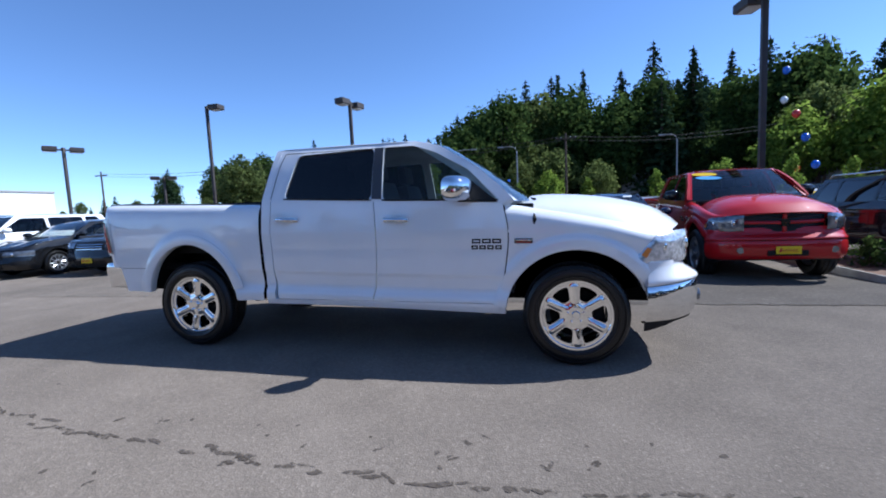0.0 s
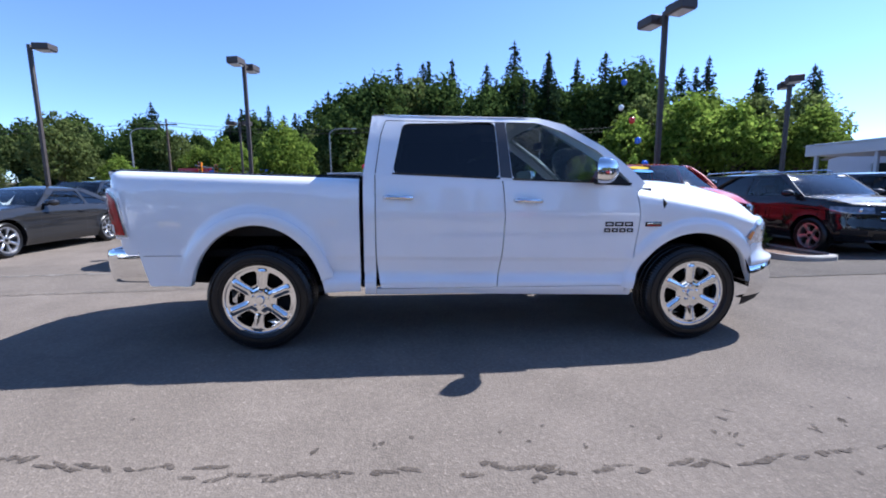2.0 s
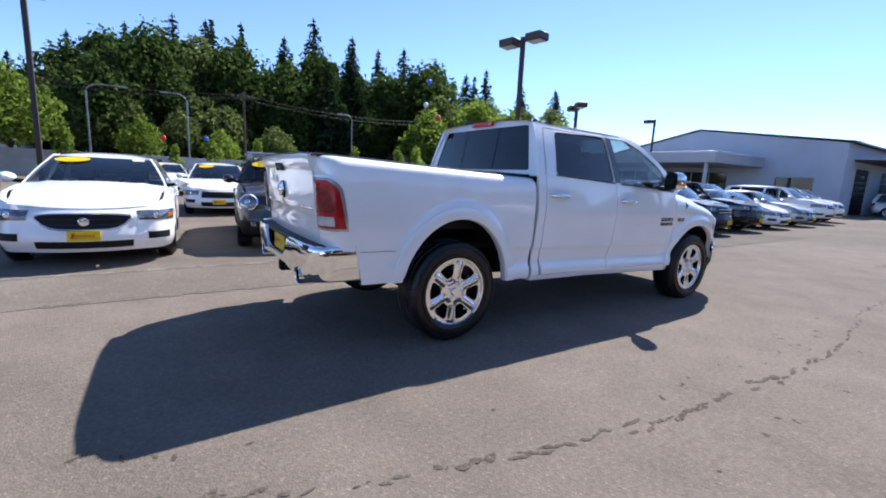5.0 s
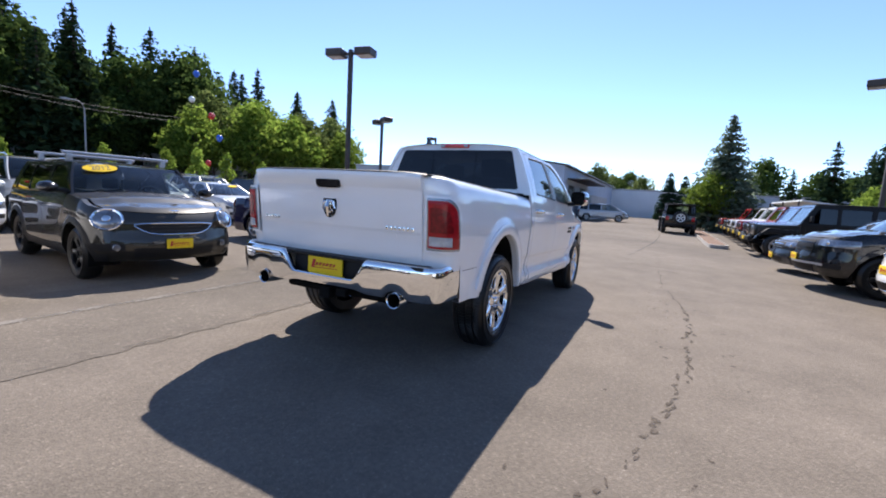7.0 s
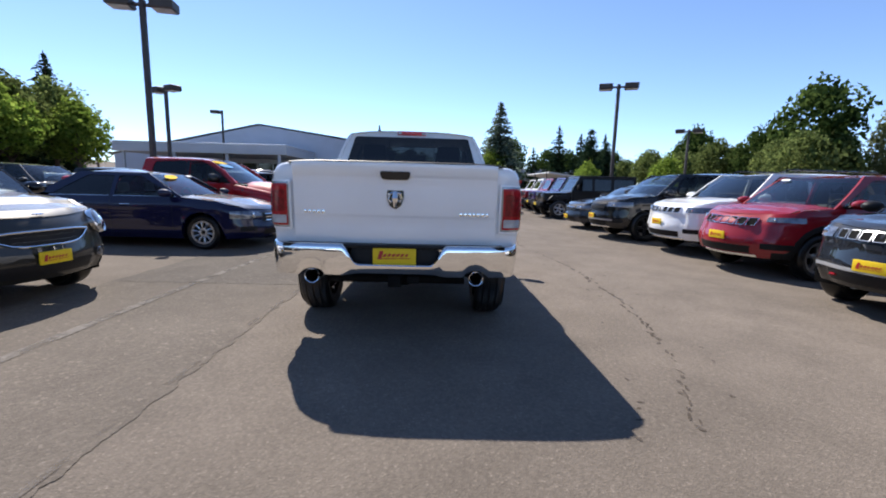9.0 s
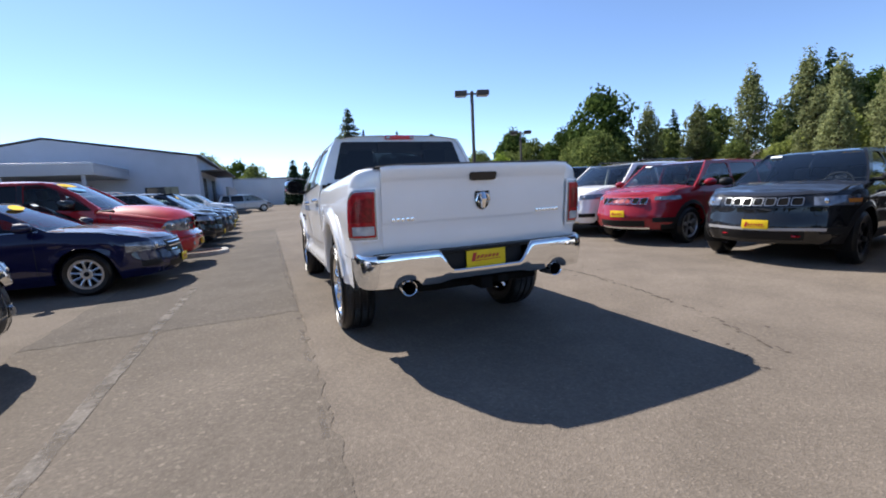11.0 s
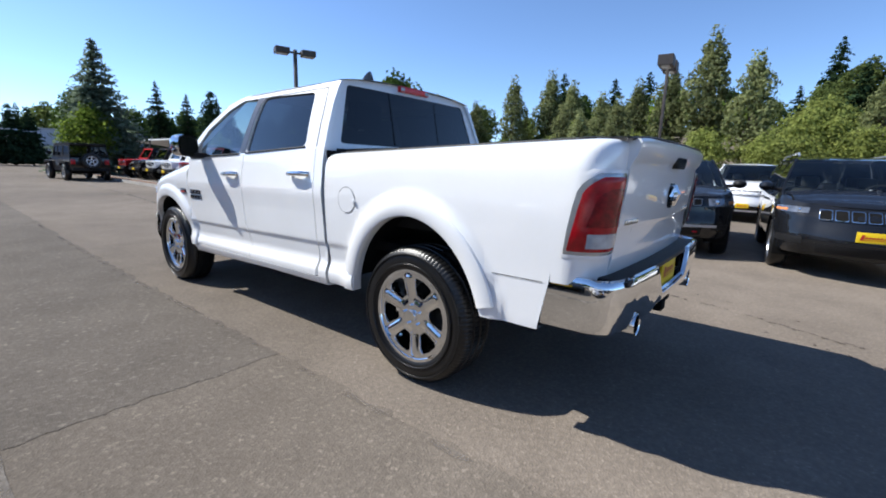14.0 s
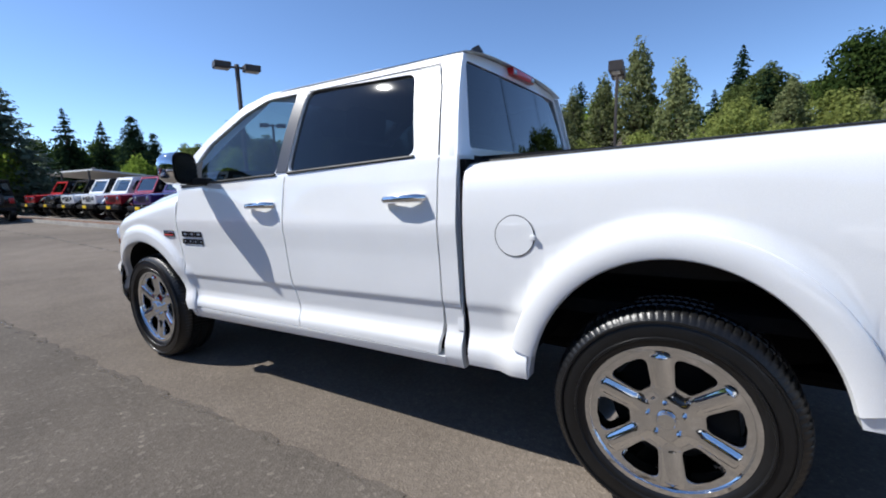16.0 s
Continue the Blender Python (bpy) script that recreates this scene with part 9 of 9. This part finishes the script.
st = part("drip_stains", bm, M_STAIN, smooth=False)
tagged(st, "dark trail of damp drips on the asphalt", "stain", kind="stuff")


def strip(name, pts, w, material, label, lift=0.009):
    bm = bmesh.new()
    rows = []
    for x, y in dense(pts, 0.12, False):
        a, b = random.uniform(0.43, 0.57) * w, random.uniform(0.43, 0.57) * w
        rows.append([Vector((x, y - a, ground_z(x, y) + lift)), Vector((x, y + b, ground_z(x, y) + lift))])
    grid(bm, rows)
    o = part(name, bm, material, smooth=False)
    return tagged(o, label, "pavement seam", kind="structure")


strip("pavement_seam_1", [(-7.5, 2.68), (-2.2, 2.68), (-0.6, 2.67), (1.5, 2.64)], 0.10, M_SEAM, "worn pale seam line in the asphalt")
strip("pavement_seam_2", [(-7.0, 1.36), (-4.4, 1.34), (-2.2, 1.325), (0.0, 1.30), (2.0, 1.33), (8, 1.33)], 0.04, M_THINSEAM, "thin broken seam in the asphalt", 0.0085)
strip("pavement_seam_3", [(8.0, -1.4), (14, -1.9), (20, -2.1), (30, -1.5)], 0.06, M_SEAM, "worn sealed seam across the aisle")

# ---- balloons on strings by the planting bed ----
M_BALR = mat("balloon_red", (0.55, 0.02, 0.015), rough=0.25, coat=0.4)
M_BALB = mat("balloon_blue", (0.02, 0.12, 0.60), rough=0.25, coat=0.4)
M_BALW = mat("balloon_white", (0.75, 0.78, 0.80), rough=0.25, coat=0.4)


def balloon(x, y, z, r, material, label):
    Bn = empty("balloon", pose(x, y, z), label, "balloon", "balloons over the car lot")
    bm = bmesh.new()
    bmesh.ops.create_uvsphere(bm, u_segments=16, v_segments=12, radius=r)
    for v in bm.verts:
        if v.co.z < 0:
            v.co.z *= 1.25
    part("envelope", bm, material, Bn)
    bm = bmesh.new()
    tube(bm, [(0, 0, -r * 1.22), (0.02, 0.03, -r - 0.5), (0, 0.05, -z + ground_z(x, y))], 0.004, 4)
    part("string", bm, M_POST, Bn)


for bx, by, bz, bmat, bl in ((21.6, 37.2, 7.75, M_BALR, "large red balloon on a long string"), (22.0, 36.6, 5.75, M_BALB, "large blue balloon on a string"), (22.4, 35.9, 3.5, M_BALB, "blue balloon low over the lot"), (22.8, 39.5, 3.4, M_BALR, "red balloon low over the lot"), (23.4, 43.0, 10.0, M_BALW, "white balloon high over the lot"), (22.6, 41.0, 12.2, M_BALB, "pale blue balloon high over the lot"), (-1.2, 29.5, 3.2, M_BALB, "blue balloon over the far cars"), (-3.6, 27.0, 2.9, M_BALR, "red balloon over the far cars")):
    balloon(bx, by, bz, 0.30 if by > 33 else 0.14, bmat, bl)

for w in list(WHEELS.values()):
    for o in list(w.children_recursive) + [w]:
        bpy.data.objects.remove(o)
